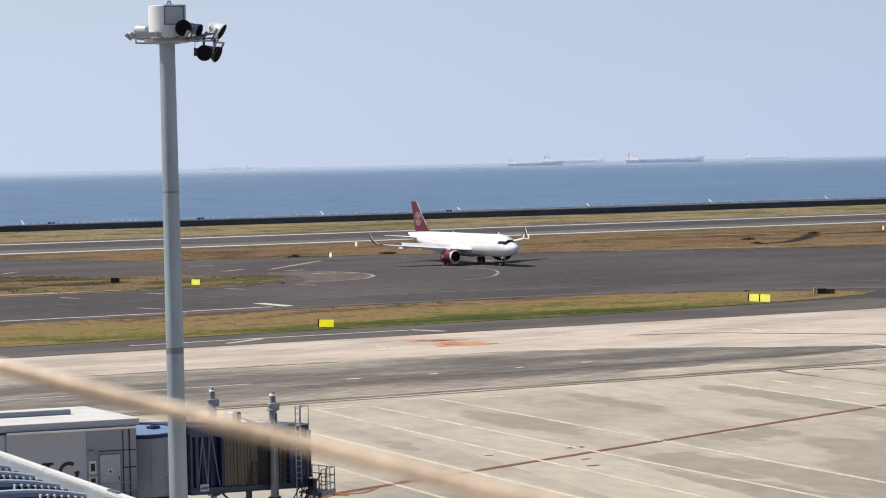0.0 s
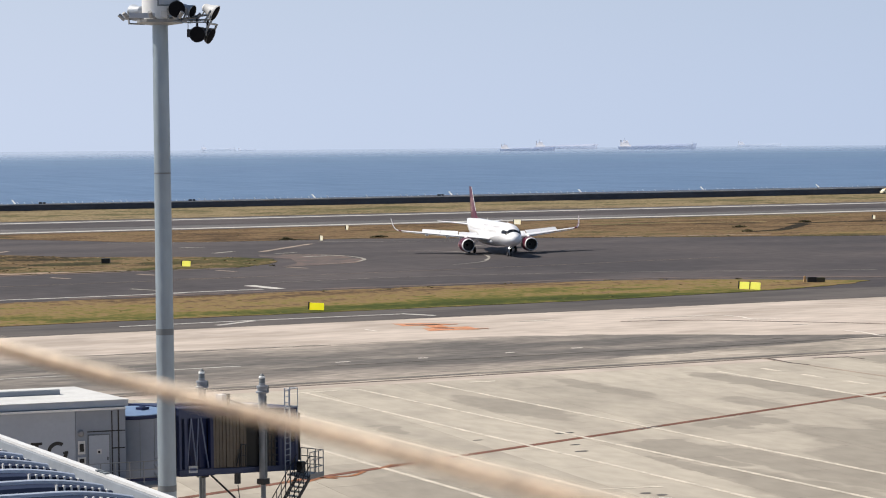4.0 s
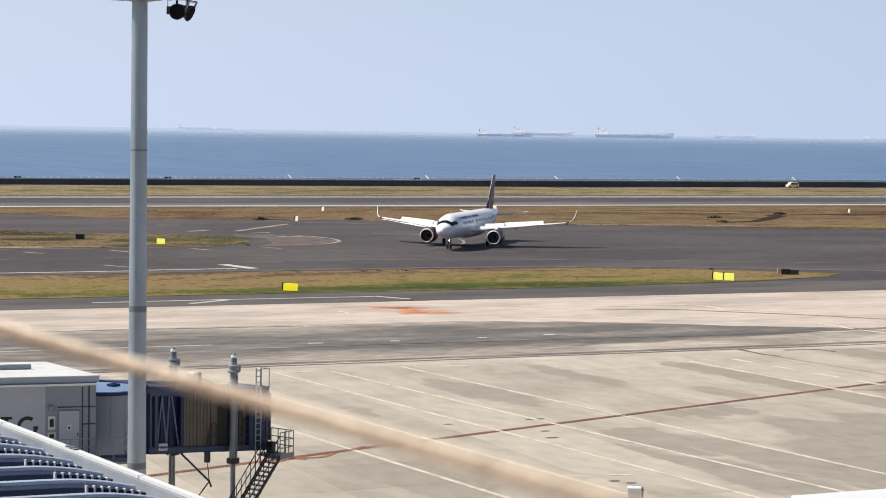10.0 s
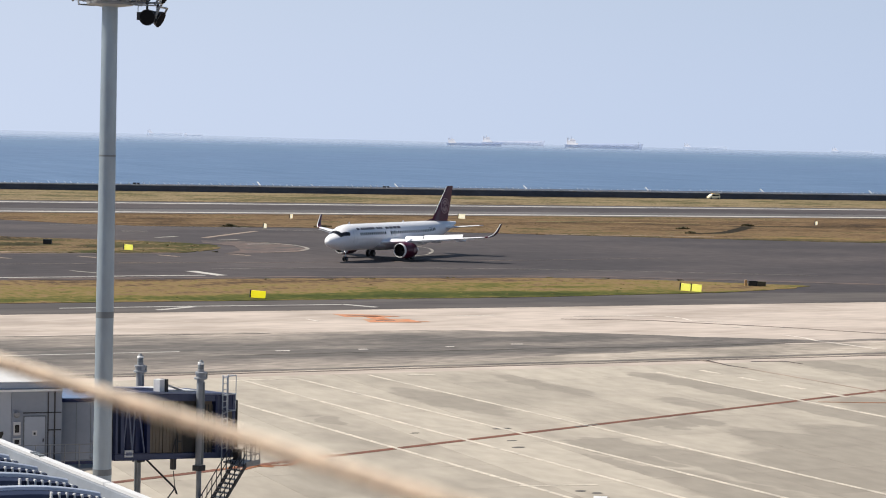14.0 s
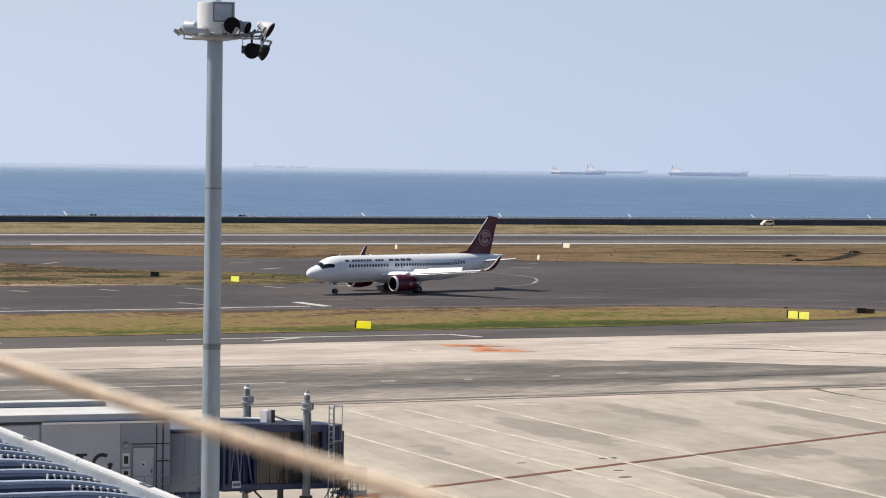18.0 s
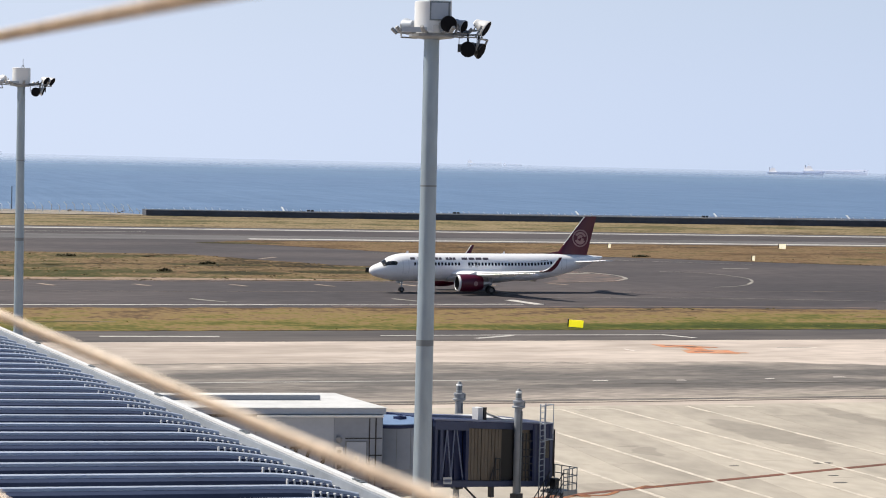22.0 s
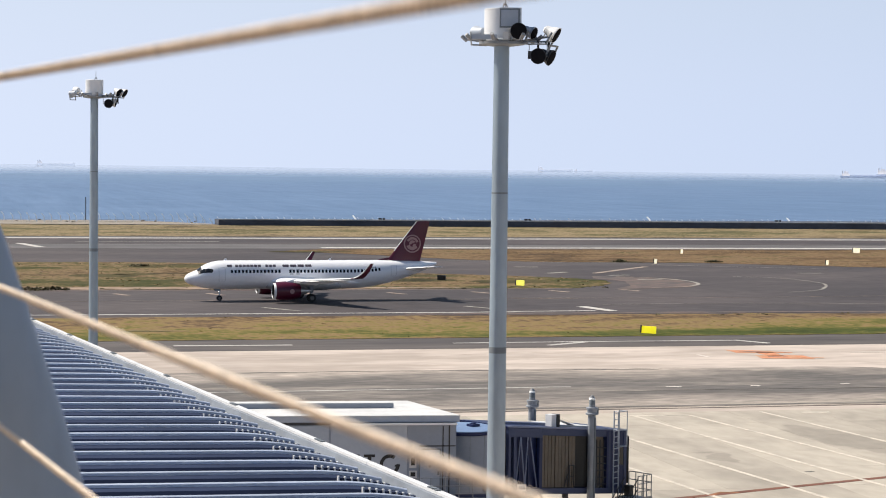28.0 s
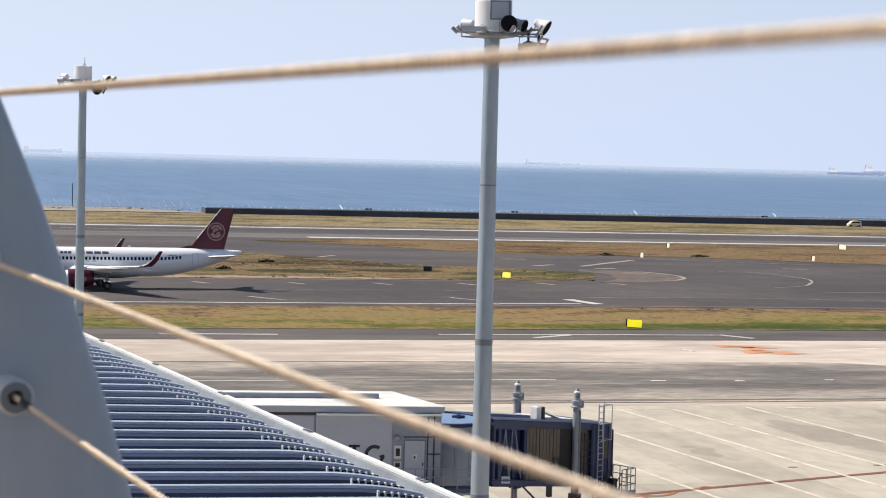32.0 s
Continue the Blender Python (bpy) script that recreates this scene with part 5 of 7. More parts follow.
for a, b, m in ((0.03, 0.62, panel_grey_dark), (0.65, 2.27, panel_grey_dark), (2.29, 5.83, panel_grey), (5.93, 9.6, panel_grey), (9.63, 12.4, panel_grey), (12.43, 15.2, panel_grey), (15.23, WIDTH - 0.05, panel_grey)):
    bm = bm_new()
    box(bm, a, b, 0.0, 0.05, GZ0 + 0.02, GZ1 - 0.16, face)
    part("wall_panel", bm, m, gate)
bm = bm_new()
box(bm, 0, 5.83, 0.0, 0.32, GZ1 - 0.12, GZ1 - 0.04, face)
part("drip_rail", bm, white_paint, gate, "white drip rail under the roof")
# dark strip paints the shadow line under the eave beyond the rail
bm = bm_new()
box(bm, 5.84, WIDTH, 0.0, 0.10, GZ1 - 0.12, GZ1 + 0.02, face)
part("eave_gutter", bm, dark_metal, gate, "dark strip for the shadow line under the eave")
# raised kerb on the roof's far side
bm = bm_new()
loft(bm, [[(p.x, p.y, z) for p in (Vector((20.9, 92.78, 0)), Vector((20.85, 93.03, 0)), Vector((4.1, 94.75, 0)), Vector((4.15, 94.5, 0)))] for z in (8.86, 9.11)])
part("roof_kerb", bm, roof_white, gate, "white raised kerb along the roof")
# grey strip paints the shade on the kerb's near face
bm = bm_new()
loft(bm, [[(p.x, p.y, z) for p in (Vector((20.9, 92.72, 0)), Vector((20.89, 92.78, 0)), Vector((4.15, 94.5, 0)), Vector((4.16, 94.44, 0)))] for z in (8.86, 9.07)])
part("kerb_flashing", bm, panel_grey_dark, gate, "grey strip for the shaded face of the kerb")
bm = bm_new()
box(bm, 0.30, 0.36, 0.05, 0.09, GZ0, GZ1 - 0.16, face)
part("corner_trim", bm, dark_metal, gate)
bm = bm_new()
box(bm, 0.03, 0.62, 0.05, 0.075, 6.6, 6.66, face)
box(bm, 0.03, 1.75, 0.05, 0.075, 7.40, 7.45, face)
box(bm, 0.60, 0.65, 0.05, 0.075, GZ0, GZ1 - 0.2, face)
part("panel_joint", bm, dark_metal, gate)
door = new("door")
door.parent = gate
bm = bm_new()
box(bm, 0.72, 1.74, 0.05, 0.09, 5.1, 7.3, face)
part("door_frame", bm, mast_band, door)
bm = bm_new()
box(bm, 0.77, 1.69, 0.09, 0.12, 5.1, 7.25, face)
part("leaf", bm, panel_grey, door)
bm = bm_new()
box(bm, 1.12, 1.34, 0.12, 0.13, 6.38, 6.62, face)
part("notice", bm, roof_white, door, "small white notice with a dark mark")
bm = bm_new()
box(bm, 1.19, 1.28, 0.13, 0.135, 6.43, 6.54, face)
part("mark", bm, black_paint, door)
bm = bm_new()
box(bm, 0.82, 0.87, 0.12, 0.17, 6.1, 6.25, face)
part("handle", bm, dark_metal, door)
for x, z, w, h, m in ((2.02, 6.72, 0.16, 0.3, "sign_box"), (2.02, 6.12, 0.18, 0.16, "meter_box")):
    bm = bm_new()
    box(bm, x - w, x + w, 0.05, 0.12, z - h, z + h, face)
    o = part(m, bm, roof_white, gate)
    bm = bm_new()
    box(bm, x - w * 0.6, x + w * 0.6, 0.12, 0.13, z - h * 0.6, z + h * 0.6, face)
    part("face", bm, black_paint, o)
bm = bm_new()
loft(bm, [ring((0, y, 0), r, "y", 14) for y, r in ((0, 0.15), (0.14, 0.15), (0.2, 0.09))])
bm.transform(face @ pose(2.05, 0.05, 7.38))
part("wall_lamp", bm, steel_grey, gate, smooth=True)
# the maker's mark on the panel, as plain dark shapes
mark = new("wall_mark")
mark.parent = gate
tagged(mark, "dark brand mark on the panel")
bm = bm_new()
for k in range(2):
    box(bm, 3.95 + k * 0.72, 4.13 + k * 0.72, 0.05, 0.062, 6.1, 7.02, face)
    box(bm, 3.78 + k * 0.72, 4.30 + k * 0.72, 0.05, 0.062, 6.93, 7.05, face)
part("mark_shape", bm, black_paint, mark)
bm = bm_new()
loft(bm, [[Vector((3.1 + r * math.cos(radians(a)), 0.056, 6.56 + r * 1.05 * math.sin(radians(a)))) for r in (0.47, 0.31)] + [Vector((3.1 + r * math.cos(radians(a)), 0.051, 6.56 + r * 1.05 * math.sin(radians(a)))) for r in (0.31, 0.47)] for a in range(175, 491, 10)])
box(bm, 2.62, 2.86, 0.05, 0.062, 6.46, 6.56)
bm.transform(face)
part("mark_shape", bm, black_paint, mark)
for x, y in ((21.5, 91.3), (21, 94.6), (14, 92.2), (14, 95.4), (6, 93), (6, 96)):
    bm = bm_new()
    tube(bm, (x, y, 0), (x, y, GZ0), 0.28, 14)
    part("support_column", bm, panel_grey_dark, gate, smooth=True)
bm = bm_new()
for x in (-1.3, -0.65, 0.0, 0.65, 1.3, 1.95, 2.6):
    tube(bm, (x, 1.1, 5.0), (x, 1.1, 6.1), 0.022, 6)
for z in (5.35, 5.72, 6.1):
    tube(bm, (-1.3, 1.1, z), (2.6, 1.1, z), 0.022, 6)
    tube(bm, (-1.3, 1.1, z), (-1.3, 0.0, z), 0.022, 6)
bm.transform(face)
part("railing", bm, steel_grey, gate, "thin steel railing of the walkway")
bm = bm_new()
box(bm, -1.4, 2.7, 0.0, 1.2, 4.9, 5.0, face)
part("walkway", bm, steel_grey, gate)

# bridge: round rotunda, tunnel that slopes down to the cab, lift columns, stairs
# local x along the tunnel from the rotunda, y across it to the far side
BRIDGE = pose(26.43, 92.3, 0, 0, 0, 32.3)
bridge = thing("boarding_bridge", BRIDGE, "navy steel boarding bridge with a beige clad side, parked", "boarding bridge")
TL, TW, TH = 9.17, 3.3, 3.31
SLOPE = Matrix(((1, 0, 0, 0), (0, 1, 0, 0), (-0.107, 0, 1, 4.64), (0, 0, 0, 1)))   # z is then the height over the tunnel's floor beam


def bpart(name, fn, m, label="", parent=None, smooth=False, slope=False):
    bm = bm_new()
    fn(bm)
    if slope:
        bm.transform(SLOPE)
    return part(name, bm, m, parent or bridge, label, smooth)


RX, RY = -1.35, 1.65
bpart("rotunda", lambda b: loft(b, [ring((RX, RY, z), r, "z", 40) for z, r in ((4.9, 1.70), (4.95, 1.74), (7.66, 1.74), (7.7, 1.70))]), panel_grey_dark, "round grey rotunda", smooth=True)
for k in range(7):
    a = radians(-150 + k * 24)
    bpart("rotunda_seam", lambda b: tube(b, (RX + 1.742 * math.cos(a), RY + 1.742 * math.sin(a), 4.95), (RX + 1.742 * math.cos(a), RY + 1.742 * math.sin(a), 7.66), 0.012, 5), mast_band)
bpart("rotunda_rim", lambda b: loft(b, [ring((RX, RY, z), r, "z", 40) for z, r in ((7.66, 1.80), (7.70, 1.84), (7.80, 1.84), (7.82, 1.80))]), navy, "navy rim under the roof", smooth=True)
bpart("rotunda_roof", lambda b: loft(b, [ring((RX, RY, z), r, "z", 40) for z, r in ((7.82, 1.82), (7.86, 1.82), (7.93, 1.1), (7.96, 0.1))]), blue_roof, "pale blue rotunda roof", smooth=True)
bpart("rotunda_base", lambda b: loft(b, [ring((RX, RY, z), r, "z", 36) for z, r in ((4.3, 1.25), (4.55, 1.68), (4.9, 1.72))]), navy, smooth=True)
bpart("rotunda_column", lambda b: tube(b, (RX, RY, 0), (RX, RY, 4.4), 0.5, 20), panel_grey_dark, smooth=True)
bpart("roof_unit", lambda b: (box(b, RX - 0.15, RX + 0.35, RY - 0.75, RY - 0.35, 7.9, 8.06), box(b, RX + 0.0, RX + 0.2, RY - 0.65, RY - 0.45, 8.06, 8.1)), navy, "small navy roof box")
bpart("bellows", lambda b: [box(b, -0.42 + k * 0.11, -0.36 + k * 0.11, 0.12 + 0.05 * (k % 2), TW - 0.12, 0.3, TH - 0.16) for k in range(4)], black_paint, "dark folded bellows", slope=True)
bpart("tunnel_roof", lambda b: box(b, 0.0, TL, 0.02, TW, TH - 0.10, TH), navy, "navy steel roof", slope=True)
bpart("roof_edge", lambda b: box(b, 0.0, TL, -0.05, 0.02, TH - 0.06, TH + 0.03), lattice_blue, "paler roof edge", slope=True)
bpart("tunnel_roof_skin", lambda b: box(b, 4.5, 6.9, 0.5, 2.7, TH, TH + 0.09), roof_white, "pale roof sheet", slope=True)
bpart("roof_duct", lambda b: box(b, 0.6, 4.2, 1.2, 1.5, TH, TH + 0.12), lattice_blue, slope=True)
bpart("top_beam", lambda b: (box(b, 0.05, 2.5, -0.06, 0.1, TH - 0.52, TH - 0.1), box(b, 2.5, 7.6, -0.02, 0.1, TH - 0.40, TH - 0.1)), beam_blue, "slate-blue top beam", slope=True)
bpart("floor_beam", lambda b: (box(b, 0.0, 2.5, -0.06, TW, 0.0, 0.34), box(b, 2.5, TL, -0.02, TW, 0.02, 0.30)), beam_blue, "slate-blue floor beam", slope=True)
bpart("beam_flange", lambda b: (box(b, 0.0, 2.5, -0.1, 0.0, 0.0, 0.05), box(b, 2.5, TL - 0.6, -0.06, 0.0, 0.02, 0.06), box(b, 0.0, 2.5, -0.1, 0.0, 0.3, 0.34)), navy, slope=True)
bpart("inner_wall", lambda b: box(b, 0.05, 7.6, 0.32, TW - 0.1, 0.3, TH - 0.1), black_paint, "dark inner wall", slope=True)
bpart("far_wall", lambda b: box(b, 0.0, TL, TW - 0.09, TW, 0.3, TH - 0.1), navy, slope=True)
for x, w in ((0.04, 0.16), (0.42, 0.20), (2.30, 0.22), (7.52, 0.14)):
    bpart("frame_post", lambda b: box(b, x, x + w, -0.05, 0.14, 0.3, TH - 0.1), beam_blue if x < 1 else navy, slope=True)
bpart("lattice_panel", lambda b: box(b, 0.6, 2.3, 0.2, 0.3, 0.3, TH - 0.5), navy, "navy sheet behind the lattice", slope=True)
for x0, x1 in ((0.68, 1.02), (1.36, 1.02), (1.36, 1.55), (2.25, 1.72)):
    bpart("lattice_bar", lambda b: tube(b, (x0, 0.06, 0.34), (x1, 0.06, TH - 0.5), 0.038, 6), lattice_blue, slope=True)
for x in (1.02, 1.66):
    bpart("lattice_upright", lambda b: box(b, x - 0.03, x + 0.03, 0.1, 0.16, 0.34, TH - 0.5), navy, slope=True)
bpart("plate", lambda b: box(b, 0.66, 1.28, -0.085, -0.062, 0.16, 0.50), roof_white, "small white plate", slope=True)
bpart("plate_bars", lambda b: box(b, 0.74, 1.20, -0.09, -0.086, 0.24, 0.40), lattice_blue, slope=True)
for i in range(5):
    bpart("clad_panel", lambda b: box(b, 2.56 + i * 0.52, 2.56 + i * 0.52 + 0.47, 0.04 + 0.015 * (i % 2), 0.12, 0.34, TH - 0.42), beige_cloth, "beige ribbed side sheet", slope=True)
    bpart("clad_rib", lambda b: box(b, 2.56 + i * 0.52 + 0.22, 2.56 + i * 0.52 + 0.25, 0.02, 0.06, 0.34, TH - 0.42), beige_cloth, slope=True)
bpart("clad_backing", lambda b: box(b, 2.52, 5.18, 0.13, 0.2, 0.3, TH - 0.1), black_paint, slope=True)
bpart("gate_leaf", lambda b: (tube(b, (4.15, -0.08, 0.36), (4.42, -0.08, 1.02), 0.03, 6), tube(b, (4.42, -0.08, 1.02), (4.42, -0.08, 0.36), 0.03, 6), tube(b, (4.55, -0.08, 0.36), (4.55, -0.08, 1.45), 0.03, 6), tube(b, (4.9, -0.08, 0.36), (4.9, -0.08, 1.45), 0.03, 6), tube(b, (4.55, -0.08, 1.45), (4.9, -0.08, 1.45), 0.03, 6), tube(b, (4.55, -0.08, 0.9), (4.9, -0.08, 0.9), 0.025, 6)), dark_metal, "folded dark gate", slope=True)
bpart("bay_sheet", lambda b: box(b, 6.4, 7.52, 0.2, 0.28, 0.3, TH - 0.4), beige_cloth, slope=True)
for z in (0.5, 0.85, 1.2, 1.55, 1.9, 2.35):
    bpart("guard_rail", lambda b: tube(b, (6.3, 0.0, z), (7.5, 0.0, z), 0.03, 6), dark_metal, slope=True)
for x in (6.45, 6.75, 7.02, 7.3):
    bpart("guard_post", lambda b: tube(b, (x, 0.0, 0.3), (x, 0.0, 2.75), 0.035, 6), dark_metal, slope=True)
bpart("cab_wall", lambda b: box(b, 7.66, TL, 0.0, TW - 0.1, 0.3, TH - 0.1), navy, "navy cab side", slope=True)
bpart("cab_corner", lambda b: (box(b, TL - 0.24, TL - 0.02, -0.03, 0.0, 0.3, TH - 0.12), box(b, 7.66, 7.84, -0.03, 0.0, 0.3, TH - 0.12)), beam_blue, slope=True)
bpart("cab_window", lambda b: box(b, 8.55, 8.9, -0.012, 0.0, 1.5, 2.5), dark_glass, slope=True)
for i in range(9):
    bpart("cab_canopy_fold", lambda b: box(b, TL + i * 0.06, TL + 0.035 + i * 0.06, 0.25 + 0.03 * (i % 2), TW - 0.35, 0.5, TH - 0.2 - i * 0.02), black_paint, slope=True)
bpart("cab_ladder", lambda b: (tube(b, (7.95, -0.14, 2.9), (7.95, -0.14, 8.05), 0.035, 6), tube(b, (8.36, -0.14, 2.9), (8.36, -0.14, 8.05), 0.035, 6), [tube(b, (7.95, -0.14, 4.3 + i * 0.3), (8.36, -0.14, 4.3 + i * 0.3), 0.022, 6) for i in range(13)]), panel_grey, "steel ladder")
bpart("ladder_hoop", lambda b: (tube(b, (7.78, -0.55, 6.2), (7.78, -0.55, 8.05), 0.022, 6), tube(b, (8.5, -0.55, 6.2), (8.5, -0.55, 8.05), 0.022, 6), [tube(b, (x0, y0, z), (x1, y1, z), 0.022, 6) for z in (6.25, 7.1, 8.03) for x0, y0, x1, y1 in ((7.95, -0.14, 7.78, -0.55), (7.78, -0.55, 8.5, -0.55), (8.5, -0.55, 8.36, -0.14))]), panel_grey, "ladder safety hoops")
bpart("vent_box", lambda b: box(b, 3.75, 4.12, 0.45, 0.85, 7.45, 8.13), white_paint, "white roof vent")
bpart("vent_side", lambda b: box(b, 4.125, 4.33, 0.40, 0.83, 7.45, 8.12), black_paint)
bpart("vent_flap", lambda b: loft(b, [[(4.3, y, 7.85), (5.6, y, 7.42), (5.6, y, 7.46), (4.3, y, 7.89)] for y in (0.5, 0.9)]), roof_white, "pale sloping flap")


def column(x, y, low):
    col = new("lift_column")
    col.parent = bridge
    bpart("tube", lambda b: loft(b, [ring((x, y, z), r, "z", 18) for z, r in ((low, 0.13), (3.6, 0.13), (3.7, 0.2), (7.9, 0.2), (8.05, 0.18), (8.55, 0.16))]), steel_pale, parent=col, smooth=True)
    bpart("guide_rail", lambda b: box(b, x - 0.05, x + 0.05, y - 0.24, y - 0.19, 3.8, 7.9), mast_band, parent=col)
    bpart("collar", lambda b: loft(b, [ring((x, y, z), r, "z", 18) for z, r in ((8.02, 0.24), (8.05, 0.33), (8.12, 0.33), (8.14, 0.25), (8.28, 0.25), (8.30, 0.29), (8.40, 0.29), (8.42, 0.18))]), steel_pale, parent=col, smooth=True)
    bpart("motor", lambda b: box(b, x + 0.12, x + 0.36, y - 0.14, y + 0.14, 8.05, 8.36), mast_band, parent=col)
    bpart("beacon", lambda b: loft(b, [ring((x, y, z), r, "z", 14) for z, r in ((8.5, 0.15), (8.86, 0.15), (8.90, 0.12), (9.0, 0.05))]), mast_band, parent=col, smooth=True)
    bpart("beacon_cap", lambda b: loft(b, [ring((x, y, z), r, "z", 14) for z, r in ((8.78, 0.155), (8.86, 0.155), (8.95, 0.07))]), fence_white, parent=col, smooth=True)
    bpart("bracket", lambda b: box(b, x - 0.24, x + 0.24, y - 0.22, y + 0.22, 3.45, 3.72), dark_metal, parent=col)


column(5.95, -0.32, 0.6)
column(5.95, TW + 0.35, 0.6)
bpart("wheel_bogie", lambda b: box(b, 5.6, 6.3, -0.4, 3.75, 0.55, 0.9), navy)
for y in (0.4, 2.9):
    bpart("bogie_wheel", lambda b: loft(b, [ring((5.95, y + d, 0.5), r, "y", 20) for d, r in ((-0.2, 0.4), (-0.15, 0.5), (0.15, 0.5), (0.2, 0.4))]), rubber, smooth=True)
bpart("inner_column", lambda b: tube(b, (5.62, TW + 0.25, 0.4), (5.62, TW + 0.25, 4.2), 0.07, 12), mast_band, smooth=True)
bpart("brace_rod", lambda b: (tube(b, (2.5, 0.2, 4.4), (4.75, 0.2, 2.65), 0.05, 6), tube(b, (4.75, 0.2, 2.65), (2.6, 0.2, 1.0), 0.035, 6)), dark_metal)
bpart("hanging_box", lambda b: box(b, 4.48, 4.70, 0.1, 0.32, 3.62, 4.2), dark_metal)
bpart("hanging_cord", lambda b: tube(b, (4.6, 0.2, 3.55), (4.75, 0.2, 2.65), 0.022, 5), dark_metal)
bpart("hook", lambda b: tube(b, (4.75, 0.2, 2.65), (4.9, 0.2, 2.35), 0.05, 6), dark_metal)
stair = new("service_stair")
stair.parent = bridge
tagged(stair, "steep galvanised service stair with railings")
# landing beside the cab; the flight runs back along the tunnel
LZ, Y0, Y1 = 3.62, -1.5, -0.72
bpart("landing", lambda b: box(b, 8.2, 9.35, Y0, -0.05, LZ - 0.1, LZ), steel_grey, parent=stair)
bpart("landing_edge", lambda b: box(b, 8.2, 9.38, Y0 - 0.03, Y0, LZ - 0.16, LZ + 0.1), steel_grey, parent=stair)
for x, y in ((8.25, Y0), (8.6, Y0), (8.97, Y0), (9.35, Y0), (9.35, -1.0), (9.35, -0.5), (9.35, -0.05)):
    bpart("landing_post", lambda b: tube(b, (x, y, LZ - 0.1), (x, y, LZ + 1.2), 0.026, 6), steel_grey, parent=stair)
for z in (LZ + 0.4, LZ + 0.8, LZ + 1.2):
    bpart("landing_rail", lambda b: (tube(b, (8.25, Y0, z), (9.35, Y0, z), 0.024, 6), tube(b, (9.35, Y0, z), (9.35, -0.05, z), 0.024, 6)), steel_grey, parent=stair)
bpart("landing_box", lambda b: box(b, 8.85, 9.15, -0.5, -0.15, LZ, LZ + 0.55), black_paint, parent=stair)
RUN = 3.7
for i in range(18):
    f = (i + 0.5) / 18
    bpart("tread", lambda b: box(b, 8.2 - f * RUN - 0.13, 8.2 - f * RUN + 0.13, Y0, Y1, LZ * (1 - f) - 0.02, LZ * (1 - f) + 0.02), steel_grey, parent=stair)
for y in (Y0 - 0.03, Y1 + 0.03):
    bpart("stringer", lambda b: loft(b, [[(x, y - 0.025, z - 0.13), (x, y + 0.025, z - 0.13), (x, y + 0.025, z + 0.11), (x, y - 0.025, z + 0.11)] for x, z in ((8.2, LZ - 0.05), (8.2 - RUN, 0.06))]), dark_metal, parent=stair)
    for h in (0.55, 1.05):
        bpart("handrail", lambda b: tube(b, (8.2, y, LZ + h), (8.2 - RUN, y, 0.06 + h), 0.028, 6), dark_metal, parent=stair)
    for i in range(10):
        f = (i + 0.5) / 10
        bpart("baluster", lambda b: tube(b, (8.2 - RUN * f, y, LZ * (1 - f)), (8.2 - RUN * f, y, LZ * (1 - f) + 1.05), 0.022, 5), dark_metal, parent=stair)


# vehicles parked below the deck
bus = thing("apron_bus", pose(60.5, 79.2, 0), "parked apron bus with a white roof", "bus")
bm = bm_new()
box(bm, -6.2, 6.2, -1.35, 1.35, 0.4, 2.85)
part("bus_body", bm, white_paint, bus, bevel=0.12)
bm = bm_new()
box(bm, -5.6, 5.6, -1.2, 1.2, 2.85, 3.02)
part("bus_roof", bm, white_paint, bus, "white roof", bevel=0.06)
bm = bm_new()
box(bm, 1.2, 2.0, -0.4, 0.4, 3.02, 3.12)
part("roof_hatch", bm, panel_grey, bus, bevel=0.03)
for sd in (-1, 1):
    bm = bm_new()
    box(bm, -5.7, 5.7, 1.352 * sd - 0.01, 1.352 * sd + 0.01, 1.5, 2.4)
    part("side_glazing", bm, dark_glass, bus)
    for x in (-4, 4):
        bm = bm_new()
        loft(bm, [ring((x, 1.2 * sd + dd, 0.5), r, "y", 20) for dd, r in ((-0.16, 0.42), (-0.12, 0.5), (0.12, 0.5), (0.16, 0.42))])
        part("wheel", bm, rubber, bus, smooth=True)
truck = thing("service_cart", pose(50.25, 87.35, 0, 0, 0, -30), "small white apron service cart with a tall box", "cart")
bm = bm_new()
box(bm, -0.42, 0.42, -1.0, 1.1, 0.45, 1.0)
part("chassis", bm, dark_metal, truck, bevel=0.05)
bm = bm_new()
box(bm, -0.37, 0.33, -0.35, 0.35, 1.0, 2.5)
part("box_body", bm, white_paint, truck, bevel=0.04)
bm = bm_new()
box(bm, 0.335, 0.44, -0.33, 0.3, 1.2, 2.44)
part("side_door", bm, dark_metal, truck, "dark side of the box")
bm = bm_new()
box(bm, -0.3, 0.26, -0.365, -0.352, 1.9, 2.38)
part("front_panel", bm, roof_white, truck)
for sd in (-1, 1):
    for y in (-0.7, 0.8):
        bm = bm_new()
        loft(bm, [ring((0.36 * sd + dd, y, 0.3), r, "x", 18) for dd, r in ((-0.1, 0.25), (-0.07, 0.3), (0.07, 0.3), (0.1, 0.25))])
        part("wheel", bm, rubber, truck, smooth=True)
loader = thing("belt_loader", pose(45.8, 85.2, 0), "low apron belt loader with dark rollers", "belt loader")
bm = bm_new()
box(bm, -2.0, 2.0, -0.5, 0.5, 0.5, 1.9)
part("loader_frame", bm, panel_grey, loader, bevel=0.05)
for i in range(8):
    bm = bm_new()
    tube(bm, (-1.6 + i * 0.42, 0.2, 2.02), (-1.6 + i * 0.42, 1.0, 2.02), 0.08, 8)
    part("roller", bm, black_paint, loader)
bm = bm_new()
box(bm, -1.9, 1.7, 0.15, 1.05, 1.85, 1.94)
part("belt_bed", bm, panel_grey, loader)
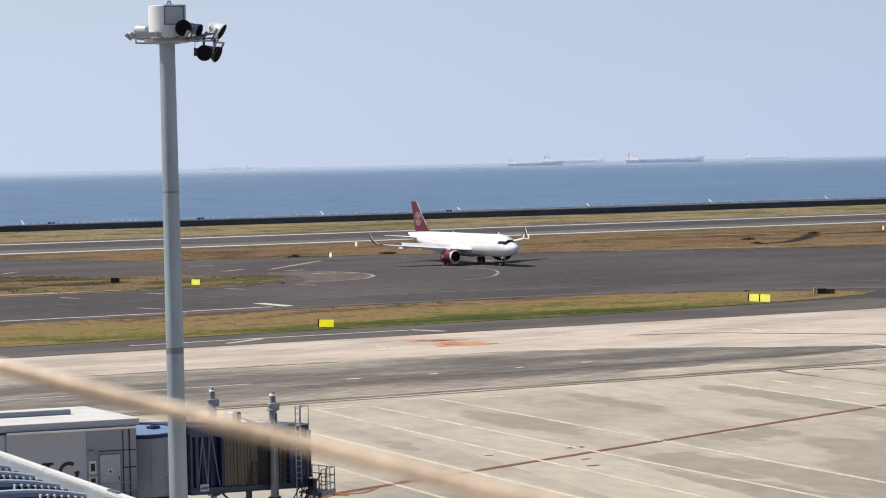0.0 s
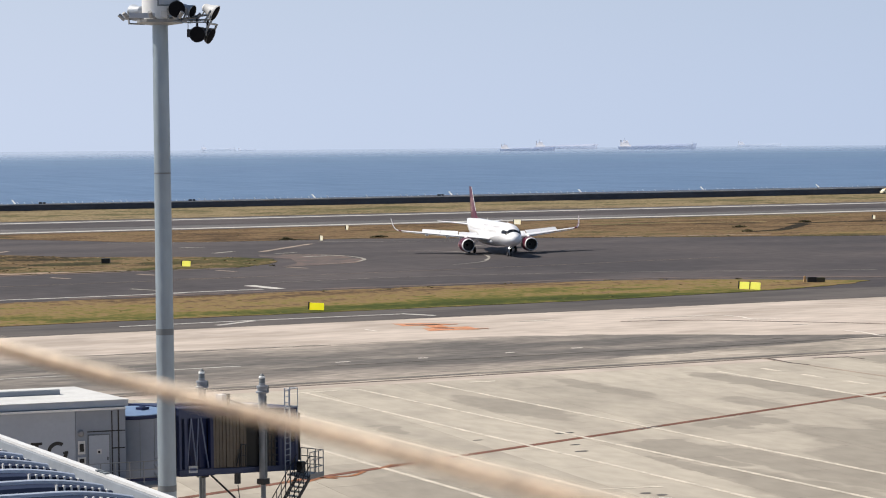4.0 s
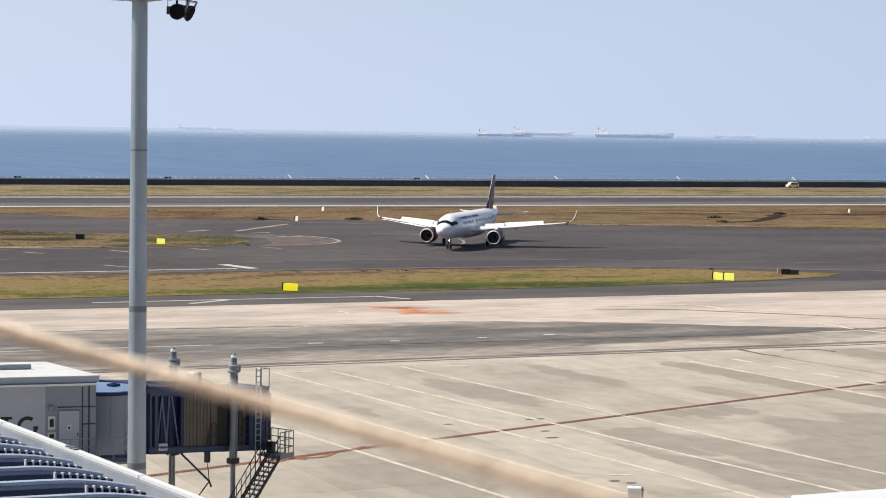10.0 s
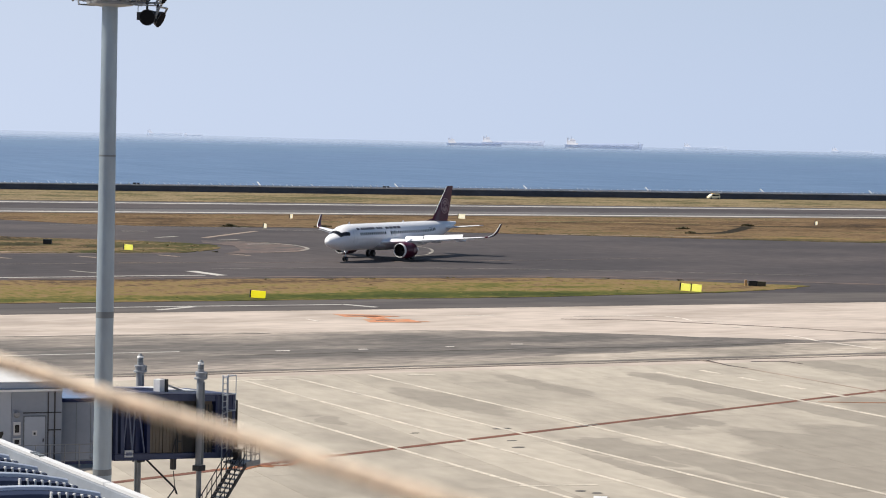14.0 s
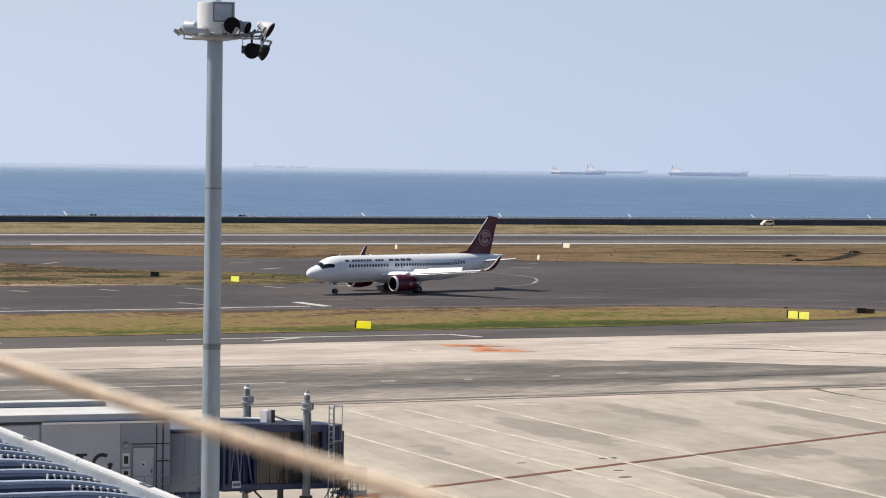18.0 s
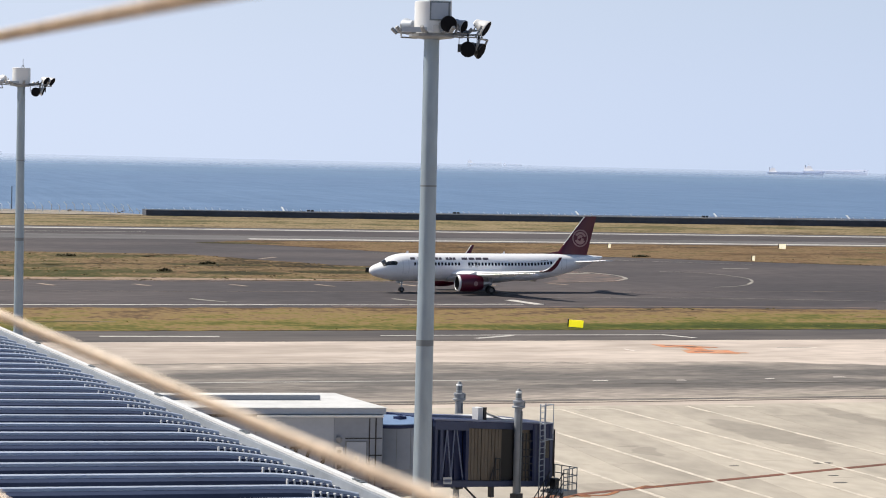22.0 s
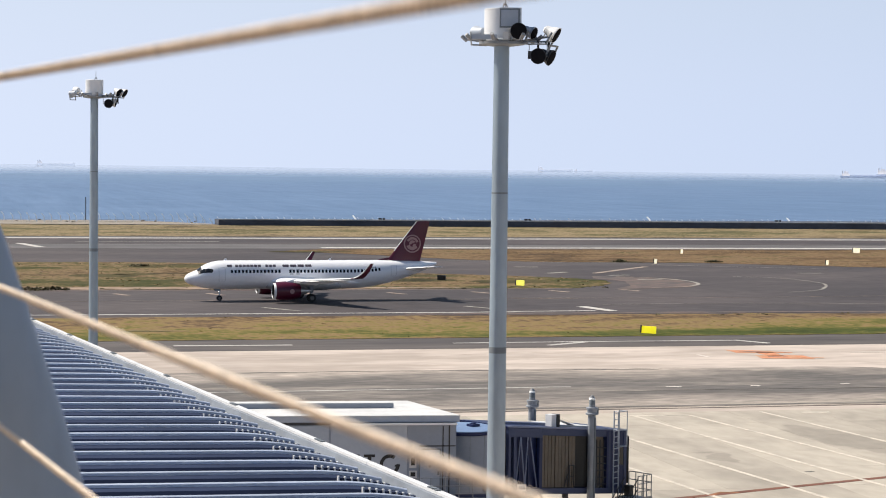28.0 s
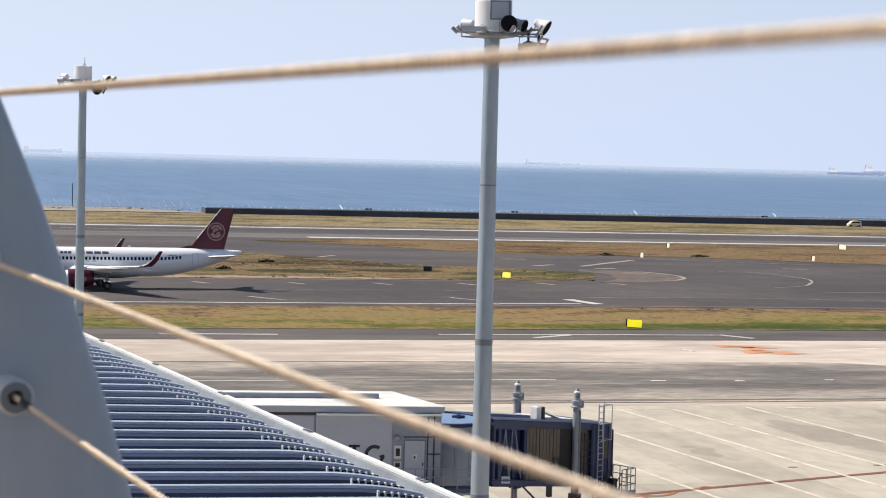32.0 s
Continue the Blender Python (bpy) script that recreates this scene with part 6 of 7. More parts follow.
for x in (-1.5, 1.5):
    for y in (-0.5, 0.5):
        bm = bm_new()
        loft(bm, [ring((x, y + dd, 0.3), r, "y", 16) for dd, r in ((-0.1, 0.26), (-0.07, 0.3), (0.07, 0.3), (0.1, 0.26))])
        part("wheel", bm, rubber, loader, smooth=True)
# ---- the airliner: x forward, y to its left, origin on the ground between the main wheels ----
plane = thing("airliner", pose(0, 0, 0), "white twin-engine airliner with burgundy tail and engines, taxiing", "airplane")


NOSE_TOP = [(12.0, 5.79), (12.9, 5.74), (13.8, 5.58), (14.6, 5.30), (15.3, 4.90), (15.9, 4.46), (16.4, 4.24), (17.0, 4.00), (17.4, 3.76), (17.6, 3.53), (17.7, 3.15)]
NOSE_LOW = [(12.0, 1.65), (13.8, 1.72), (15.3, 1.92), (16.4, 2.22), (17.0, 2.40), (17.4, 2.60), (17.6, 2.80), (17.7, 3.15)]


def along_line(x, pts):
    return float(np.interp(x, [q[0] for q in pts], [q[1] for q in pts]))


def fus(x):
    """Half-width, half-height and centre height of the fuselage at x."""
    NOSE, TAIL = 17.7, -19.86
    R, ZC = 1.98, 3.72
    if x > 12.0:
        f = max(0.0, (NOSE - x) / (NOSE - 12.0))
        k = min(1, f ** 0.5 * (1.42 - 0.42 * f))
        up, low = along_line(x, NOSE_TOP), along_line(x, NOSE_LOW)
        return R * k, max(0.02, (up - low) / 2), (up + low) / 2
    if x < -7.0:
        f = (-7.0 - x) / (-7.0 - TAIL)
        k = 1 - f ** 1.75 * 0.90
        return R * (1 - f ** 1.9 * 0.90), 2.07 * k, ZC + 1.55 * f ** 1.6
    return R, 2.07, ZC


def fus_pt(x, a):
    """A point on the skin; a in degrees from the left side, up."""
    w, h, z = fus(x)
    return Vector((x, w * math.cos(radians(a)), z + h * math.sin(radians(a))))


bm = bm_new()
xs = [17.69, 17.66, 17.6, 17.5, 17.4, 17.2, 17.0, 16.7, 16.4, 16.15, 15.9, 15.6, 15.3, 14.95, 14.6, 14.2, 13.8, 13.35, 12.9, 12.45, 12.0] + [12.0 - 19.0 * i / 10 for i in range(1, 11)] + [-7 - 12.8 * i / 14 for i in range(1, 15)]
rings = []
for x in xs:
    w, h, z = fus(x)
    rings.append([(x, w * math.cos(2 * math.pi * i / 40), z + h * math.sin(2 * math.pi * i / 40)) for i in range(40)])
loft(bm, rings)
part("fuselage", bm, air_white, plane, "glossy white fuselage", smooth=True)


def skin_patch(bm, x0, x1, a0, a1, lift=0.012, nx=4, na=4, side=1):
    g = []
    for i in range(nx + 1):
        row = []
        x = x0 + (x1 - x0) * i / nx
        for k in range(na + 1):
            a = a0 + (a1 - a0) * k / na
            w, h, z = fus(x)
            d = Vector((0, math.cos(radians(a)), math.sin(radians(a))))
            p = Vector((x, w * d.y, z + h * d.z)) + d * lift
            row.append(bm.verts.new((p.x, p.y * side, p.z)))
        g.append(row)
    for i in range(nx):
        for k in range(na):
            bm.faces.new((g[i][k], g[i + 1][k], g[i + 1][k + 1], g[i][k + 1]))


# belly fairing
bm = bm_new()
loft(bm, [[(x, w * math.cos(2 * math.pi * i / 24), 2.35 + h * math.sin(2 * math.pi * i / 24)) for i in range(24)] for x, w, h in ((7.0, 0.6, 0.3), (5.6, 1.7, 0.75), (3.5, 2.15, 0.95), (-2.5, 2.15, 0.95), (-4.6, 1.6, 0.75), (-6.4, 0.5, 0.3))])
part("belly_fairing", bm, air_belly, plane, "grey belly fairing", smooth=True)
# cockpit glazing
def wedge(bm, x0, x1, lo, hi, lift, side, n=6):
    """A strip of the nose's skin whose edges run from one angle to another."""
    rows = []
    for i in range(n + 1):
        f = i / n
        x = x0 + (x1 - x0) * f
        row = []
        for k in range(n + 1):
            a = radians((lo[0] + (lo[1] - lo[0]) * f) * (1 - k / n) + (hi[0] + (hi[1] - hi[0]) * f) * k / n)
            w, h, z = fus(x)
            row.append(bm.verts.new((x, side * (w + lift) * math.cos(a), z + (h + lift) * math.sin(a))))
        rows.append(row)
    for a, b in zip(rows, rows[1:]):
        for k in range(n):
            bm.faces.new((a[k], b[k], b[k + 1], a[k + 1]))


for side in (1, -1):
    for x0, x1, lo, hi in ((15.88, 15.42, (46, 42), (86, 86)), (15.62, 14.95, (30, 22), (52, 46)), (14.88, 14.25, (20, 17), (44, 36))):
        bm = bm_new()
        wedge(bm, x0, x1, lo, hi, 0.017, side)
        part("cockpit_window", bm, dark_glass, plane, "dark cockpit glazing")
    bm = bm_new()
    wedge(bm, 15.9, 14.1, (30, 15), (56, 34), 0.009, side, 8)
    wedge(bm, 14.1, 13.86, (14, 20), (36, 29), 0.009, side, 3)
    wedge(bm, 15.98, 15.35, (44, 42), (90, 90), 0.011, side)
    part("cockpit_surround", bm, black_paint, plane, "black surround of the cockpit glazing")
# cabin windows: one mesh, repeated; the starboard ones are painted pale for sun glare
near_side = 1
for side in (1, -1):
    bm = bm_new()
    skin_patch(bm, 0.155, -0.155, 10, 22.5, 0.012, 2, 2, side)
    first = part("cabin_window", bm, dark_glass if side == near_side else window_washed, plane, "" if side == near_side else "cabin window painted pale for the sun glare")
    first.matrix_basis = pose(11.2, 0, 0)
    for i in range(1, 44):
        x = 11.2 - i * 0.533
        if i in (14, 15):
            continue
        if x > -11.0:
            w, h, z = fus(x)
            again(first, "cabin_window", plane, Matrix.Translation((x, side * (w - 1.98), z - 3.72)))
    # doors as slightly raised, outlined leaves
    for x, w_ in ((12.6, 0.42), (-12.9, 0.40)):
        for nm, lift, grow, m in (("door_outline", 0.006, 0.05, air_belly), ("cabin_door", 0.012, 0.0, air_white)):
            bm = bm_new()
            skin_patch(bm, x + w_ + grow, x - w_ - grow, -22 - grow * 25, 33 + grow * 25, lift, 3, 6, side)
            part(nm, bm, m, plane)
    for x in (2.5, 1.55):
        bm = bm_new()
        skin_patch(bm, x + 0.26, x - 0.26, 2, 26, 0.009, 2, 3, side)
        part("exit_hatch", bm, air_belly, plane)
    # the airline's name as plain grey bars
    xs_ = [11.5] + [10.45 - k * 0.55 for k in range(11)] + [3.3 - k * 1.12 for k in range(4)]
    for k, x in enumerate(xs_):
        if k == 8:
            continue
        w_ = 0.46 if k > 11 else 0.36 if k == 0 else 0.22
        bm = bm_new()
        skin_patch(bm, x + w_, x - w_, 35, 47, 0.010, 2, 3, side)
        part("name_bar", bm, letter_grey if side == near_side else letter_washed, plane, "grey lettering bar")
    for k in range(5):
        bm = bm_new()
        skin_patch(bm, -9.0 - k * 0.24, -9.17 - k * 0.24, 28, 32, 0.010, 1, 1, side)
        part("registration_bar", bm, letter_grey if side == near_side else letter_washed, plane)


def foil(chord, thick, n=9):
    """A wing section from the leading edge over the top and back, x aft."""
    up, lo = [], []
    for i in range(n + 1):
        u = (1 - math.cos(math.pi * i / n)) / 2
        t = thick * 5 * (0.2969 * u ** 0.5 - 0.126 * u - 0.3516 * u * u + 0.2843 * u ** 3 - 0.1036 * u ** 4)
        up.append((u * chord, t * chord * 1.15))
        lo.append((u * chord, -t * chord * 0.85))
    return up + lo[-2:0:-1]


def lifting(bm, stations, side):
    """stations: leading-edge x, y, z, chord, thickness."""
    rings = []
    for x, y, z, c, t in stations:
        rings.append([(x - u, y * side, z + w) for u, w in foil(c, t)])
    loft(bm, rings)


SPOILERS = []
DIHEDRAL = math.tan(radians(5.1))
for side in (1, -1):
    wing = new("wing")
    wing.parent = plane
    tagged(wing, "white swept wing with burgundy winglet")
    st = []
    for y, le, c, t in ((1.5, 5.6, 7.0, 0.15), (6.3, 2.9, 3.9, 0.12), (11.0, 0.25, 2.75, 0.11), (16.2, -2.65, 1.75, 0.10)):
        st.append((le, y, 2.75 + (y - 1.5) * DIHEDRAL, c, t))
    bm = bm_new()
    lifting(bm, st, side)
    part("wing_panel", bm, air_white, wing, smooth=True)
    # grey lower skin, made dark to carry the shade under the wing
    bm = bm_new()
    lifting(bm, [(x - 0.12, y, z - 0.03, c - 0.24, t * 0.96) for x, y, z, c, t in st], side)
    part("wing_underside", bm, panel_grey_dark, wing, "grey wing underside, darkened for its shade", smooth=True)
    # lowered slats and flaps
    bm = bm_new()
    lifting(bm, [(3.15, 6.5, 2.98, 0.8, 0.16), (0.15 + 0.4, 11.0, 3.40, 0.6, 0.16), (-2.25, 16.0, 3.85, 0.45, 0.16)], side)
    part("slat", bm, bare_metal, wing, smooth=True)
    for y0, y1, x0, x1, c0, c1 in ((2.1, 6.2, -1.15, -0.95, 1.75, 1.2), (6.4, 12.4, -1.0, -3.1, 1.25, 0.85)):
        bm = bm_new()
        rings = []
        for y, x, c in ((y0, x0, c0), (y1, x1, c1)):
            z = 2.60 + (y - 1.5) * DIHEDRAL
            rings.append([(x + 0.25 - u * 0.98 - w * 0.1, y * side, z + 0.06 - u * 0.14 + w * 0.9) for u, w in foil(c, 0.13)])
        loft(bm, rings)
        part("flap", bm, air_white, wing, "white flap", smooth=True)
    for y in (8.0, 11.4):
        bm = bm_new()
        x = 1.55 - (y - 6.3) * 0.62
        z = 2.38 + (y - 1.5) * DIHEDRAL
        loft(bm, [[(x - d, y * side + w * math.cos(2 * math.pi * i / 10), z + 0.05 - d * 0.03 + h * math.sin(2 * math.pi * i / 10)) for i in range(10)] for d, w, h in ((0, 0.02, 0.02), (0.8, 0.14, 0.2), (2.3, 0.15, 0.24), (3.4, 0.03, 0.05))])
        part("flap_fairing", bm, air_white, wing, smooth=True)
    # lift-dump panels, hinged along their front edge
    for y0, y1, x0, x1, c0, c1 in ((2.9, 6.2, 0.35, 0.2, 0.95, 0.85), (6.45, 12.6, 0.12, -1.75, 0.95, 0.8)):
        z0, z1 = 2.86 + (y0 - 1.5) * DIHEDRAL, 2.82 + (y1 - 1.5) * DIHEDRAL
        front, tip = Vector((x0, y0 * side, z0)), Vector((x1, y1 * side, z1))
        hinge = (tip - front).normalized() * side
        back = Vector((-1, 0, 0)) - hinge * hinge.dot(Vector((-1, 0, 0)))
        back.normalize()
        rot = Matrix((hinge, back, hinge.cross(back))).transposed().to_4x4()
        panel = bm_new()
        n_ = (tip - front).length * side
        for a_, b_ in ((0, 0.495), (0.5, 1.0)) if y1 > 8 else ((0, 1.0),):
            pts = [(n_ * a_, 0), (n_ * b_, 0), (n_ * b_, c0 + (c1 - c0) * b_), (n_ * a_, c0 + (c1 - c0) * a_)]
            prism(panel, pts, 0.0, 0.05)
        sp = part("spoiler", panel, air_white, wing, "white lift-dump panel")
        home = Matrix.Translation(front) @ rot
        sp.matrix_basis = home
        SPOILERS.append((sp, home, 1 if (rot.to_3x3() @ Vector((0, 0, 1))).z > 0 else -1))
    # the winglet sweeps up
    bm = bm_new()
    rings = []
    for le, y, z, c, cant in ((-2.65, 16.2, 4.06, 1.75, 0), (-3.0, 16.75, 4.14, 1.35, 22), (-3.5, 17.2, 4.45, 1.1, 50), (-4.1, 17.45, 5.0, 0.88, 72), (-5.05, 17.66, 6.2, 0.5, 78)):
        ca, sa = math.cos(radians(cant)), math.sin(radians(cant))
        rings.append([(le - u, (y - w * sa) * side, z + w * ca) for u, w in foil(c, 0.15)])
    loft(bm, rings)
    part("winglet", bm, burgundy, wing, "burgundy upswept winglet", smooth=True)
    bm = bm_new()
    rings = []
    for le, y, z, c, cant in ((-2.95, 16.7, 4.13, 0.3, 20), (-3.5, 17.2, 4.45, 0.27, 50), (-4.1, 17.45, 5.0, 0.23, 72), (-5.05, 17.66, 6.2, 0.17, 78)):
        ca, sa = math.cos(radians(cant)), math.sin(radians(cant))
        rings.append([(le + 0.03 - u, (y - w * sa) * side, z + w * ca) for u, w in foil(c, 0.62)])
    loft(bm, rings)
    part("winglet_leading_edge", bm, white_paint, wing, "pale leading edge", smooth=True)
    # engine
    eng = new("engine")
    eng.parent = plane
    eng.matrix_basis = pose(1.1, 5.75 * side, 1.72)
    tagged(eng, "burgundy engine nacelle with a bare metal lip")
    bm = bm_new()
    loft(bm, [ring((x, 0, 0), r, "x", 32) for x, r in ((4.62, 1.17), (4.1, 1.28), (3.2, 1.31), (2.2, 1.25), (1.35, 1.10), (1.05, 1.0))], caps=False)
    part("nacelle", bm, burgundy, eng, smooth=True)
    bm = bm_new()
    loft(bm, [ring((x, 0, 0), r, "x", 32) for x, r in ((4.60, 1.185), (4.85, 1.12), (4.92, 1.05), (4.86, 1.0))], caps=False)
    part("inlet_lip", bm, white_paint, eng, "bare metal inlet lip", smooth=True)
    bm = bm_new()
    loft(bm, [ring((3.85, 0, 0), 0.98, "x", 32), ring((3.8, 0, 0), 0.3, "x", 32), ring((3.85, 0, 0), 0.28, "x", 32), ring((4.3, 0, 0), 0.02, "x", 32)])
    loft(bm, [ring((x, 0, 0), r, "x", 32) for x, r in ((4.86, 1.0), (4.4, 0.96), (3.8, 0.975))], caps=False)
    part("fan", bm, black_paint, eng, "dark fan disc", smooth=True)
    bm = bm_new()
    loft(bm, [ring((x, 0, 0), r, "x", 24) for x, r in ((1.3, 1.0), (1.06, 0.8), (1.0, 0.62), (0.1, 0.45), (0.0, 0.3), (-0.7, 0.03))])
    part("exhaust_cone", bm, bare_metal, eng, smooth=True)
    bm = bm_new()
    loft(bm, [[(2.4 + 0.34 * math.cos(2 * math.pi * i / 16), 1.325 * side, 0.0 + 0.34 * math.sin(2 * math.pi * i / 16)) for i in range(16)], [(2.4 + 0.34 * math.cos(2 * math.pi * i / 16), 1.30 * side, 0.0 + 0.34 * math.sin(2 * math.pi * i / 16)) for i in range(16)]])
    part("nacelle_emblem", bm, logo_pale, eng, "pale round emblem")
    bm = bm_new()
    loft(bm, [[(x0, -0.16, z0), (x0, 0.16, z0), (x1, 0.16, z1), (x1, -0.16, z1)] for x0, z0, x1, z1 in ((3.4, 1.2, -1.4, 0.75), (1.9, 1.7, -2.6, 1.4))])
    part("pylon", bm, air_white, eng)
    # tailplane
    bm = bm_new()
    lifting(bm, [(-14.3, 0.5, 4.5, 3.9, 0.11), (-17.6, 6.2, 5.1, 1.45, 0.10)], side)
    part("tailplane", bm, air_white, plane, "white horizontal tailplane", smooth=True)
    # main gear
    gear = new("main_gear")
    gear.parent = plane
    gear.matrix_basis = pose(0, 3.8 * side, 0)
    bm = bm_new()
    tube(bm, (0, 0, 0.55), (0.05, 0, 2.9), 0.13, 12)
    tube(bm, (0, -0.45, 0.58), (0, 0.45, 0.58), 0.09, 10)
    tube(bm, (0, 0, 1.2), (0, -1.2 * side, 2.3), 0.06, 8)
    part("strut", bm, panel_grey, gear, smooth=True)
    bm = bm_new()
    box(bm, -0.28, 0.28, 0.17 * side - 0.02, 0.17 * side + 0.02, 1.3, 2.4)
    part("gear_door", bm, panel_grey_dark, gear)

bm = bm_new()
rings = []
for z, le, c in ((5.3, -11.6, 5.6), (6.1, -12.5, 4.9), (11.55, -16.75, 2.0)):
    rings.append([(le - u, w, z) for u, w in foil(c, 0.10)])
loft(bm, rings)
part("fin", bm, burgundy, plane, "burgundy tail fin with a pale round emblem", smooth=True)
# white strip paints the sunlit gleam along the fin's front
bm = bm_new()
loft(bm, [[(le + 0.03 - u, w, z) for u, w in foil(0.34, t)] for z, le, t in ((7.1, -13.27, 0.30), (11.5, -16.70, 0.34))])
part("fin_leading_edge", bm, white_paint, plane, "white strip for the sunlit leading edge", smooth=True)
bm = bm_new()
loft(bm, [[(le - u, w, z) for u, w in foil(c, 0.05)] for z, le, c in ((5.5, -9.4, 3.4), (6.15, -12.2, 0.7))])
part("fin_fillet", bm, burgundy, plane, smooth=True)
def on_fin(x, z, side):
    """A point just off the fin's skin."""
    f = (z - 6.1) / 5.66
    le, c = -12.5 - 4.25 * f, 4.9 - 2.9 * f
    u = min(0.98, max(0.01, (le - x) / c))
    t = 0.5 * (0.2969 * u ** 0.5 - 0.126 * u - 0.3516 * u * u + 0.2843 * u ** 3 - 0.1036 * u ** 4) * c
    return (x, side * (t * (1.15 if side > 0 else 0.85) + 0.02), z)


for side in (1, -1):
    # round emblem on the fin: ring and two curved strokes
    emb = new("fin_emblem")
    emb.parent = plane
    tagged(emb, "pale round tail emblem")
    for r0, r1, a0, a1 in ((1.14, 1.34, 0, 360), (0.62, 0.98, 30, 165), (0.10, 0.50, -20, 150), (0.45, 0.95, -150, -20), (0.2, 0.6, 185, 260)):
        bm = bm_new()
        n = 30
        q = []
        for i in range(n + 1):
            a = radians(a0 + (a1 - a0) * i / n)
            q.append([bm.verts.new(on_fin(-16.05 + r * math.cos(a), 8.2 + r * math.sin(a), side)) for r in (r0, r1)])
        for a_, b_ in zip(q, q[1:]):
            bm.faces.new((a_[0], b_[0], b_[1], a_[1]))
        part("emblem_stroke", bm, logo_pale, emb)
# nose gear
ngear = new("nose_gear")
ngear.parent = plane
ngear.matrix_basis = pose(12.64, 0, 0)
bm = bm_new()
tube(bm, (0, 0, 0.4), (-0.15, 0, 2.4), 0.09, 12)
tube(bm, (0, -0.3, 0.38), (0, 0.3, 0.38), 0.06, 10)
tube(bm, (0, 0, 1.2), (0.9, 0, 2.1), 0.05, 8)
part("strut", bm, panel_grey, ngear, smooth=True)
for s in (-1, 1):
    bm = bm_new()
    box(bm, -0.1, 0.7, 0.36 * s - 0.015, 0.36 * s + 0.015, 1.4, 1.85)
    part("gear_door", bm, panel_grey_dark, ngear)
bm = bm_new()
loft(bm, [ring((x, 0, 1.45), r, "x", 14) for x, r in ((0.1, 0.08), (0.17, 0.12), (0.19, 0.02))])
part("taxi_light", bm, lamp_glow, ngear, "lit taxi light")
for s in (-1, 1):
    bm = bm_new()
    loft(bm, [ring((3.6, 2.6 * s, 2.75), 0.02, "x", 12), ring((3.55, 2.6 * s, 2.75), 0.13, "x", 12), ring((3.4, 2.6 * s, 2.75), 0.13, "x", 12)])
    part("landing_light", bm, lamp_glow, plane, "lit landing light")


def wheel(parent, y, r, w):
    hub = new("wheel")
    hub.parent = parent
    hub.matrix_basis = pose(0, y, r)
    bm = bm_new()
    loft(bm, [ring((0, d * w, 0), q * r, "y", 24) for d, q in ((-0.5, 0.55), (-0.5, 0.86), (-0.32, 1.0), (0.32, 1.0), (0.5, 0.86), (0.5, 0.55))])
    part("tyre", bm, rubber, hub, smooth=True)
    bm = bm_new()
    loft(bm, [ring((0, d * w, 0), q * r, "y", 16) for d, q in ((-0.52, 0.2), (-0.515, 0.52), (0.515, 0.52), (0.52, 0.2))])
    part("rim", bm, rim_grey, hub, smooth=True)
    return hub


WHEELS = []
for o in [c for c in plane.children if c.name.startswith("main_gear")]:
    for y in (-0.46, 0.46):
        WHEELS.append((wheel(o, y, 0.58, 0.40), y, 0.58))
for y in (-0.25, 0.25):
    WHEELS.append((wheel(ngear, y, 0.38, 0.22), y, 0.38))
for x, a, h in ((11.9, 90, 0.35), (-3.5, 90, 0.3), (3.0, -90, 0.25)):
    bm = bm_new()
    p = fus_pt(x, a)
    s = 1 if a > 0 else -1
    loft(bm, [[(p.x + 0.2, p.y, p.z - 0.05 * s), (p.x, p.y + 0.03, p.z - 0.05 * s), (p.x - 0.3, p.y, p.z - 0.05 * s), (p.x, p.y - 0.03, p.z - 0.05 * s)],
              [(p.x - 0.05, p.y, p.z + h * s), (p.x - 0.12, p.y + 0.015, p.z + h * s), (p.x - 0.25, p.y, p.z + h * s), (p.x - 0.12, p.y - 0.015, p.z + h * s)]])
    part("antenna", bm, air_white, plane)
# ---- signs, ships, vehicle ----
def guidance_sign(name, x, y, w, h, face_m, lab, faces=1, turn=0):
    t = thing(name, pose(x, y, 0.05, 0, 3, turn), lab, "airfield sign", "airfield guidance signs")
    for k in range(faces):
        x0 = (k - faces / 2) * (w + 0.12)
        bm = bm_new()
        box(bm, x0, x0 + w, -0.12, 0.12, 0.06, 0.06 + h)
        body = part("sign_box", bm, face_m, t, bevel=0.03)
        bm = bm_new()
        box(bm, x0 + w * 0.3, x0 + w * 0.62, -0.135, -0.122, 0.12 + h * 0.25, 0.12 + h * 0.75)
        part("legend_bar", bm, face_m, body)
        bm = bm_new()
        box(bm, x0 - 0.16, x0 - 0.005, -0.14, 0.14, 0.1, 0.15 + h)
        part("end_cap", bm, black_paint, t)
        for q in (0.15, 0.85):
            bm = bm_new()
            tube(bm, (x0 + w * q, 0, -0.05), (x0 + w * q, 0, 0.3), 0.04, 6)
            part("leg", bm, steel_grey, t)
    return t


guidance_sign("taxiway_sign", 82.7, 227.9, 1.75, 0.85, sign_lit, "bright yellow taxiway guidance sign on grass", turn=-14)
guidance_sign("taxiway_sign", 92.7, 317.8, 1.35, 0.85, sign_pale, "small yellow taxiway guidance sign on rough grass", turn=-12)
guidance_sign("taxiway_sign", 145.5, 230.5, 1.35, 0.95, sign_pale, "two-part yellow taxiway guidance sign on grass", faces=2, turn=-22)
for x, y, w, h in ((141, 385.5, 0.55, 0.95), (162.8, 428, 0.55, 0.95), (207.7, 432, 1.6, 1.1), (176, 379.4, 0.55, 1.0), (294.6, 410.3, 0.55, 0.9)):
    guidance_sign("marker_board", x, y, w, h, sign_cream, "small pale marker board in dry grass", turn=-18)
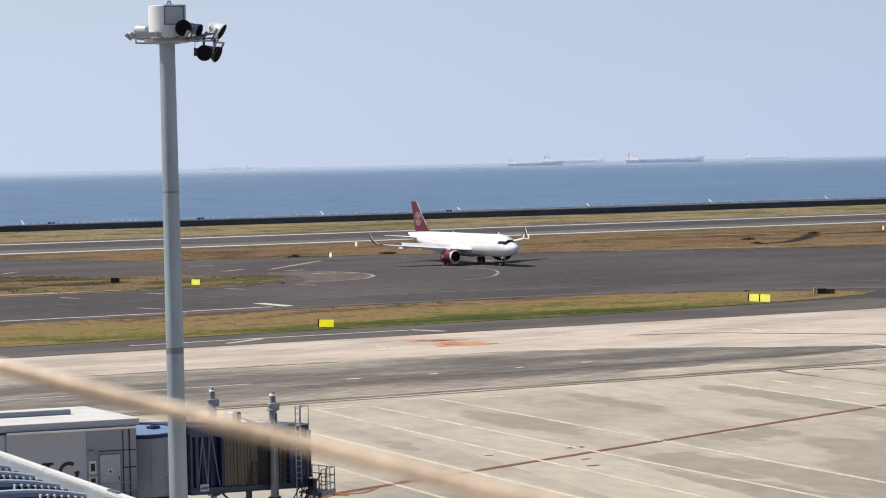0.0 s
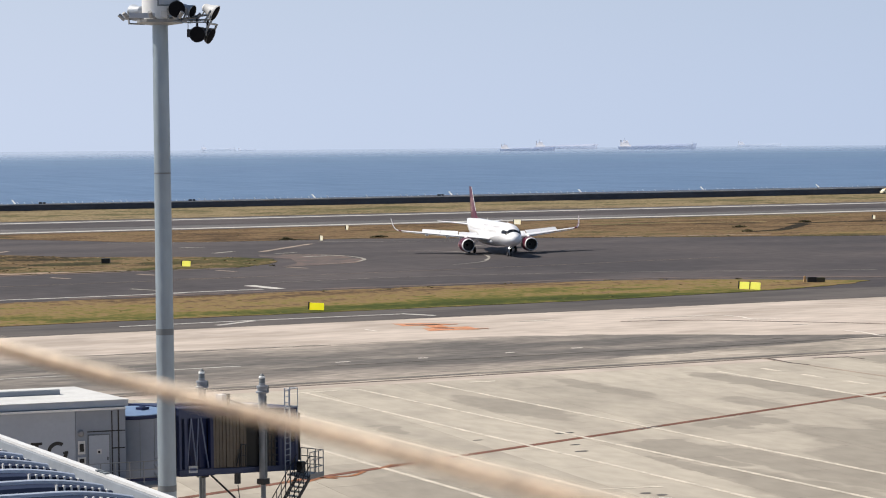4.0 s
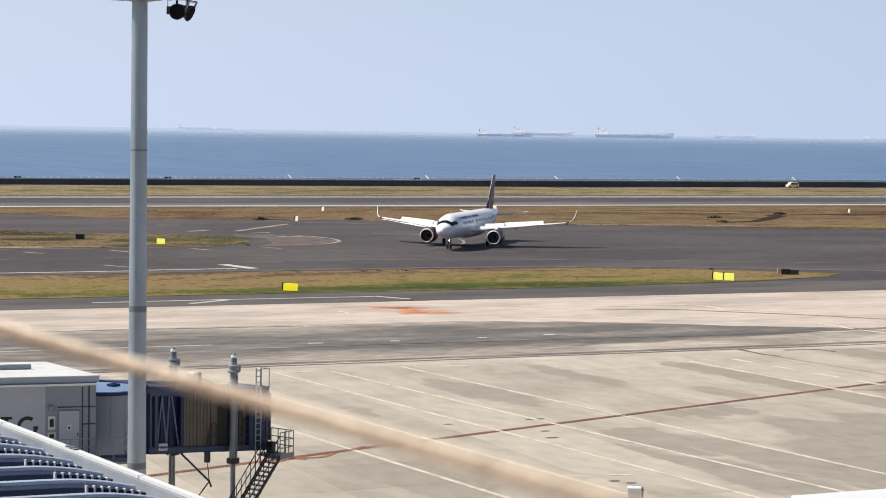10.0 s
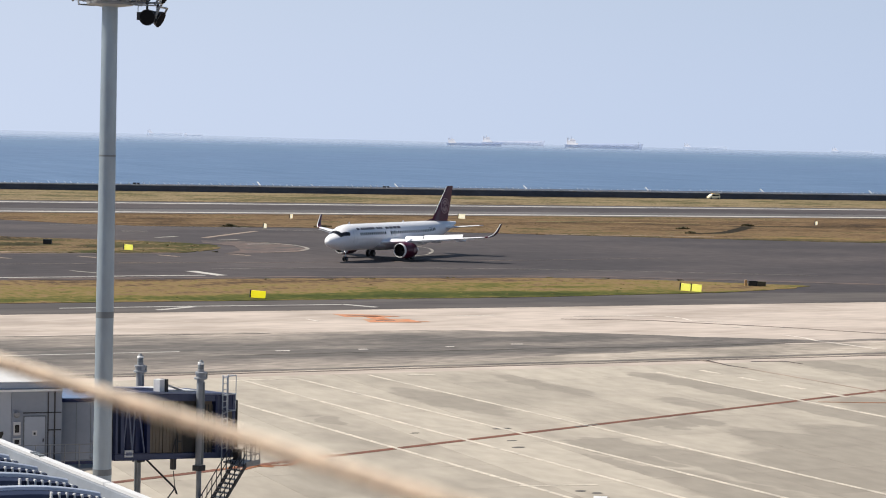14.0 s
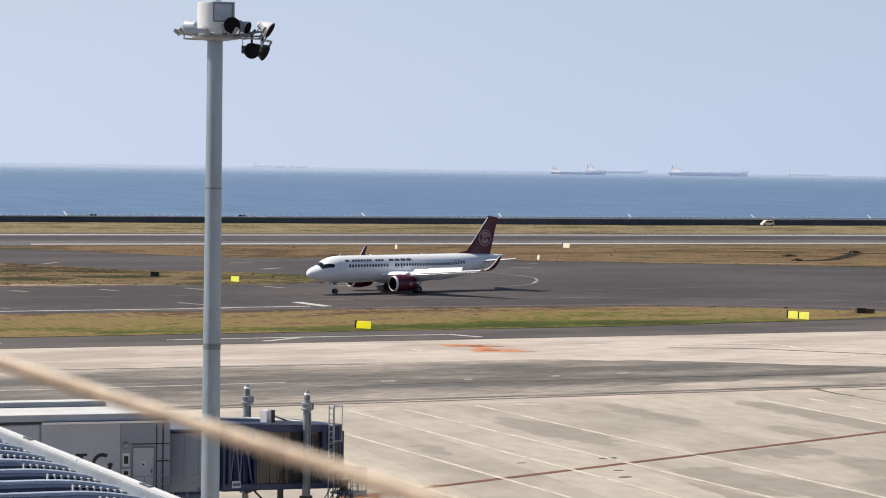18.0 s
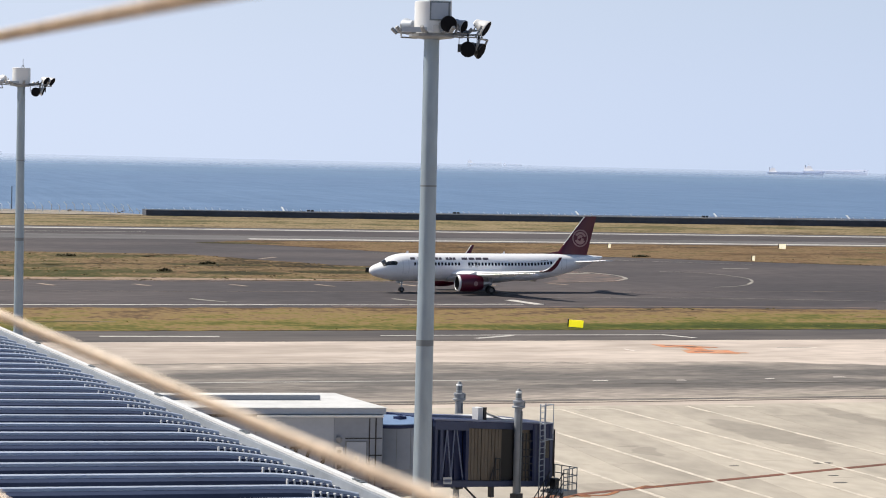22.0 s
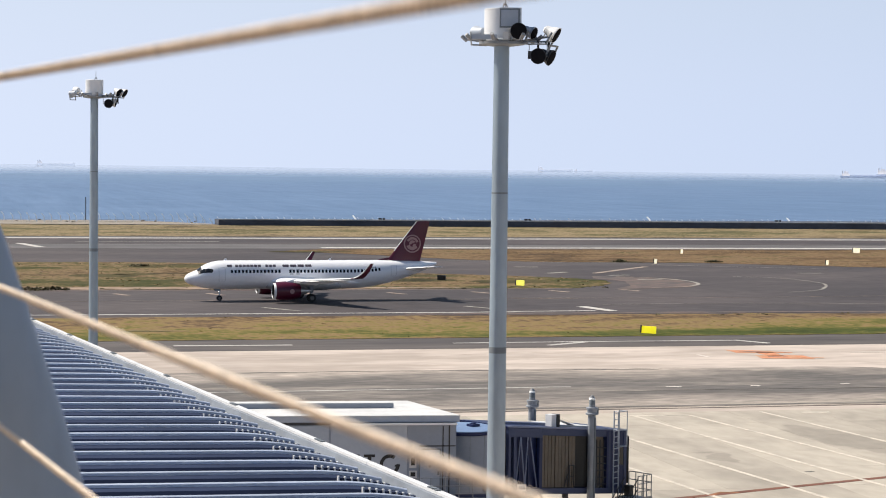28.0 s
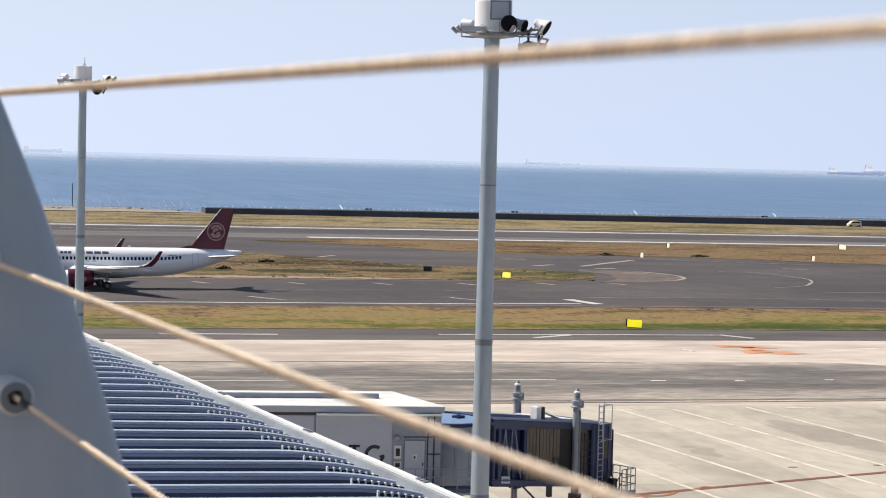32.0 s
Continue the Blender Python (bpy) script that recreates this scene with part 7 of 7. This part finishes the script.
unit = thing("black_cabinet", pose(160.9, 238.2, 0.05, 0, 0, -24), "low black equipment cabinet with an orange post", "equipment cabinet")
bm = bm_new()
box(bm, -0.9, 0.3, -0.4, 0.4, 0, 0.75)
part("cabinet_body", bm, black_paint, unit, bevel=0.04)
bm = bm_new()
box(bm, 0.32, 1.5, -0.36, 0.36, 0, 0.68)
part("side_box", bm, olive_paint, unit, "olive-brown side box", bevel=0.04)
bm = bm_new()
box(bm, -1.45, -1.15, -0.15, 0.15, 0, 0.85)
part("post", bm, orange_paint, unit, "orange marker post", bevel=0.03)
unit = thing("black_cabinet", pose(83.2, 333.5, 0.05, 0, 0, -24), "low dark equipment cabinet in rough grass", "equipment cabinet")
bm = bm_new()
box(bm, -0.7, 0.7, -0.4, 0.4, 0, 0.85)
part("cabinet_body", bm, black_paint, unit, bevel=0.04)


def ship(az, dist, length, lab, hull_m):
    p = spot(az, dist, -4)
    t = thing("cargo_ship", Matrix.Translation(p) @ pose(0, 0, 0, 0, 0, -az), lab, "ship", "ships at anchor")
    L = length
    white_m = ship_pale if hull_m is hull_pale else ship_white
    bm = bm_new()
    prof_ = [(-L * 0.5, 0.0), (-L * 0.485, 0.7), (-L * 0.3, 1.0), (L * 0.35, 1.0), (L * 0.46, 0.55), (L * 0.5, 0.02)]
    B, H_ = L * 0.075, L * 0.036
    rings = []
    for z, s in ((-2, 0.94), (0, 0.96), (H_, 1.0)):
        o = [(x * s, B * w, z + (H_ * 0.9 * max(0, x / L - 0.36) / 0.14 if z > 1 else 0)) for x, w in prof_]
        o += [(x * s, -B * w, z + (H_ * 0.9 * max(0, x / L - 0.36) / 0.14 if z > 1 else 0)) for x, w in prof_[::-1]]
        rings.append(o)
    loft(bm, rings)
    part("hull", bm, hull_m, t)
    bm = bm_new()
    hx = -L * 0.41
    # house fronts sloped back to catch the sun, rising in three steps
    for u0, u1, w0, w1, z0, z1 in ((-0.05, 0.085, 0.98, 0.62, 0.0, 0.02), (-0.04, 0.06, 0.62, 0.24, 0.02, 0.052), (-0.015, 0.045, 0.30, 0.10, 0.052, 0.074)):
        loft(bm, [[(hx + L * u0, -B * w, H_ + L * z), (hx + L * u1, -B * w, H_ + L * z), (hx + L * u1, B * w, H_ + L * z), (hx + L * u0, B * w, H_ + L * z)] for w, z in ((w0, z0), (w1, z1))])
    part("deckhouse", bm, white_m, t, "white deckhouse")
    bm = bm_new()
    tube(bm, (hx - L * 0.045, 0, H_), (hx - L * 0.045, 0, H_ + L * 0.085), L * 0.012, 10)
    part("funnel", bm, white_m, t)
    bm = bm_new()
    tube(bm, (hx, 0, H_ + L * 0.07), (hx, 0, H_ + L * 0.11), L * 0.003, 6)
    tube(bm, (L * 0.44, 0, H_), (L * 0.44, 0, H_ + L * 0.05), L * 0.003, 6)
    part("ship_mast", bm, white_m, t)
    bm = bm_new()
    for k in range(5):
        box(bm, -L * 0.28 + k * L * 0.13, -L * 0.28 + k * L * 0.13 + L * 0.09, -B * 0.6, B * 0.6, H_ * 1.02, H_ * 1.02 + L * 0.005)
    part("hatch_covers", bm, hull_m, t)


ship(29.64, 4150, 163, "long grey-mauve bulk carrier at anchor in haze", hull_hazed)
ship(25.97, 3900, 109, "grey cargo ship with a white deckhouse in haze", hull_hazed)
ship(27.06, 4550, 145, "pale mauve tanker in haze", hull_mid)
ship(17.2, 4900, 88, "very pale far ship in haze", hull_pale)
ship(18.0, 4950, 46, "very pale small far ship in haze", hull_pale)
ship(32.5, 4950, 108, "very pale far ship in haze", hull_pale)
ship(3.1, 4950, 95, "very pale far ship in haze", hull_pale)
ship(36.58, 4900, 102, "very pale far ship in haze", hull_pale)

van = thing("airfield_van", pose(300, 586, 0), "small yellow airfield patrol van", "van")
bm = bm_new()
prism(bm, [(-2.2, 0.35), (2.2, 0.35), (2.25, 1.0), (1.6, 1.15), (1.1, 1.85), (-1.9, 1.9), (-2.2, 1.2)], -0.85, 0.85, Matrix(((1, 0, 0, 0), (0, 0, 1, 0), (0, 1, 0, 0), (0, 0, 0, 1))))
part("van_body", bm, pale_yellow, van, bevel=0.05)
for s in (-1, 1):
    bm = bm_new()
    box(bm, -1.7, 1.15, 0.852 * s - 0.01, 0.852 * s + 0.01, 1.2, 1.7)
    part("side_window", bm, dark_glass, van)
    for x in (-1.4, 1.4):
        bm = bm_new()
        loft(bm, [ring((x, 0.8 * s + d, 0.35), r, "y", 16) for d, r in ((-0.12, 0.3), (-0.08, 0.35), (0.08, 0.35), (0.12, 0.3))])
        part("wheel", bm, rubber, van, smooth=True)
bm = bm_new()
box(bm, -0.5, 0.5, -0.5, 0.5, 1.88, 2.05)
part("light_bar", bm, orange_paint, van)


def motions():
    """The airliner turns off the runway and taxies by; the patrol van drives along the sea wall."""
    path = [
        (0, 153.53, 346.39, 279.2),
        (1, 153.90, 341.76, 273.8),
        (2, 153.92, 337.30, 268.9),
        (3, 153.64, 332.94, 263.3),
        (4, 153.07, 328.79, 258.4),
        (5, 152.22, 324.83, 253.4),
        (6, 151.10, 321.07, 248.7),
        (7, 149.69, 317.50, 244.4),
        (8, 147.98, 314.13, 240.0),
        (9, 145.95, 310.97, 235.5),
        (10, 143.58, 307.99, 230.7),
        (11, 140.87, 305.22, 226.2),
        (12, 137.81, 302.64, 221.8),
        (13, 134.37, 300.26, 217.3),
        (14, 130.58, 298.07, 212.7),
        (15, 126.43, 296.09, 208.0),
        (16, 121.94, 294.31, 203.2),
        (17, 117.12, 292.74, 198.9),
        (18, 112.00, 291.38, 194.9),
        (19, 106.61, 290.23, 191.2),
        (20, 100.98, 289.30, 188.1),
        (21, 95.15, 288.60, 185.6),
        (22, 89.15, 288.20, 184.0),
        (23, 83.03, 287.90, 183.0),
        (24, 76.82, 287.80, 182.8),
        (25, 70.54, 287.80, 182.8),
        (26, 64.21, 287.80, 182.8),
        (27, 57.83, 287.80, 182.8),
        (28, 51.40, 287.80, 182.8),
        (29, 44.89, 287.80, 182.8),
        (30, 38.23, 287.80, 182.8),
        (31, 31.36, 287.80, 182.8),
        (32, 24.30, 287.80, 182.8),
    ]
    walk(plane, [(t, pose(x, y, 0.03, 0, 0, h)) for t, x, y, h in path])
    # wheels roll with the distance covered
    times = [i / 10 for i in range(321)]
    xs_ = np.interp(times, [p[0] for p in path], [p[1] for p in path])
    ys_ = np.interp(times, [p[0] for p in path], [p[2] for p in path])
    run = np.concatenate(([0], np.cumsum(np.hypot(np.diff(xs_), np.diff(ys_)))))
    for hub, y, r in WHEELS:
        walk(hub, [(t, pose(0, y, r, 0, math.degrees(d / r), 0)) for t, d in zip(times, run)])
    # lift dumpers stand up after the landing and fold away while taxiing
    for sp, home, s in SPOILERS:
        walk(sp, [(t, home @ pose(0, 0, 0, s * a, 0, 0)) for t, a in ((0, 42), (10, 42), (19.2, 42), (20.5, 20), (21.6, 1), (26, 1), (32, 1))])
    walk(van, [(t, pose(x, y, 0, 0, 0, 180)) for t, x, y in ((0, 446, 586), (9, 401.5, 586), (14, 377.5, 586), (19, 351.3, 586), (32, 285.5, 586))])


motions()
